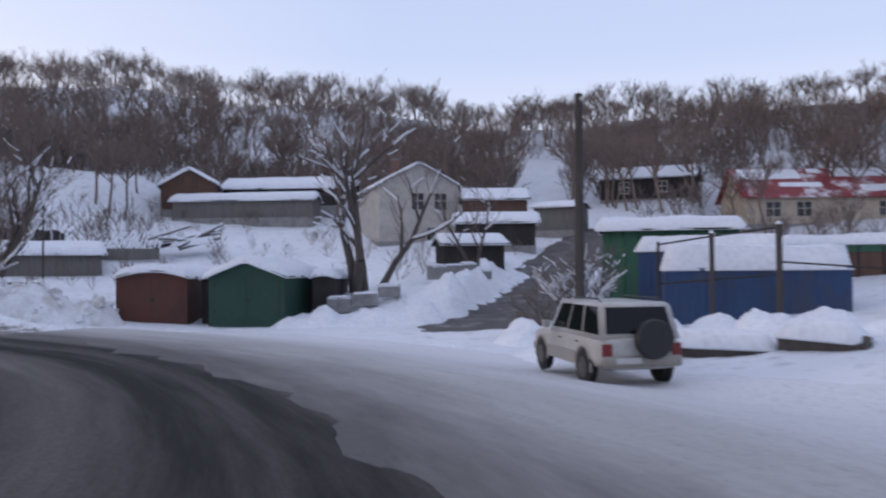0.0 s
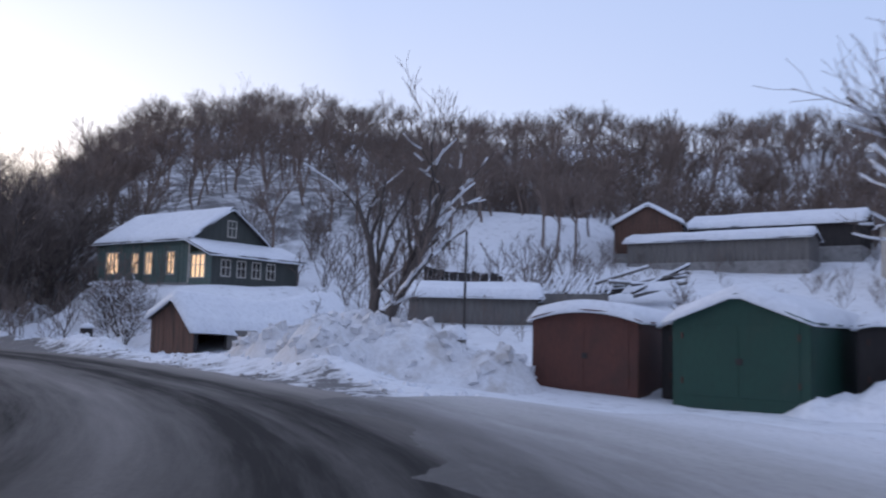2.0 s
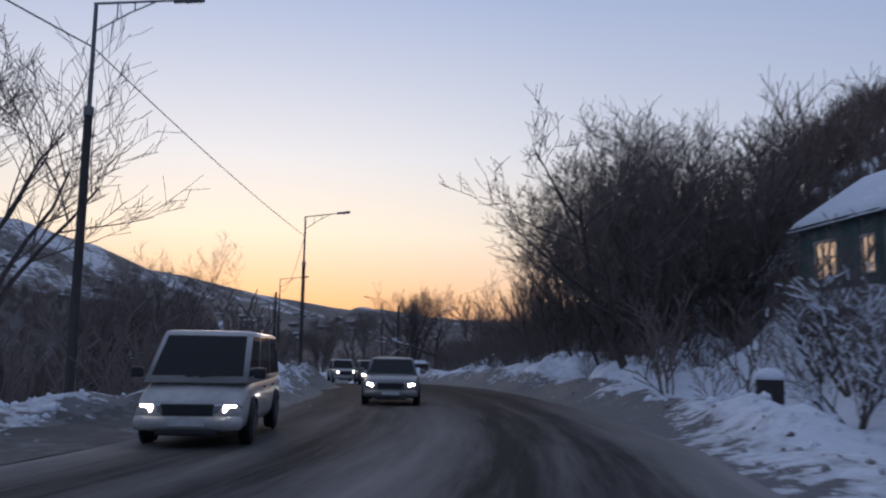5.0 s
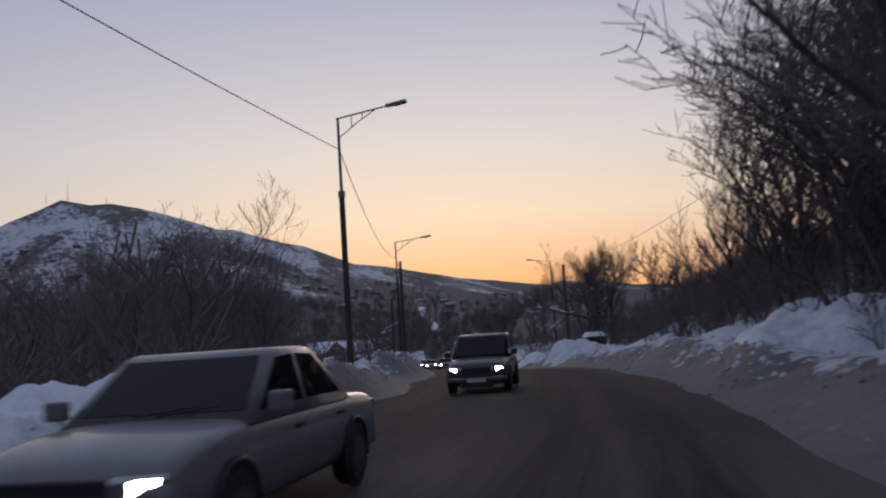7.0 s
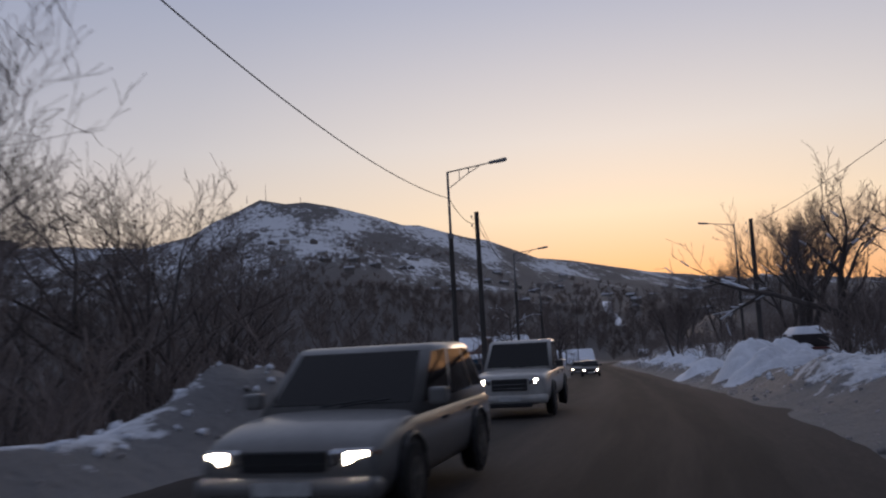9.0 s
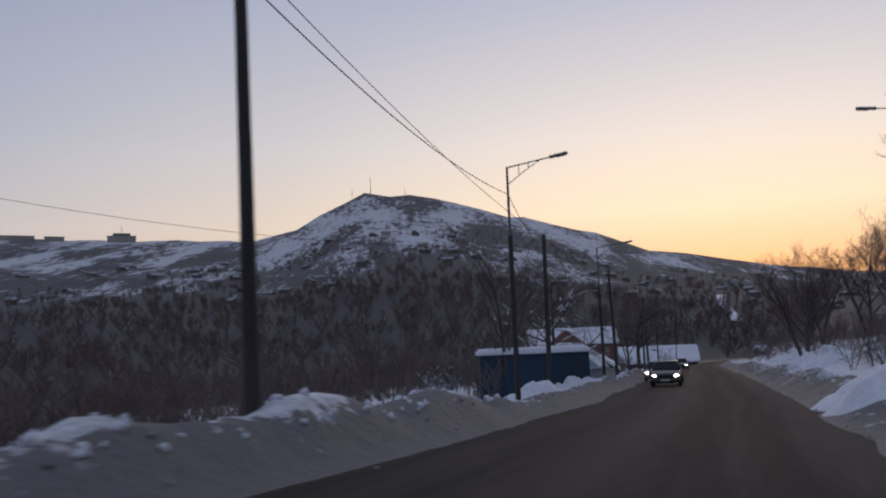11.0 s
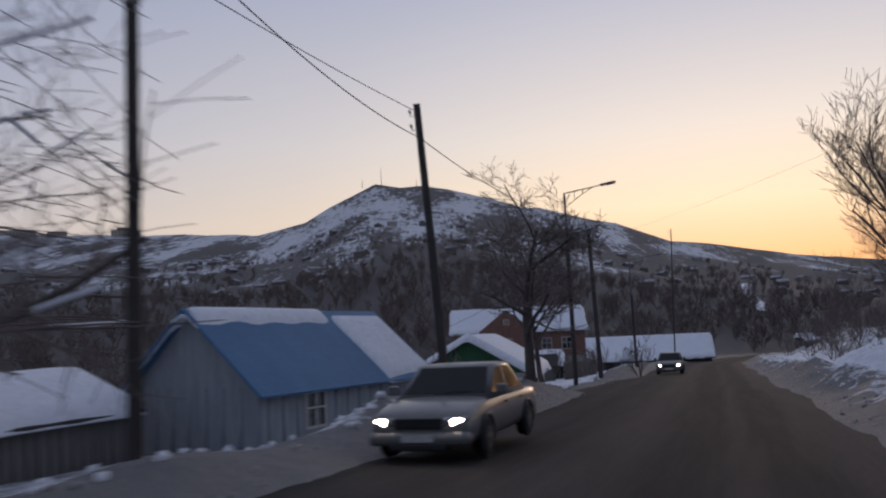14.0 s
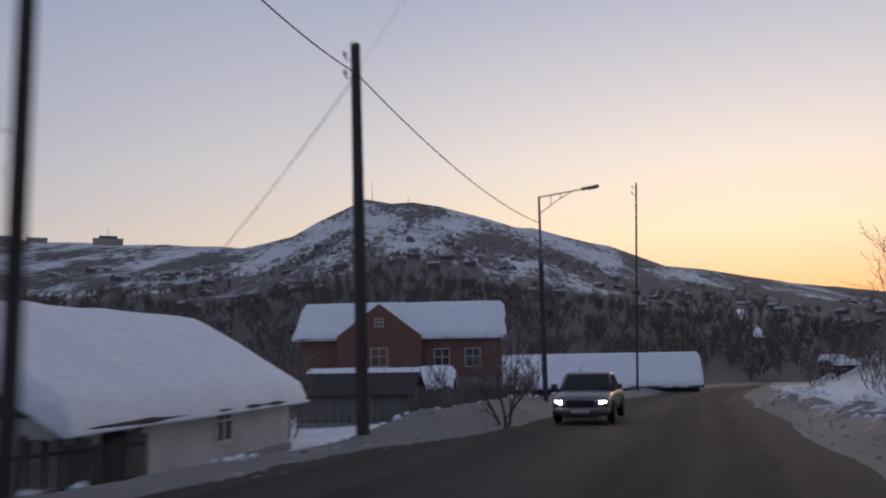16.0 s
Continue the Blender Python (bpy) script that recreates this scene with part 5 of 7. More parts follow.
part("side_wall", turned(pierced(0.16, 7.2, 0.3, 1.95, 0, 0.12, holes), pose(1.9, 0, 0, 0, 0, 90)), M_TEAL_DARK, lean)
for a, b, c, d in holes:
    window(lean, pose(1.9, (a + b) / 2, c, 0, 0, 90), b - a, d - c, 1)
part("roof", turned(boxed((-0.05, -0.4, 0), (2.5, 7.6, 0.06), 0.01), pose(0, 0, 2.95, 0, 22)), M_DARK, lean)
snow_part(lean, "snow_blanket", 2.45, 8.1, 0.16, lambda x, y: 2.52 - x * 0.404, at=(1.15, 3.6), seed=7, label="snow on the sloping roof")
part("plinth", boxed((0.02, 0.04, -1.4), (1.86, 7.1, 0.3)), M_CONCRETE, lean)

# white house up the slope
M_PALE_GABLE = material("pale_weathered_gable", (0.50, 0.46, 0.43), (0.40, 0.37, 0.35), 0.9, 1.6, (3, 3, 0.3), c3=(0.33, 0.30, 0.28))
cottage("white_house", "whitewashed two-storey house with a pale board gable", "house", pose(-13.0, 66.6, 3.3, 0, 0, 120) @ pose(4.5, 0, 0), 9.0, 6.4, 4.85, 1.75, M_WHITEWASH, M_GREY_WOOD, 0.10, 0.35, 0.4,
        openings=[("left", -0.1, 2.9, 1.0, 1.3, 1), ("left", 1.75, 2.9, 1.0, 1.3, 1), ("left", 1.0, 0.5, 0.7, 1.0, 1)], gable_mat=M_PALE_GABLE, seed=8, chimney=(1.5, 0.6))
cottage("brown_annex", "brown board annex with a lean snowy roof", "shed", pose(-7.6, 69.5, 3.9, 0, 0, 14), 5.0, 4.0, 3.1, 0.9, M_BROWN, M_DARK, 0.07, 0.3, 0.3, boards=0.3, seed=9)
cottage("porch_shed", "low dark shed with a snowy roof below the white house", "shed", pose(-5.7, 60.4, 3.0, 0, 0, 10), 5.4, 2.6, 1.75, 0.6, M_DARK, M_GREY_WOOD, 0.13, 0.3, 0.1, boards=0.35, seed=10)
cottage("dark_hut", "dark leaning hut with snow on its roof beside the side road", "shed", pose(-5.3, 50.4, 1.25, 0, 0, 24), 3.4, 3.2, 1.75, 0.5, M_DARK, M_DARK, 0.09, 0.3, 0.1, boards=0.3, seed=11,
        doors=(("front", -0.6, 0.12, 1.3, 1.5, M_DARK),))
# barns
cottage("brown_barn", "brown board barn with a snowy gable roof", "barn", pose(-39.3, 77.0, 7.2, 0, 0, 118), 6.5, 5.2, 2.4, 1.5, M_BROWN, M_DARK, 0.3, 0.35, 0.1, boards=0.28, seed=12)
cottage("long_barn", "long low dark barn with a snow-covered roof", "barn", pose(-30.2, 80.5, 7.6, 0, 0, 10), 12.5, 4.5, 1.9, 0.9, M_DARK, M_DARK, 0.3, 0.35, 0.1, boards=0.35, seed=13)
cottage("low_shed", "long grey shed with a flat snowy roof", "shed", pose(-31.8, 74.2, 6.2, 0, 0, 10), 13.0, 3.4, 1.7, 0.45, M_GREY_WOOD, M_DARK, 0.35, 0.3, 0.1, boards=0.4, seed=14)
# red-roofed house and the dark house above the side road
M_RED_ROOF_WORN = material("worn_red_metal_roof", (0.30, 0.035, 0.04), (0.20, 0.028, 0.034), 0.5, 0.9, metal=0.15, bumps=0.15, c3=(0.72, 0.73, 0.76))
cottage("red_roof_house", "cream house with a red metal roof half covered by snow", "house", pose(12.2, 76.4, 4.6, 0, 0, 13) @ pose(9.0, 3.5, 0), 18.0, 7.0, 2.75, 2.5, M_CREAM, M_RED_ROOF_WORN, 0.07, 0.45, 0.4,
        openings=[("front", -6.8, 1.0, 1.2, 1.2, 1), ("front", -4.3, 1.0, 1.2, 1.2, 1), ("front", 2.4, 1.0, 1.2, 1.2, 1)], seed=15,
        snow_span=((-9.0, -3.6, -1.6, 0.9), (-6.0, -2.2, -2.6, -1.9), (-1.2, 9.3, -1.3, 0.8), (0.6, 3.2, -3.2, -2.2), (4.5, 9.3, -3.8, -2.9), (-3.0, -1.6, -0.8, 0.6)))
cottage("dark_house", "dark unpainted house among trees above the side road", "house", pose(4.4, 87.4, 7.6, 0, 0, -8), 8.5, 6.0, 2.4, 1.2, M_DARK, M_DARK, 0.04, 0.4, 0.3, openings=[("front", -2, 0.9, 0.9, 1.0, 1), ("front", 1.5, 0.9, 0.9, 1.0, 1)], boards=0.4, seed=16)
cottage("upper_shed", "small grey shed with snow on its roof by the side road", "shed", pose(-2.1, 68.6, 4.3, 0, 0, -12), 3.4, 3.0, 1.9, 0.35, M_GREY_WOOD, M_DARK, 0.13, 0.25, 0.1, boards=0.3, seed=17)
# green and blue sheds behind the parked car
M_GREEN_LIGHT = material("faded_green_boards", (0.035, 0.13, 0.075), (0.028, 0.10, 0.06), 0.75, 2, (3, 3, 0.3), c3=(0.05, 0.08, 0.06))
cottage("green_shed", "long green shed with a thick snow roof", "shed", pose(5.8, 42.0, 0.1, 0, 0, 2), 5.7, 3.4, 3.15, 0.25, M_GREEN_LIGHT, M_DARK, 0.32, 0.3, 0.1, boards=0.6, seed=18)
wagon = thing("goods_wagon", pose(15.5, 47.0, 1.3, 0, 0, -4), "old green and brown goods wagon body under flat snow", "wagon body")
part("body", boxed((-4.4, -1.3, -0.6), (4.4, 1.3, 1.35), 0.03), M_BROWN, wagon)
part("upper_panel", boxed((-4.42, -1.33, 0.95), (4.42, -1.28, 1.38), 0.01), M_GREEN_LIGHT, wagon, "green upper boards")
for k in range(9):
    part("stake", boxed((-4.3 + 1.07 * k, -1.37, -0.3), (-4.22 + 1.07 * k, -1.30, 1.36), 0.008), M_DARK, wagon)
snow_part(wagon, "snow_blanket", 9.0, 2.8, 0.42, lambda x, y: 1.38 + 0 * x, seed=46, label="flat deep snow on top")


def blue_container(x, y, z, a, length, width, height, label, snow, seed):
    c = thing("blue_container", pose(x, y, z, 0, 0, a), label, "container", "blue containers")
    part("body", boxed((-length / 2, -width / 2, -0.5), (length / 2, width / 2, height), 0.02), M_BLUE, c)
    n = int(length / 0.28)
    for k in range(n):
        u = -length / 2 + (k + 0.5) * length / n
        part("rib", boxed((u - 0.05, -width / 2 - 0.03, 0.1), (u + 0.05, -width / 2 + 0.001, height - 0.1), 0.008), M_BLUE, c)
    for lo, hi in (((-length / 2 - 0.01, -width / 2 - 0.04, height - 0.1), (length / 2 + 0.01, -width / 2 + 0.02, height + 0.012)), ((-length / 2 - 0.01, -width / 2 - 0.04, 0), (length / 2 + 0.01, -width / 2 + 0.02, 0.1))):
        part("rail", boxed(lo, hi, 0.008), M_BLUE, c)
    if snow:
        snow_part(c, "snow_blanket", length + 0.2, width + 0.2, snow, lambda x_, y_: height + 0.01 + 0 * x_, seed=seed, label="deep snow lying on top")
    return c


blue_container(7.3, 36.6, -0.2, -4, 5.2, 2.2, 2.5, "tall blue steel container capped with deep snow", 0.5, 20)
blue_container(8.5, 33.6, -0.3, 2, 5.9, 2.4, 1.9, "low dark blue steel container buried in snow", 0.75, 21)
# pipe fence and gate in front of them
gate = thing("pipe_fence", pose(8.0, 31.5, -0.2, 0, 0, -4), "rusty pipe fence frames in front of the blue containers", "fence")
for k, (x, h, r) in enumerate(((-2.6, 2.7, 0.05), (-0.9, 2.95, 0.08), (1.15, 3.2, 0.1), (4.4, 2.0, 0.05))):
    p = part("post", tubed([(x, 0, -0.6), (x, 0, h)], [r, r], 8), M_POLE if r > 0.06 else M_DARK, gate)
    if r > 0.06:
        part("snow_tip", tubed([(x, 0, h), (x, 0, h + 0.1)], [r * 1.1, r * 0.5], 8), M_SNOW, p)
for a, b in (((-2.6, 2.6), (-0.9, 2.85)), ((-0.9, 2.85), (1.15, 3.1)), ((1.15, 2.0), (4.4, 1.75)), ((-2.6, 1.3), (1.15, 1.6))):
    part("rail", tubed([(a[0], 0, a[1]), (b[0], 0, b[1])], [0.035, 0.035], 6), M_DARK, gate)
# pole at the corner, thin pole by the pile
pole(2.75, 32.2, 7.7, 8.5, "thick dark wooden utility pole at the corner", (0.05, 0), 0.16, 1)
pole(-29.4, 44.5, 5.6, 5.6, "thin dark pole standing in the snow", (0.0, 0.05), 0.06, 0)


def log(x, y, a, length, r, label, seed):
    z = gz(x, y)
    t = thing("snowy_log", pose(x, y, z + r * 0.45, 0, 0, a), label, "log", "logs in the snow")
    rng = np.random.default_rng(seed)
    u = np.linspace(-length / 2, length / 2, 7)
    pts = np.stack([u, rng.normal(0, 0.04, 7), rng.normal(0, 0.03, 7)], 1)
    part("trunk", tubed(pts, [r * 0.85, r, r * 1.05, r, r * 0.95, r * 0.9, r * 0.8], 9), M_BARK, t)
    snow_part(t, "snow_cap", length * 0.95, r * 2.6, 0.28, lambda x_, y_: r * 0.75 - y_ * y_ * 0.4, seed=seed, label="snow heaped on the log")
    return t


log(6.9, 24.5, -18, 3.0, 0.26, "big fallen log under a heap of snow", 31)
log(9.0, 23.0, -48, 2.2, 0.28, "short thick log under a heap of snow", 32)
log(5.4, 25.4, 5, 1.6, 0.2, "log end sticking out of the snow", 33)


# concrete blocks edging the garden
def block_wall(points, label, size=(1.15, 0.4, 0.58)):
    p = thing("block_wall", pose(points[0][0], points[0][1], 0), label, "wall")
    rng = np.random.default_rng(8)
    for k, (x, y, a) in enumerate(points):
        z = gz(x, y) + 0.3
        s = [size[0] * rng.uniform(0.85, 1.1), size[1], size[2] * rng.uniform(0.75, 1.2)]
        m = pose(x - points[0][0], y - points[0][1], z - 0.1, 0, rng.uniform(-3, 3), a + rng.uniform(-5, 5))
        b = part("block", turned(boxed((-s[0] / 2, -s[1] / 2, 0), (s[0] / 2, s[1] / 2, s[2]), 0.03), m), M_CONCRETE, p)
        v, f = snow_cap(s[0], s[1] + 0.04, 0.07, lambda x_, y_: s[2] + 0 * x_, seed=k, step=0.14)
        o = new("snow_cap", mesh_from("snow_cap", v, f, M_SNOW, True))
        o.parent = b
        o.matrix_basis = m
    return p


block_wall([(-8.8 + 1.05 * k, 38.9 + 0.5 * k, 26) for k in range(3)], "row of old concrete blocks along the garden")
block_wall([(-5.3 + 0.55 * k, 43.2 + 1.0 * k, 60) for k in range(4)], "row of concrete blocks below the dark hut")


# ploughed heap of snow
def snow_mound(name, label, x, y, parts, seed, mat=M_SNOW_DIRTY, clods=0):
    """A lumpy heap on the ground, from overlapping mounds (dx, dy, radius, height)."""
    xs = [p[0] - p[2] for p in parts] + [p[0] + p[2] for p in parts]
    ys = [p[1] - p[2] for p in parts] + [p[1] + p[2] for p in parts]
    ax, ay = np.arange(min(xs), max(xs) + 0.01, 0.12), np.arange(min(ys), max(ys) + 0.01, 0.12)
    hx, hy = np.meshgrid(ax, ay, indexing="ij")
    h = np.full(hx.shape, -0.4)
    for dx, dy, r, top in parts:
        u = np.hypot(hx - dx, hy - dy) / r
        h = np.maximum(h, top * (1 - u**1.7) - 0.12)
    wx, wy = hx + x, hy + y
    lump = np.abs(rough_noise(wx + seed, wy + 0.4 * wx, 1.3)) * 0.9 + np.abs(rough_noise(wx - 0.3 * wy, wy + seed, 0.6)) * 0.5 + np.abs(rough_noise(wx, wy, 0.33)) * 0.25
    h = h + (lump - 0.22) * smooth(-0.1, 0.5, h)
    z = ground_z(wx.ravel(), wy.ravel()) + h.ravel()
    verts, faces = np.stack([wx.ravel(), wy.ravel(), z], 1), grid_faces(len(ax), len(ay))
    if clods:
        # broken lumps of hard snow lying over the heap
        rng = np.random.default_rng(seed)
        cube = np.array([(a, b, c) for a in (-1, 1) for b in (-1, 1) for c in (-1, 1)], float)
        sides = np.array([(0, 1, 3, 2), (4, 6, 7, 5), (0, 4, 5, 1), (2, 3, 7, 6), (0, 2, 6, 4), (1, 5, 7, 3)])
        on = np.flatnonzero(h.ravel() > 0.1)
        for k in rng.choice(on, clods):
            s = rng.uniform(0.05, 0.2) * rng.uniform(0.6, 1.1, 3)
            rot = np.linalg.qr(rng.normal(size=(3, 3)))[0]
            lump_v = (cube * rng.uniform(0.7, 1.15, cube.shape) * s) @ rot + verts[k] + (0, 0, 0.03)
            faces = np.concatenate([faces, sides + len(verts)])
            verts = np.concatenate([verts, lump_v])
    me = mesh_from(name, verts, faces, mat, True)
    if clods:
        me.polygons.foreach_set("use_smooth", np.arange(len(faces)) < len(faces) - 6 * clods)
    return tagged(new(name, me), label, "snow heap")


snow_mound("snow_mound", "big lumpy heap of ploughed snow beside the road", -21.9, 32.0, [(-0.6, 0.5, 2.5, 1.95), (-2.9, 0.2, 2.0, 1.35), (1.8, 0.9, 2.5, 1.55), (-4.9, 0.3, 1.7, 0.9), (3.6, 1.7, 1.8, 1.0), (0.4, -0.7, 2.2, 1.2)], 3, clods=280)
snow_mound("snow_mound", "heap of snow against the road bank", -60.5, 34.8, [(0, 0, 3.4, 1.5), (4.5, -0.4, 2.6, 0.9), (-4.5, 0.2, 3.2, 1.2)], 9, M_SNOW)
snow_mound("snow_mound", "snow mound beside the parked car", 2.4, 26.6, [(0, 0, 1.3, 0.4), (1.2, 1.8, 1.5, 0.42), (0.3, -1.4, 1.2, 0.3)], 15, M_SNOW)
snow_mound("snow_mound", "snow heap at the foot of the low container", 9.4, 27.4, [(0, 0, 2.2, 0.3), (-2.6, 0.6, 2.0, 0.25), (3.0, -0.6, 2.4, 0.4)], 18, M_SNOW)

snow_mound("snow_mound", "low berm of cleared snow along the side road", -4.6, 39.2, [(-5.2 + 1.0 * k, -2.4 + 0.35 * k, 1.5, 0.55 + 0.14 * (k % 2)) for k in range(6)] + [(0.5 + 0.12 * k, 0.3 + 1.5 * k, 1.45, 0.6 + 0.12 * (k % 2)) for k in range(9)], 27, M_SNOW)
snow_mound("snow_mound", "bright snow heap between the parked car and the side road", 1.2, 30.6, [(0, 0, 1.3, 0.75), (0.9, 1.6, 1.3, 0.7), (1.5, 3.2, 1.2, 0.6)], 33, M_SNOW)
snow_mound("snow_mound", "lumpy snow along the foot of the blue container", 7.2, 30.0, [(-1.6, -0.2, 1.1, 0.55), (-0.2, 0.3, 1.2, 0.45), (1.3, -0.1, 1.1, 0.6), (2.9, 0.2, 1.3, 0.4)], 35, M_SNOW)
snow_mound("snow_mound", "uneven snow heaped before the blue shed", -147.6, -5.9, [(-0.7, 0.8, 1.1, 0.5), (-0.1, 0.2, 0.9, 0.75), (0.5, -0.5, 1.0, 0.4), (1.1, -1.3, 1.0, 0.2)], 37, M_SNOW)

# barrel by the shed, with its cap of snow
bar = thing("metal_drum", pose(-43.6, 32.9, gz(-43.6, 32.9) - 0.05), "dark metal drum capped with snow", "drum")
bm = bmesh.new()
tube(bm, [(0, 0, 0), (0, 0, 0.28), (0, 0, 0.3), (0, 0, 0.32), (0, 0, 0.6), (0, 0, 0.62), (0, 0, 0.64), (0, 0, 0.9)], [0.29, 0.29, 0.305, 0.29, 0.29, 0.305, 0.29, 0.29], 18)
part("drum", bm, M_DARK, bar)
part("snow_cap", tubed([(0, 0, 0.9), (0, 0, 1.0), (0, 0, 1.1), (0, 0, 1.15)], [0.31, 0.32, 0.24, 0.08], 16), M_SNOW, bar, smooth_shade=True)

# collapsed timber frame and the grey fence below the barns
wreck = thing("collapsed_shed", pose(-30.6, 57.4, gz(-30.6, 57.4) + 0.15, 0, 0, 27), "collapsed timber shed with snow on its rafters", "ruin")
rngw = np.random.default_rng(12)
part("back_board", boxed((-4.2, -1.75, -0.3), (0.6, -1.68, 0.5)), M_GREY_WOOD, wreck)
for k in range(15):
    x = -4.2 + 0.34 * k
    rafter = [(x, -1.7, 0.45 + rngw.uniform(0, 0.1)), (x + rngw.uniform(-0.15, 0.15), 2.0, 1.7 + rngw.uniform(-0.15, 0.2))]
    r = part("rafter", tubed(rafter, [0.06, 0.06], 5), M_DARK, wreck)
    part("snow_strip", tubed([(a, b, c + 0.07) for a, b, c in rafter], [0.075, 0.075], 6), M_SNOW, r, "snow lying along the rafter")
for k in range(12):
    x = rngw.uniform(0.8, 3.6)
    beam = [(x - 1.5, rngw.uniform(-2, 1), 0.4 + rngw.uniform(0, 0.9)), (x + 1.5, rngw.uniform(-1, 2), 1.0 + rngw.uniform(0, 1.5))]
    b_ = part("beam", tubed(beam, [0.1, 0.08], 6), M_DARK if k % 2 else M_GREY_WOOD, wreck)
    if k % 3:
        part("snow_strip", tubed([(a, b, c + 0.1) for a, b, c in beam], [0.09, 0.08], 6), M_SNOW, b_, "snow lying along the beam")
snow_part(wreck, "snow_cap", 3.2, 2.2, 0.3, lambda x, y: 1.05 + 0.2 * y + 0.1 * x, at=(2.8, 0.4), seed=41, label="snow lying over the fallen roof")


def board_fence(points, height, label, mat=M_GREY_WOOD, step=0.28, name="board_fence", slat=0.22):
    """Upright boards between two places, one by one, with two rails."""
    (x0, y0), (x1, y1) = points
    n = int(math.dist(*points) / step)
    a = heading(*points)
    f = thing(name, pose(x0, y0, gz(x0, y0), 0, 0, a), label, "fence")
    z0 = gz(x0, y0)
    rng = np.random.default_rng(int(abs(x0 * 7)))
    zs = ground_z(np.linspace(x0, x1, n), np.linspace(y0, y1, n)) - z0
    data = None
    for k in range(n):
        bm = boxed((-slat / 2, -0.012, -0.2), (slat / 2, 0.012, height * rng.uniform(0.92, 1.06)))
        o = part("board", turned(bm, pose(k * step, 0, zs[k], 0, rng.normal(0, 1.5))), mat, f)
    for h in (0.35, 0.8):
        part("rail", tubed([(0, 0.04, zs[0] + height * h), ((n - 1) * step, 0.04, zs[-1] + height * h)], [0.035, 0.035], 4), mat, f)
    return f


cottage("grey_shed", "low grey board shed under a smooth snow roof", "shed", pose(-32.5, 49.0, 1.0, 0, 0, 38.5) @ pose(-0.4, 2.0, 0), 6.8, 4.0, 1.75, 0.55, M_GREY_WOOD, M_DARK, 0.30, 0.3, 0.1, boards=0.3, seed=19)
board_fence(((-43.5, 55.5), (-37.5, 56.8)), 1.3, "weathered dark board fence on the slope", M_DARK, step=0.34, slat=0.3)
for x, y, z0, w in ((-27.6, 42.0, 0.0, 0.9), (-26.4, 40.8, 0.0, 0.8), (-29.5, 41.6, 0.0, 1.1)):
    box = thing("wooden_crate", pose(x, y, gz(x, y) - 0.05, 0, 0, 20 + 9 * w), "old wooden crate with a cap of snow", "crate", "crates behind the snow heap")
    part("side", boxed((-w / 2, -0.35, 0), (w / 2, 0.35, 0.75), 0.02), M_GREY_WOOD, box)
    snow_part(box, "snow_cap", w + 0.1, 0.8, 0.28, lambda x_, y_: 0.75 + 0 * x_, seed=int(w * 30), label="cap of snow")


# ---- houses on the valley side of the straight ----
bc = thing("blue_shed", pose(-147.05, -7.85, -3.5, 0, 0, 124.8), "dark blue sheet-metal shed with snow on its flat roof", "shed")
part("body", boxed((-3.35, 0, -0.5), (3.35, 4.6, 2.35), 0.02), M_SHED_BLUE, bc)
for k in range(22):
    u = 3.35 - 0.15 - 0.305 * k
    part("rib", boxed((u - 0.04, -0.028, 0.0), (u + 0.04, 0.001, 2.3), 0.008), M_SHED_BLUE, bc)
for k in range(14):
    u = 0.2 + 0.32 * k
    part("rib", boxed((3.349, u - 0.04, 0.0), (3.378, u + 0.04, 2.3), 0.008), M_SHED_BLUE, bc)
part("eave", boxed((-3.45, -0.1, 2.35), (3.45, 4.7, 2.42), 0.01), M_DARK, bc)
snow_part(bc, "snow_blanket", 7.1, 5.0, 0.26, lambda x, y: 2.43 + 0 * x, at=(0, 2.3), seed=50, label="snow on the flat roof")
M_PALE = material("pale_blue_boards", (0.30, 0.32, 0.34), (0.22, 0.235, 0.25), 0.85, 2, (3, 3, 0.3))
cottage("blue_roof_house", "pale house with a bright blue metal roof partly under snow", "house", pose(-169.9, -17.49, -4.92, 0, 0, 9), 8.55, 4.6, 2.0, 2.07, M_PALE, M_BLUE_ROOF, 0.14, 0.4, 0.3,
        openings=[("back", -2.0, 0.8, 0.8, 0.9, 1)], boards=0.6, seed=60, gable_mat=M_PALE,
        snow_span=((-4.65, -1.5, 0.1, 2.6), (-1.5, 4.65, -0.3, 0.55), (-4.65, 4.65, -2.6, -0.35)))
cottage("outbuilding", "low outbuilding with a snowy roof beside the blue-roofed house", "shed", pose(-161.0, -18.0, -4.9, 0, 0, 20), 5.0, 3.6, 1.6, 0.9, M_GREY_WOOD, M_DARK, 0.22, 0.3, 0.1, boards=0.35, seed=47)
M_GREEN_BOARD = material("green_boards", (0.02, 0.10, 0.04), (0.015, 0.075, 0.032), 0.75, 2, (3, 3, 0.3))
cottage("green_gable_house", "white-walled house with a green gable and a deep snow roof", "house", pose(-195.8, -28.0, -5.7, 0, 0, 25.5), 10.6, 6.6, 1.7, 1.95, M_WHITEWASH, M_DARK, 0.34, 0.5, 0.3,
        openings=[("back", 1.0, 0.75, 0.8, 0.85, 1)], doors=(("back", -3.6, 0.3, 0.9, 1.35, M_DARK),), gable_mat=M_GREEN_BOARD, seed=61)
board_fence(((-188.9, -21.2), (-195.0, -23.6)), 1.35, "dark picket fence in front of the white-walled house", M_DARK, 0.22, "picket_fence", 0.14)
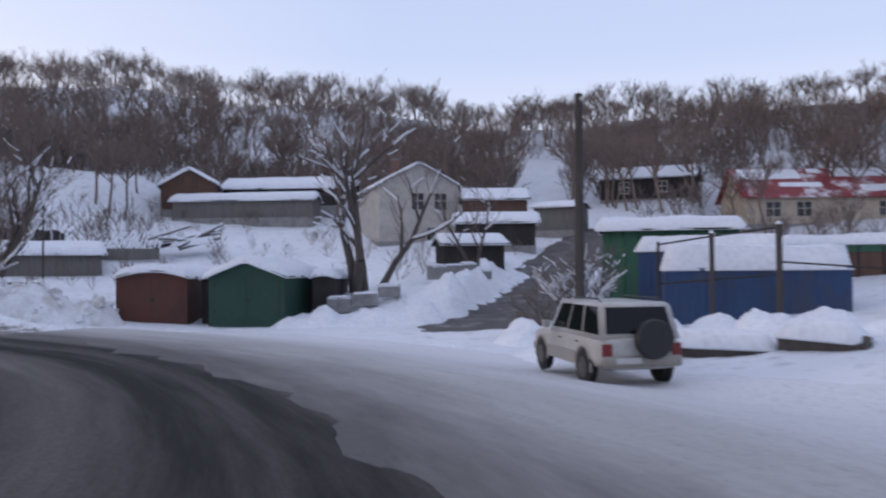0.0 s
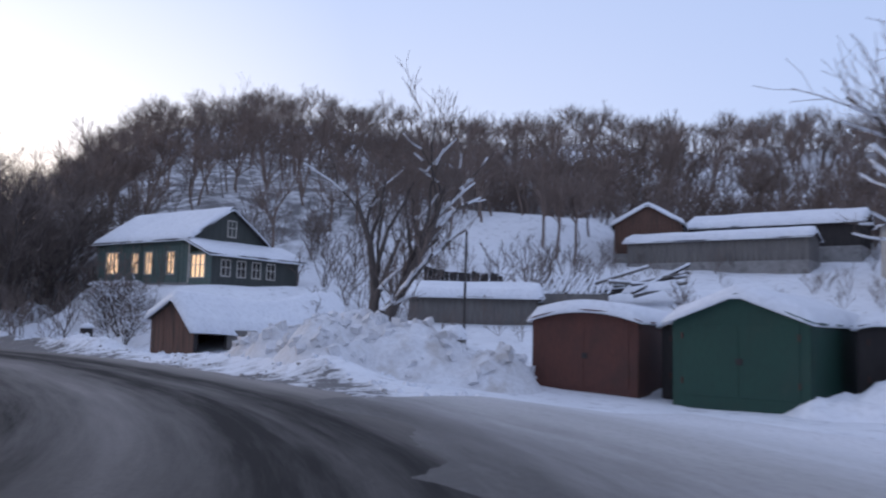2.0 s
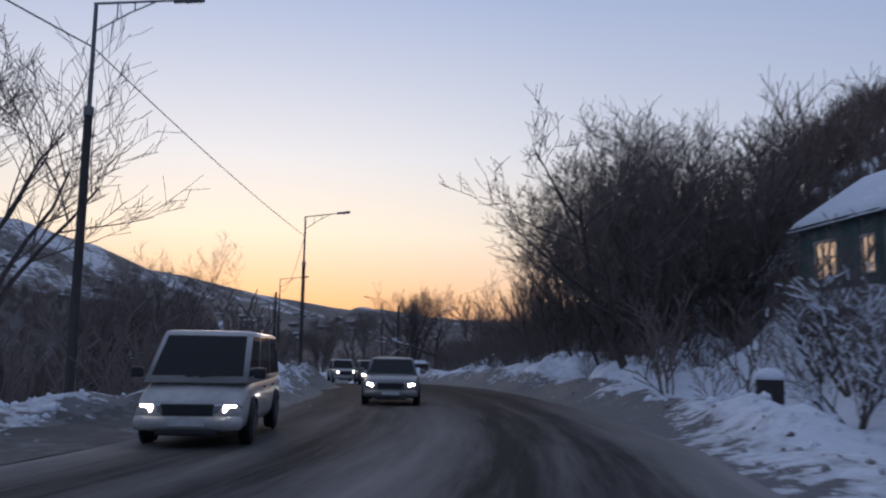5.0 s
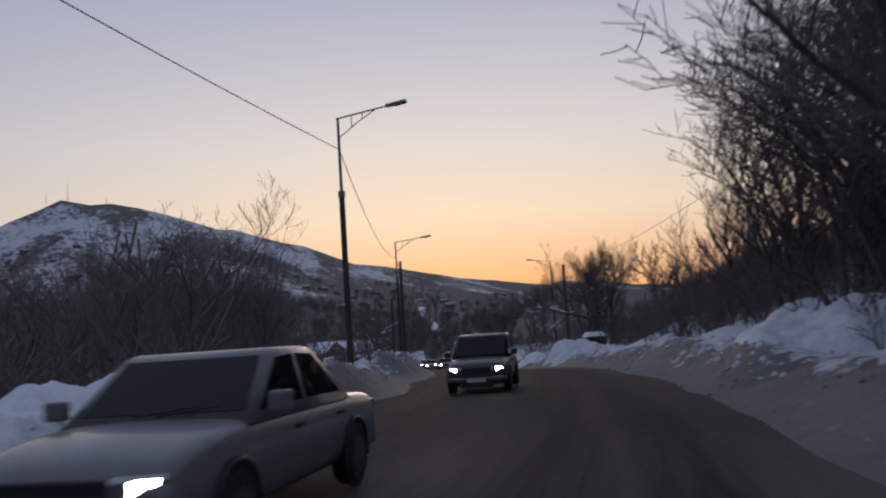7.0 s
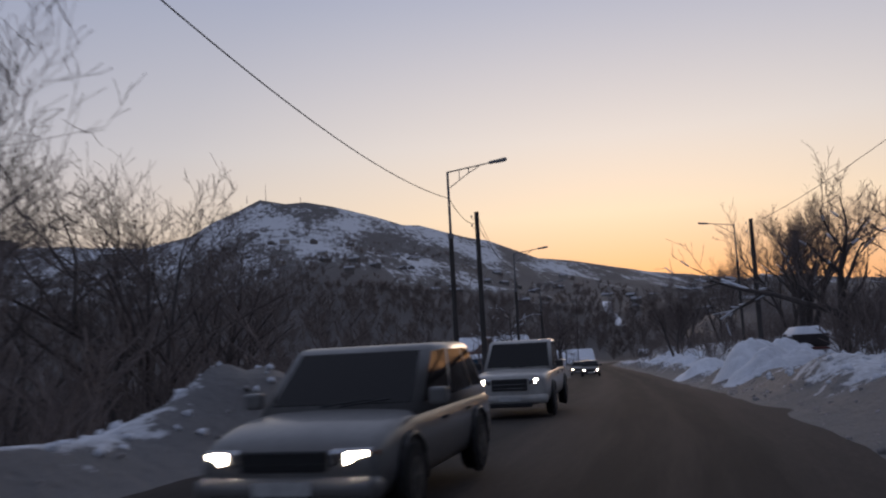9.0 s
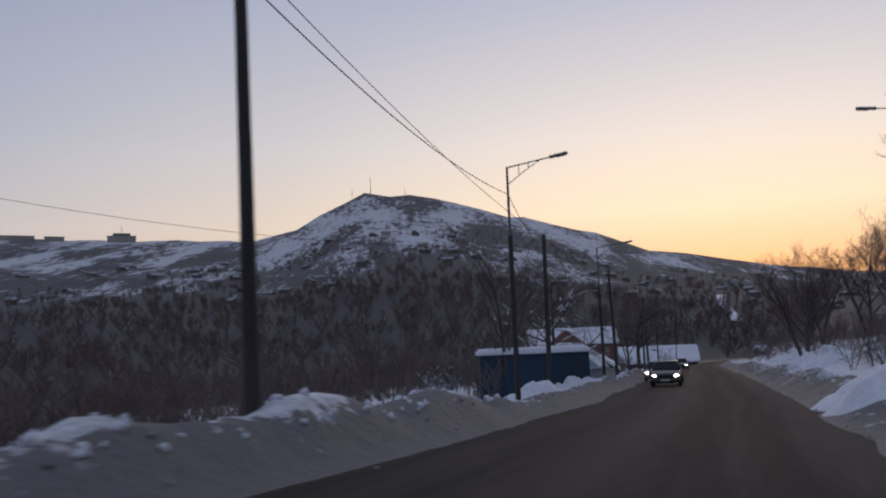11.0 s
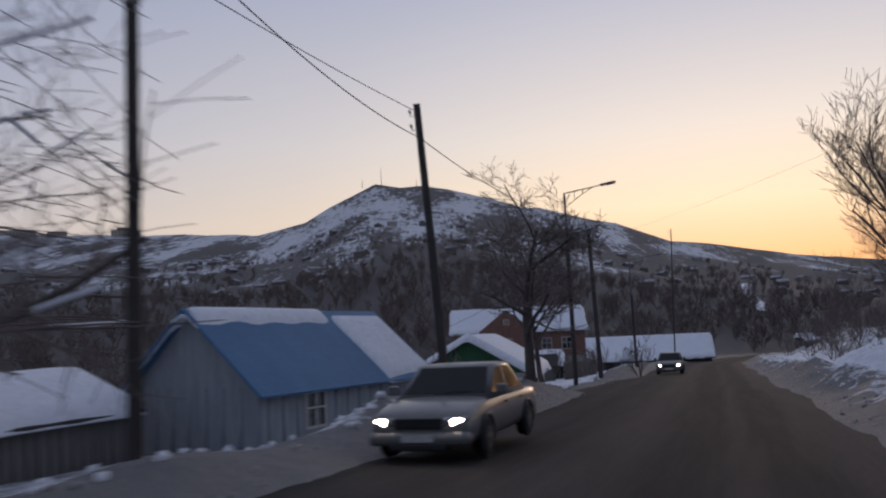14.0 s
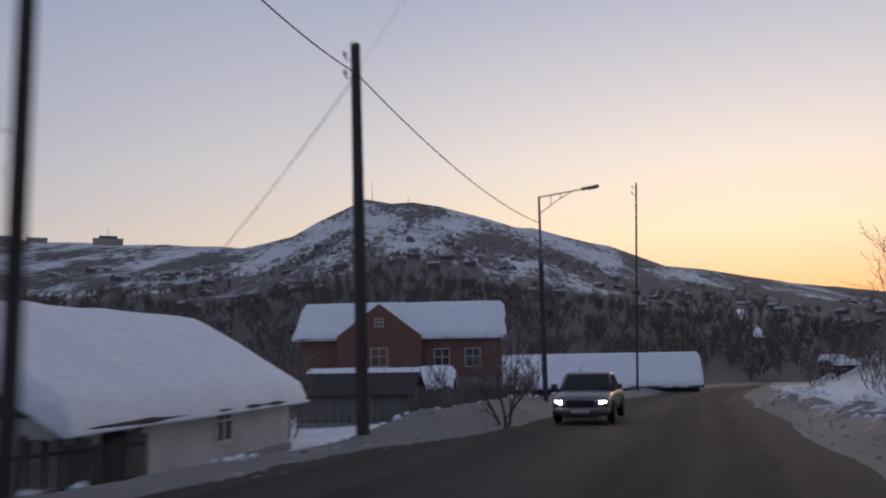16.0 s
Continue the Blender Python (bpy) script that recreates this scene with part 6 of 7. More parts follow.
# brown brick house with a cross gable
brown = cottage("brown_house", "brown brick house with snow on its pitched roof", "house", pose(-235.0, -49.9, -4.8, 0, 0, 125), 14.5, 7.5, 3.4, 2.4, M_BRICK_RED, M_DARK, 0.25, 0.4, 0.4,
                openings=[("front", 3.0, 1.2, 1.0, 1.2, 1), ("front", 5.2, 1.2, 1.0, 1.2, 1)], seed=62)
bm = bmesh.new()
vs = [bm.verts.new(p) for p in ((-4.4, -4.6, 3.4), (1.6, -4.6, 3.4), (-1.4, -4.6, 5.7), (-4.4, -0.1, 3.4), (1.6, -0.1, 3.4), (-1.4, -0.1, 5.7))]
for f in ((0, 1, 2), (5, 4, 3), (0, 3, 4, 1), (1, 4, 5, 2), (2, 5, 3, 0)):
    bm.faces.new([vs[i] for i in f])
bmesh.ops.recalc_face_normals(bm, faces=bm.faces)
part("cross_gable", bm, M_BRICK_RED, brown)
part("bay_wall", boxed((-4.4, -4.6, -0.5), (1.6, -3.9, 3.4)), M_BRICK_RED, brown)
window(brown, pose(-1.4, -4.6, 4.1), 0.5, 0.5, 1)
window(brown, pose(-1.4, -4.6, 1.3), 1.1, 1.2, 1)
cottage("long_store", "long dark store with a wide snow-covered roof", "building", pose(-264.5, -50.5, -8.3, 0, 0, 115.4), 23.0, 8.0, 2.4, 2.9, M_DARK, M_DARK, 0.22, 0.5, 0.2, boards=0.5, seed=63)
cottage("garden_shed", "low shed with a dark felt roof and snowy yard", "shed", pose(-217.5, -38.5, -6.2, 0, 0, 120), 5.5, 4.0, 1.5, 0.9, M_GREY_WOOD, M_DARK, 0.0, 0.35, 0.1, boards=0.4, seed=64)
cottage("snowy_shed", "low shed under a smooth cap of snow", "shed", pose(-226.0, -44.5, -6.6, 0, 0, 122), 9.0, 5.0, 1.6, 1.1, M_DARK, M_DARK, 0.35, 0.3, 0.1, boards=0.4, seed=65)
board_fence(((-216.0, -33.5), (-236.0, -40.5)), 1.5, "dark board fence along the yards", M_DARK, 0.4, slat=0.34)
# snow-covered car by the bend and a machine in the right bank
buried = car("parked car buried under a rounded cap of snow", pose(-262.0, -25.0, gz(-262.0, -25.0) - 0.05, 0, 0, 40), P_DARK, 4.2, 1.7, 1.45, "hatch", lit=False)
snow_part(buried, "snow_cap", 3.9, 1.75, 0.4, lambda x, y: np.where((x > -1.9) & (x < 0.3), 1.4, 1.0) + 0 * y, seed=66, label="rounded cap of snow")
mach = thing("scrap_trailer", pose(-117.5, 21.2, gz(-117.5, 21.2) + 0.1, 0, 0, 15), "old dark trailer half buried in the roadside snow", "trailer")
part("box", boxed((-1.6, -0.8, 0.35), (1.6, 0.8, 0.95), 0.04), M_DARK, mach)
part("frame", boxed((-1.8, -0.6, 0.22), (2.4, 0.6, 0.34), 0.02), M_RUST_RED, mach)
for s in (-1, 1):
    wheel(mach, pose(-0.2, s * 0.85, 0.3) @ pose(0, 0, 0, 0, 0, 180 if s > 0 else 0), 0.32, 0.2)
snow_part(mach, "snow_cap", 3.2, 1.6, 0.35, lambda x, y: 0.95 + 0 * x, seed=67, label="thick snow on the trailer")
for x, y, parts, sd in ((-112.5, 20.0, [(0, 0, 2.6, 1.3), (3.0, 0.8, 2.4, 1.0), (-3.2, 0.2, 2.6, 1.1)], 71), (-126.5, 14.8, [(0, 0, 2.2, 0.8), (-3, -0.8, 2.4, 0.7)], 72), (-70.5, 32.5, [(0, 0, 3.2, 1.3), (-4, 0.2, 3.0, 1.0)], 73),
                        (-83.0, 10.6, [(0, 0, 1.9, 1.0), (2.8, 0.5, 1.6, 0.8)], 74), (-92.0, 8.2, [(0, 0, 1.7, 0.9), (-2.6, -0.8, 1.5, 0.8)], 75), (-57.0, 17.6, [(0, 0, 1.8, 0.9), (-2.8, -0.2, 1.7, 0.8)], 76),
                        (-137.5, -2.9, [(0, 0, 1.8, 0.75), (-2.2, -1.0, 1.8, 0.7), (2.2, 0.8, 1.5, 0.5)], 77), (-176.0, 2.6, [(0, 0, 2.6, 1.0), (-5, -1.8, 2.8, 1.1)], 78), (-196, -4.5, [(0, 0, 3.0, 1.2), (-5, -2, 3.0, 1.3)], 79)):
    snow_mound("snow_mound", "lumpy heap of snow thrown up by the plough", x, y, parts, sd, M_SNOW)

# ---- junction surfaces ----
M_TRACK = material("gritty_track", (0.11, 0.10, 0.098), (0.07, 0.064, 0.062), 0.85, 1.2, bumps=0.5, dist=0.03, c3=(0.24, 0.235, 0.235))
M_APRON = bpy.data.materials.new("packed_apron")
M_APRON.use_nodes = True
nt = M_APRON.node_tree
uvn = nt.nodes.new("ShaderNodeUVMap")
mp = nt.nodes.new("ShaderNodeMapping")
mp.inputs["Scale"].default_value = (1.0, 0.14, 1)
nt.links.new(uvn.outputs[0], mp.inputs[0])
sep = nt.nodes.new("ShaderNodeSeparateXYZ")
nt.links.new(uvn.outputs[0], sep.inputs[0])
add = nt.nodes.new("ShaderNodeMath")
add.operation = "MULTIPLY_ADD"
nt.links.new(noise_fac(nt, mp.outputs[0], 1.0, 8, 0.68), add.inputs[0])
add.inputs[1].default_value = 4.4
nt.links.new(sep.outputs[0], add.inputs[2])
rng_ = nt.nodes.new("ShaderNodeMapRange")
rng_.inputs[1].default_value, rng_.inputs[2].default_value = 3.1, 12.8
nt.links.new(add.outputs[0], rng_.inputs[0])
grit = noise_fac(nt, coords(nt), 9, 6, 0.7)
tone = ramp(nt, rng_.outputs[0], [(0.0, (0.075, 0.069, 0.065)), (0.10, (0.16, 0.15, 0.144)), (0.28, (0.36, 0.35, 0.345)), (0.55, (0.55, 0.55, 0.56)), (1.0, (0.70, 0.71, 0.74))])
tone = mixc(nt, ramp(nt, grit, [(0.5, (0, 0, 0)), (0.75, (0.55, 0.55, 0.55))]), tone, (0.15, 0.14, 0.135))
nt.links.new(tone, nt.nodes["Principled BSDF"].inputs["Base Color"])
nt.nodes["Principled BSDF"].inputs["Roughness"].default_value = 0.7
bump(nt, nt.nodes["Principled BSDF"], grit, 0.5, 0.03)
near_bend = [p for p in fine_way if -15.5 < p[0] < 16 and p[1] > -22]
lift = lambda xy, uv: ground_z(xy[:, 0], xy[:, 1]) + 0.02 + 0.065 * smooth(2.3, 1.6, uv[:, 0]) * smooth(-0.1, 1.1, uv[:, 0] - 0.75 + 0.9 * rough_noise(xy[:, 0], xy[:, 1], 2.7) + 0.5 * rough_noise(xy[:, 0], xy[:, 1], 0.7)) + 0.03 * smooth(8.6, 7.0, uv[:, 0]) - 0.10 * smooth(9.8, 11.8, uv[:, 0]) + 0.02 * rough_noise(xy[:, 0], xy[:, 1], 0.8)
tagged(new("junction_apron", draped("junction_apron", near_bend, np.linspace(-0.6, 11.8, 56), M_APRON, lift)), "grey packed snow where the side road meets the road", "pavement", kind="structure")
bend_way = [p for p in fine_way if -50 < p[0] < 16 and p[1] > -22]
lift3 = lambda xy, uv: ground_z(xy[:, 0], xy[:, 1]) + 0.02 - 0.05 * smooth(-8.6, -9.4, uv[:, 0])
tagged(new("road_shoulder", draped("road_shoulder", bend_way, np.linspace(-9.4, -7.0, 8), M_TRACK, lift3)), "gritty shoulder between the road and the snowbank", "road", kind="structure")
side = [np.array([-1.8 + 0.5 * u + 2.6 * u * u, 31.5 + 38.5 * u, 0]) for u in np.linspace(0, 1, 80)]
lift2 = lambda xy, uv: ground_z(xy[:, 0], xy[:, 1]) + 0.07 - 0.12 * smooth(2.2, 3.0, np.abs(uv[:, 0]) + 0.7 * rough_noise(xy[:, 0], xy[:, 1], 1.7)) - 0.25 * smooth(4.5, 1.5, uv[:, 1] + 2.5 * rough_noise(xy[:, 0], xy[:, 1], 1.1)) + 0.03 * rough_noise(xy[:, 0], xy[:, 1], 0.7)
tagged(new("side_road", draped("side_road", side, np.linspace(-3.0, 3.0, 18), M_TRACK, lift2)), "worn gritty side road climbing between snowbanks", "road", kind="structure")

# ---- trees that stand close ----
tree(-8.7, 41.3, 17, 8.0, 0.27, "bare old tree with pruned snow-laden trunks in the garden", 6, 0.55, trunks=3, levels=3, kids=4, lean=0.06, crooked=0.2, spread_=0.8, up=0.3, low=0.35)
tree(-8.3, 43.2, 12, 7.4, 0.2, "bare leaning tree with snow along its limbs", 5, 0.5, levels=3, kids=4, lean=0.42, crooked=0.16, aim=0.1, up=0.3)
tree(-24.2, 34.2, 13, 7.4, 0.25, "big bare tree with snow on its forked limbs", 7, 0.65, trunks=3, levels=4, kids=4, lean=0.05, crooked=0.2, up=0.34, low=0.22, spread_=0.6)
tree(-4.2, 47.0, 14, 4.6, 0.12, "small bare tree with a snowy limb beside the hut", 5, 0.35, trunks=2, levels=3, kids=4, lean=0.25)
tree(1.5, 31.9, 15, 1.9, 0.05, "bare shrub at the corner pole", 6, 0.0, trunks=4, levels=3, kids=4, lean=0.3, category="shrub", name="shrub")
for k, (x, y, h, r, n) in enumerate(((-60.5, 33.5, 8.8, 0.22, 4), (-66.0, 35.0, 8.8, 0.2, 4), (-74.0, 35.0, 9.0, 0.2, 4), (-82.0, 36.0, 8.8, 0.2, 3), (-67.0, 37.0, 7.0, 0.18, 3), (-75.5, 37.0, 12.0, 0.22, 3), (-64.0, 38.0, 6.0, 0.16, 3), (-68.0, 41.0, 6.5, 0.16, 3), (-61.0, 37.5, 6.5, 0.14, 3), (-83.0, 33.0, 8.5, 0.18, 2))):
    tree(x, y, 20 + k, h, r, "tall bare tree standing dark against the evening sky", 9, 0.0, trunks=n, levels=4, kids=4, lean=0.16, low=0.2, twig=0.012, up=0.26, spread_=0.85)
for k, (x, y, h) in enumerate(((-97.0, -0.5, 10.6), (-102.0, -3.0, 9.6), (-92.5, 2.5, 8.2), (-107.0, -6.0, 9.0))):
    tree(x, y, 80 + k, h, 0.2, "tall wide-crowned bare tree below the road", 11, 0.0, levels=4, kids=4, low=0.3, up=0.22, spread_=0.85)
for k, (x, y, h) in enumerate(((-66.5, 33.2, 7.5), (-72.0, 32.6, 6.5), (-79.0, 32.0, 7.0), (-60.5, 34.6, 5.5), (-88.0, 31.5, 6.0))):
    tree(x, y, 90 + k, h, 0.1, "bare young tree among the brush above the bank", 8, 0.0, trunks=3, levels=4, kids=3, low=0.15, up=0.35, lean=0.12, twig=0.01)
tree(-47.0, 14.3, 30, 9.5, 0.16, "bare roadside tree beside the street lamp", 9, 0.0, levels=4, kids=5, low=0.3)
tree(-143.0, 19.0, 31, 8.4, 0.3, "round-crowned bare willow above the road", 8, 0.2, trunks=5, levels=4, kids=5, lean=0.14, up=0.4, low=0.35)
tree(-108.2, 23.4, 32, 6.0, 0.15, "long bare limb reaching out from the tree over the bank", 6, 0.25, z=gz(-108.2, 23.4) + 2.2, levels=3, kids=4, lean=3.4, up=0.05, low=0.35, crooked=0.14, aim=-1.3)
tree(-108.2, 23.4, 33, 6.0, 0.26, "bare stump-trunked tree on the snowy bank", 7, 0.2, levels=4, kids=4, up=0.3, low=0.35)
for k, (x, y, h) in enumerate(((-81.5, 7.0, 8.6), (-84.5, 3.5, 9.0), (-79.0, 4.0, 8.2), (-92, 4.5, 8.5), (-97.5, 1.5, 8.0), (-88, 1.5, 8.0), (-103, -3, 8.5), (-83, 3, 7.5), (-76, 5, 6.5), (-70, 7, 6.0))):
    tree(x, y, 40 + k, h, 0.13, "thin bare roadside tree below the bank", 9, 0.0, trunks=1 + k % 2, levels=4, kids=4, low=0.2)
tree(-146.4, -9.1, 50, 7.4, 0.16, "bare young tree beside the blue shed", 9, 0.0, levels=4, kids=4, low=0.2, up=0.35, spread_=0.6)
tree(-155.5, -11.4, 51, 9.4, 0.17, "bare larch with level branches", 20, 0.15, levels=3, kids=7, low=0.18, up=-0.02, spread_=1.1, lean=0.02, crooked=0.09)
tree(-179.0, -14.4, 52, 6.5, 0.22, "wide-spreading bare tree beside the road", 11, 0.0, levels=4, kids=6, low=0.28, up=0.12, spread_=0.95, lean=0.03)
tree(-187.9, -18.9, 53, 6.7, 0.16, "bare garden tree by the lamp post", 8, 0.0, levels=4, kids=5, low=0.3, up=0.3, lean=0.03)
tree(-187.5, -1.0, 66, 8.0, 0.2, "round-crowned bare tree on the snowy roadside bank", 9, 0.0, trunks=3, levels=4, kids=5, low=0.25, up=0.35, lean=0.1)
tree(-204.5, -21.5, 54, 2.2, 0.05, "thin bare shrub on the verge", 6, 0.0, trunks=3, levels=3, kids=4, low=0.2)
for k, (x, y, h) in enumerate(((-176.0, 8.5, 9.0), (-150.0, 17.0, 8.5), (-192.0, 4.0, 8.5), (-210.0, -4.0, 8.0), (-230.0, -10.0, 8.0))):
    tree(x, y, 60 + k, h, 0.18, "bare tree above the road bank in the last light", 8, 0.0, trunks=2, levels=4, kids=5, low=0.25, up=0.35)
tree(-145.5, -13.7, 73, 2.3, 0.05, "snow-laden roadside bush in front of the blue shed", 7, 0.9, trunks=8, levels=3, kids=5, lean=0.3, category="bush", name="bush")
tree(2.4, 35.2, 74, 2.6, 0.05, "snow-laden bush beside the utility pole", 7, 0.9, trunks=8, levels=3, kids=4, lean=0.3, category="bush", name="bush")
tree(-43.9, 34.8, 70, 2.2, 0.05, "dark snowy bush beside the shed", 7, 0.7, trunks=6, levels=3, kids=4, lean=0.3, category="bush", name="bush")
tree(-47.0, 36.2, 71, 2.8, 0.06, "dark snowy bush below the green house", 7, 0.8, trunks=6, levels=3, kids=5, lean=0.3, category="bush", name="bush")
tree(-49.2, 36.4, 72, 2.6, 0.06, "dark snowy bush below the green house", 7, 0.8, trunks=6, levels=3, kids=5, lean=0.3, category="bush", name="bush")

# ---- woods ----
def variants(count, seed, height, radius, limbs, kids, levels, thick, **how):
    out = []
    for k in range(count):
        rng = np.random.default_rng(seed + k)
        out.append(limb_mesh(grow(rng, height, radius, limbs, levels, kids=kids, **how), 3, thick))
    return out


def birch(seed):
    """A bare birch of the hillside: a bent trunk and a dome of many fine, rising twigs."""
    rng = np.random.default_rng(seed)
    segs = []

    def stick(p, d, length, r0, r1, n, level):
        for k in range(n):
            d = d + rng.normal(0, 0.12, 3) + (0, 0, 0.05)
            d = d / np.linalg.norm(d)
            q = p + d * length / n
            segs.append((p, q, r0 + (r1 - r0) * k / n, r0 + (r1 - r0) * (k + 1) / n, level))
            p = q
        return p, d

    fork, d0 = stick(np.array([0, 0, -0.4]), np.array([rng.normal(0, 0.1), rng.normal(0, 0.1), 1.0]), 4.0 + rng.uniform(-0.6, 0.5), 0.13, 0.09, 3, 0)
    for k in range(6):
        a = 2.4 * k + rng.uniform(-0.4, 0.4)
        out = rng.uniform(0.35, 0.95)
        p, d = stick(fork - d0 * rng.uniform(0, 1.3), np.array([math.cos(a) * out, math.sin(a) * out, 0.75]), rng.uniform(1.9, 2.7), 0.06, 0.03, 2, 1)
        for j in range(9):
            b = 2.4 * j + rng.uniform(-0.5, 0.5)
            e, f = stick(p - d * rng.uniform(0, 1.5), d + np.array([math.cos(b), math.sin(b), 0.35]) * rng.uniform(0.45, 0.9), rng.uniform(0.7, 1.3), 0.022, 0.016, 1, 2)
            for u in (-1, 1):
                stick(e - f * rng.uniform(0, 0.4), f + rng.normal(0, 0.45, 3) + (0, 0, 0.15), rng.uniform(0.5, 0.9), 0.017, 0.013, 1, 3)
    return limb_mesh(segs, 3, 0.016)


forest = [birch(200 + k) for k in range(9)]
scrub = variants(7, 130, 2.8, 0.04, 4, 3, 2, 0.02, trunks=3, low=0.15, up=0.35, spread_=0.75, lean=0.18, coarse=True)
near_forest = variants(6, 170, 8.2, 0.11, 10, 6, 2, 0.018, low=0.3, up=0.3, spread_=0.8, lean=0.05, coarse=True)
rngf = np.random.default_rng(77)


def scatter(count, ok, lo, hi, smin, smax):
    out = []
    tries = 0
    while len(out) < count and tries < 60:
        tries += 1
        x, y = rngf.uniform(lo[0], hi[0], 4000), rngf.uniform(lo[1], hi[1], 4000)
        keep = ok(x, y)
        out += [(a, b, rngf.uniform(smin, smax)) for a, b in zip(x[keep], y[keep])]
    return out[:count]


def in_glade(x, y):
    """A snowy strip that runs up the hillside between the trees."""
    u = (y - 78) / 52
    return (np.abs(x + 5.2 + 6.6 * u) < 2.7 + 1.3 * u) & (u > 0) & (u < 1)


def on_hill(x, y):
    rx, ry = x - YARD[0], y - YARD[1]
    r, a = np.hypot(rx, ry), np.degrees(np.arctan2(-rx, ry))
    edge = np.interp(a, [-50, 0, 12, 22, 30, 45, 55, 65, 90], [58, 58, 66, 62, 53, 49, 46, 45, 40])
    clear = in_glade(x, y) | ((np.abs(a - 4.5) < 0.8) & (r > 118))
    return (beside(x, y)[0] > 15) & (r > edge) & (r < 171) & (a > -44) & (a < 88) & ~clear & (rngf.random(x.size) < 0.35 + 0.65 * (rough_noise(x, y, 16) > -0.15))


woods("hillside_woods", "brown leafless woods covering the snowy hillside", scatter(1350, on_hill, (-210, 10), (140, 215), 0.85, 1.3), forest, M_WOODS, 1)


def scrub_ok(x, y):
    rx, ry = x - YARD[0], y - YARD[1]
    r, a = np.hypot(rx, ry), np.degrees(np.arctan2(-rx, ry))
    return (r > 34) & (r < 130) & (a > -40) & (a < 75) & ((r > 50) | (a > 25)) & (rough_noise(x, y, 11) > -0.05) & ~((r < 60) & (a > -22) & (a < 25)) & ~in_glade(x, y)


woods("hillside_scrub", "leafless scrub on the snowy slope", scatter(800, scrub_ok, (-150, 10), (90, 150), 0.6, 1.2), scrub, M_TWIG, 2)


def valley(x, y):
    d, s, z = beside(x, y)
    dense = np.interp(-d, [10, 14, 60, 200], [0.25, 1, 0.9, 0.5])
    return (d < -9.3) & (d > -230) & (x > -125) & (rngf.random(x.size) < dense)


woods("valley_scrub", "dark leafless scrub filling the valley side", scatter(800, lambda x, y: valley(x, y) & (beside(x, y)[0] > -60), (-128, -45), (-20, 24), 0.7, 1.5), scrub, M_TWIG, 3)
woods("valley_woods", "dark bare woods across the valley", scatter(330, lambda x, y: (beside(x, y)[0] < -45), (-420, -330), (-10, 0), 0.55, 0.9), near_forest, M_TWIG, 4)


def right_side(x, y):
    d, s, z = beside(x, y)
    return (d > 10) & (d < 75) & (x < -64)


woods("roadside_woods", "dark bare woods above the right-hand bank", scatter(240, right_side, (-330, -60), (-60, 110), 0.45, 0.95), near_forest, M_TWIG, 5)
woods("roadside_scrub", "leafless scrub on the right-hand bank", scatter(330, lambda x, y: (beside(x, y)[0] > 6.5) & (beside(x, y)[0] < 30) & (x < -52), (-280, -50), (-50, 60), 0.5, 1.0), scrub, M_TWIG, 6)
woods("bank_scrub", "dark leafless brush along the right-hand bank", scatter(460, lambda x, y: (beside(x, y)[0] > 6.2) & (beside(x, y)[0] < 19) & (x < -57) & (x > -112), (-114, 12), (-56, 52), 0.5, 0.95), scrub, M_TWIG, 16)
woods("slope_brush", "brown leafless brush on the slope behind the barns", scatter(420, lambda x, y: (np.hypot(x + 15, y - 22) > 57) & (np.hypot(x + 15, y - 22) < 84) & (np.abs(np.degrees(np.arctan2(-x - 15, y - 22)) - 12) < 34) & (y > 82 - 0.25 * np.abs(x + 30)) & ~in_glade(x, y) & ~((x > -9) & (x < 12) & (y < 88)), (-70, 60), (40, 110), 0.8, 1.6), scrub, M_WOODS, 18)
woods("yard_shrubs", "small bare shrubs on the snowy gardens above the garages", scatter(190, lambda x, y: (np.hypot(x + 15, y - 22) > 24) & (np.hypot(x + 15, y - 22) < 60) & (x > -45) & (x < 22) & (y > 42) & (np.abs(x - 0.5) > 4), (-45, 42), (22, 78), 0.25, 0.6), scrub, M_TWIG, 17)
woods("yard_scrub", "leafless bushes between the yards", scatter(220, lambda x, y: (beside(x, y)[0] < -11) & (beside(x, y)[0] > -50) & (x < -130) & (np.abs(np.hypot(x + 168, y + 17)) > 7.5) & (np.hypot(x + 195.8, y + 28) > 8.5), (-260, -80), (-130, 0), 0.6, 1.2), scrub, M_TWIG, 7)


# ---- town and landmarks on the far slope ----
# roof snow of the far houses, a darker grey than M_SNOW
M_FARSNOW = material("grey_roof_snow", (0.40, 0.41, 0.44), (0.28, 0.285, 0.30), 0.8, 0.2, bumps=0)
M_FARWALL = material("far_walls", (0.16, 0.14, 0.13), (0.10, 0.09, 0.088), 0.9, 0.05, bumps=0)
M_FARWALL_PALE = material("pale_far_walls", (0.34, 0.31, 0.28), (0.26, 0.235, 0.215), 0.9, 0.05, bumps=0)


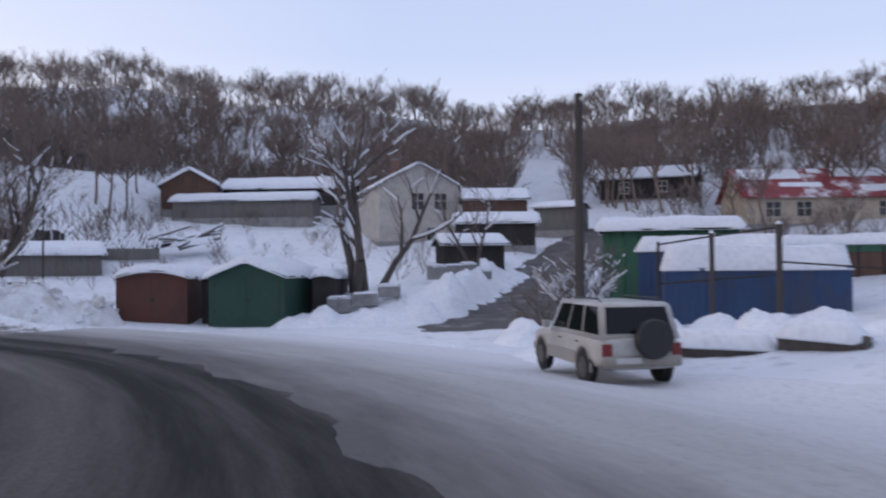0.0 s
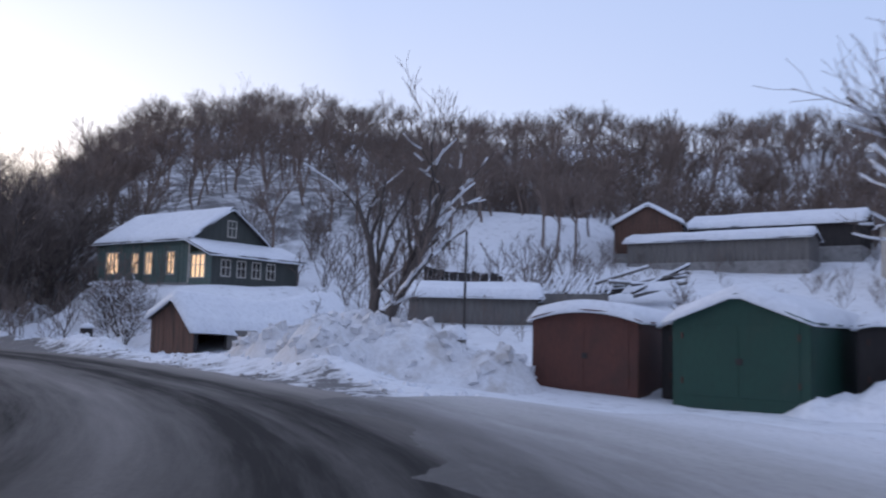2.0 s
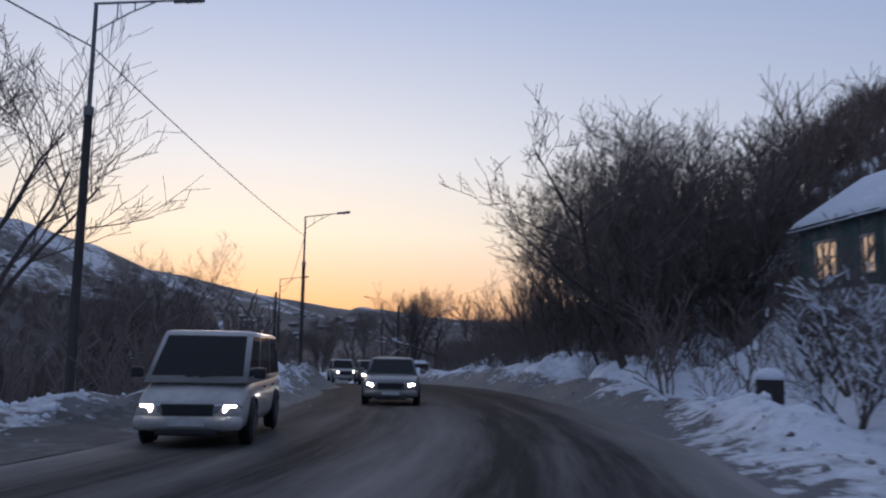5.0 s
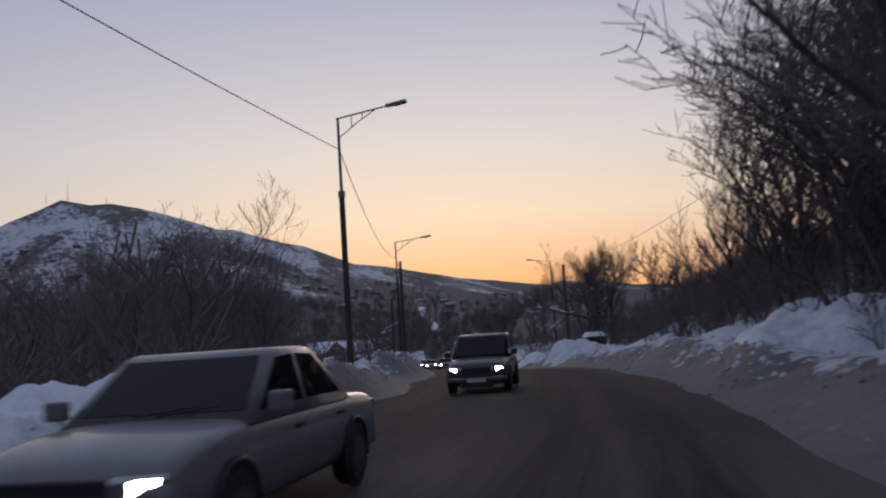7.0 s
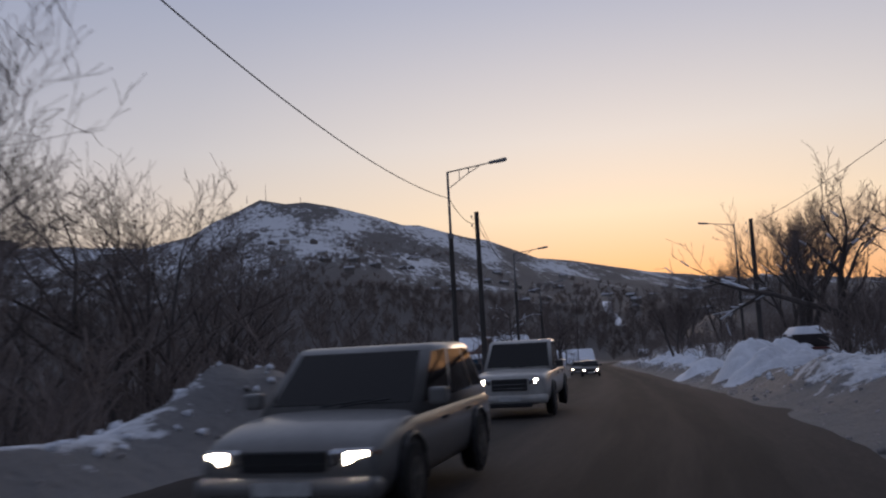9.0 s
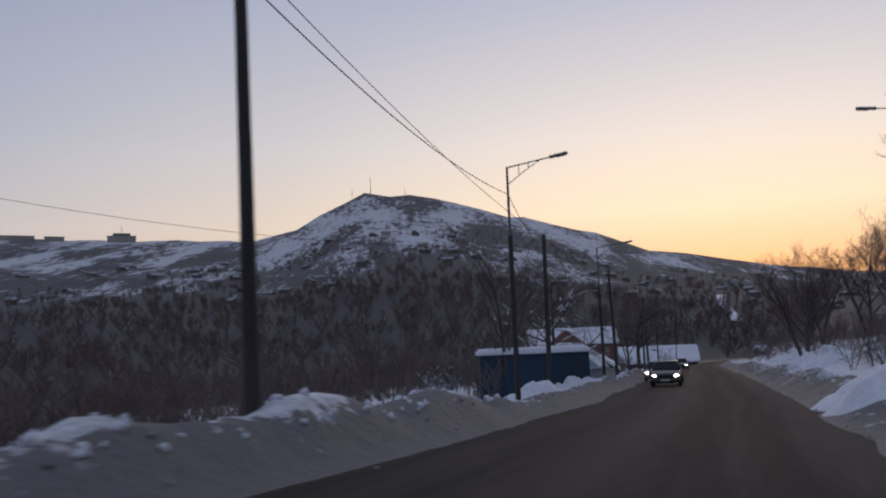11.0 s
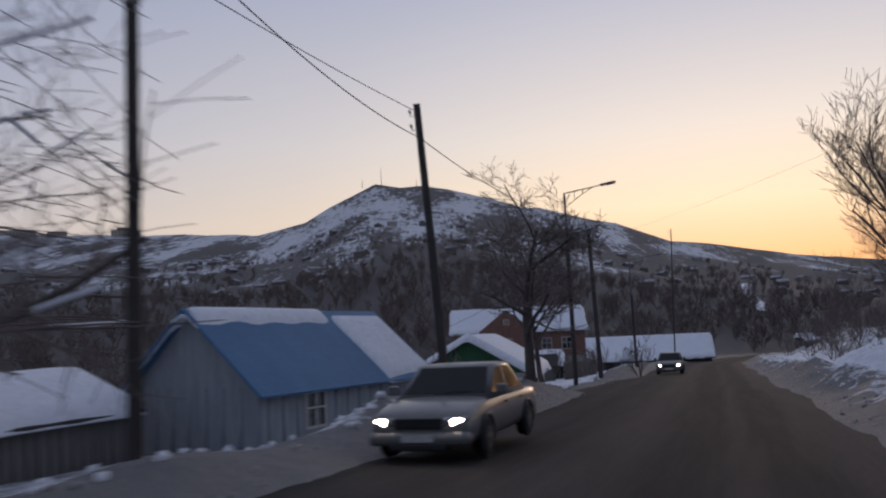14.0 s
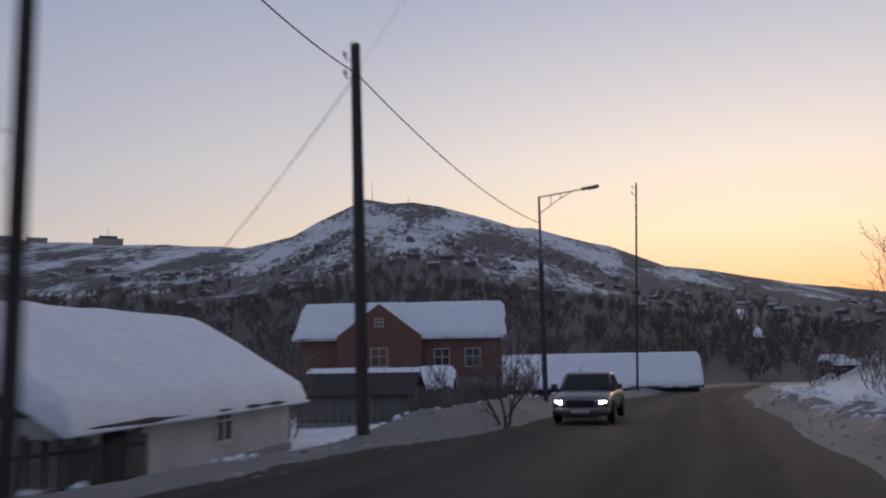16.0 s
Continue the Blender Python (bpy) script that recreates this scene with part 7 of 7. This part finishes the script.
def far_house(x, y, z, turn, L, W, h, rise, wall_mat):
    t = thing("far_house", pose(x, y, z, 0, 0, turn), "small house with a snowy roof on the far slope", "house", "houses on the far slope")
    part("wall", boxed((-L, -W, -3), (L, W, h)), wall_mat, t)
    for s in (-1, 1):
        bm = bmesh.new()
        a = [bm.verts.new(p) for p in ((-L - 0.5, s * (W + 0.6), h - 0.3), (L + 0.5, s * (W + 0.6), h - 0.3), (L + 0.5, 0, h + rise), (-L - 0.5, 0, h + rise))]
        b = [bm.verts.new(v.co - Vector((0, 0, 0.4))) for v in a]
        bm.faces.new(a)
        bm.faces.new(b[::-1])
        for k in range(4):
            bm.faces.new((a[k], b[k], b[(k + 1) % 4], a[(k + 1) % 4]))
        bmesh.ops.recalc_face_normals(bm, faces=bm.faces)
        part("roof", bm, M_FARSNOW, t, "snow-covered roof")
    for k in (-0.5, 0.5):
        part("window", boxed((L * k - 0.7, -W - 0.05, h * 0.35), (L * k + 0.7, -W + 0.01, h * 0.75)), M_GLASS, t)


rngt = np.random.default_rng(5)
for k in range(95):
    a, r = radians(rngt.uniform(97, 160)), 640 + 520 * rngt.random()**1.1
    x, y = FAR[0] - math.sin(a) * r, FAR[1] + math.cos(a) * r
    far_house(x, y, gz(x, y), rngt.uniform(0, 360), rngt.uniform(3.5, 6.5), rngt.uniform(3, 4.2), rngt.uniform(2.4, 3.6), rngt.uniform(1.4, 2.2), M_FARWALL if rngt.random() < 0.65 else M_FARWALL_PALE)
thicket = variants(6, 150, 6.5, 0.12, 8, 4, 2, 0.075, trunks=2, low=0.12, up=0.35, spread_=0.85, lean=0.12, coarse=True)
woods("far_trees", "dark bare woods filling the valley floor", scatter(1500, lambda x, y: (np.hypot(x - FAR[0], y - FAR[1]) > 170) & (np.hypot(x - FAR[0], y - FAR[1]) < 640) & (beside(x, y)[0] < -60), (-760, -520), (-150, 0), 0.8, 1.5), thicket, M_TWIG, 8)
woods("slope_trees", "small dark trees among the far houses", scatter(900, lambda x, y: (np.hypot(x - FAR[0], y - FAR[1]) > 600) & (np.hypot(x - FAR[0], y - FAR[1]) < 1150) & (y < -0.05 * x - 40) & (rough_noise(x, y, 70) > -0.02), (-1250, -850), (-150, -20), 0.6, 1.1), thicket[:3], M_TWIG, 9)


def apartment(az, r, w, h, label):
    x, y = FAR[0] - math.sin(radians(az)) * r, FAR[1] + math.cos(radians(az)) * r
    z = gz(x, y)
    t = thing("apartment_building", pose(x, y, z - 4, 0, 0, az), label, "building", "far apartment blocks")
    part("wall", boxed((-w / 2, -7, 0), (w / 2, 7, h + 4), 0.1), M_FARWALL_PALE, t)
    r_ = part("roof", boxed((-w / 2 - 0.5, -7.5, h + 4), (w / 2 + 0.5, 7.5, h + 4.7), 0.1), M_CONCRETE, t)
    for row in range(int(h // 3)):
        for k in range(int(w // 5)):
            u = -w / 2 + 2.5 + 5 * k
            part("window", boxed((u - 0.8, -7.06, 5.2 + 3 * row), (u + 0.8, -6.99, 6.8 + 3 * row), 0.02), M_GLASS, t)
    return t


a1 = apartment(147.2, 1500, 46, 9, "flat-roofed block on the skyline with a mast")
part("mast", tubed([(0, 0, 13.5), (0, 0, 32)], [0.5, 0.2], 5), M_STEEL, a1)
part("upper_storey", boxed((-14, -6, 13.7), (14, 6, 18), 0.1), M_FARWALL, a1)
apartment(153.5, 1500, 60, 8, "long flat-roofed block on the skyline")
apartment(151.2, 1500, 30, 6, "low block on the skyline")
for az, h in ((130.6, 34), (131.9, 16), (128.2, 14)):
    x, y = FAR[0] - math.sin(radians(az)) * 1545, FAR[1] + math.cos(radians(az)) * 1545
    t = thing("radio_mast", pose(x, y, gz(x, y) - 2), "thin radio mast on the hilltop", "mast", "hilltop masts")
    part("mast", tubed([(0, 0, 0), (0, 0, h)], [0.7, 0.25], 5), M_STEEL, t)


def bank_clods(name, label, count, seed, mat, right, left, size):
    """Broken lumps of ploughed snow along both edges of the road; right and left are ranges of distance from the camera's line."""
    rng = np.random.default_rng(seed)
    s = rng.uniform(52, way_s[-1] - 190, count)
    k = np.clip(np.searchsorted(way_s, s) - 1, 0, len(seg_dir) - 1)
    base = way[k, :2] + seg_dir[k] * (s - way_s[k])[:, None]
    nrm = np.stack([seg_dir[k][:, 1], -seg_dir[k][:, 0]], 1)
    off = np.where(rng.random(count) < 0.5, rng.uniform(*right, count), -rng.uniform(*left, count))
    xy = base + nrm * off[:, None]
    clear = (xy[:, 0] < -14) | (off < 0)
    xy, off = xy[clear], off[clear]
    wide = (off < 0) & (xy[:, 0] > -46)
    xy[wide] -= nrm[clear][wide] * 2.2
    z = ground_z(xy[:, 0], xy[:, 1])
    cube = np.array([(a, b, c) for a in (-1, 1) for b in (-1, 1) for c in (-1, 1)], float)
    sides = np.array([(0, 1, 3, 2), (4, 6, 7, 5), (0, 4, 5, 1), (2, 3, 7, 6), (0, 2, 6, 4), (1, 5, 7, 3)])
    vs, fs = [], []
    for i in range(len(xy)):
        r = rng.uniform(*size) * rng.uniform(0.6, 1.15, 3)
        rot = np.linalg.qr(rng.normal(size=(3, 3)))[0]
        vs.append((cube * rng.uniform(0.65, 1.15, cube.shape) * r) @ rot + (*xy[i], z[i] - 0.15 * r[2]))
        fs.append(sides + 8 * i)
    return tagged(new(name, mesh_from(name, np.concatenate(vs), np.concatenate(fs), mat)), label, "snow", kind="stuff")


M_CLOD = material("gritty_ice", (0.42, 0.40, 0.39), (0.28, 0.26, 0.25), 0.8, 2.0, bumps=0.5, dist=0.03, c3=(0.10, 0.09, 0.085))
bank_clods("snow_clods", "broken lumps of ploughed snow along the banks", 3400, 3, M_SNOW, (3.3, 5.4), (7.0, 9.2), (0.02, 0.10))
bank_clods("dirty_clods", "grey icy lumps at the edge of the road", 1500, 4, M_CLOD, (2.1, 3.4), (5.4, 7.4), (0.015, 0.06))

# snow-filled cutting on the far slope
cut_line = [np.array([FAR[0] - 534 * u, FAR[1] - 158 * u + 6 * math.sin(9 * u), 0]) for u in np.linspace(0.93, 1.3, 40)]
tagged(new("snowy_track", draped("snowy_track", cut_line, np.linspace(-3.5, 3.5, 4), M_SNOW, lambda xy, uv: ground_z(xy[:, 0], xy[:, 1]) + 1.6)), "snow-filled cutting running up the far slope", "track", kind="structure")
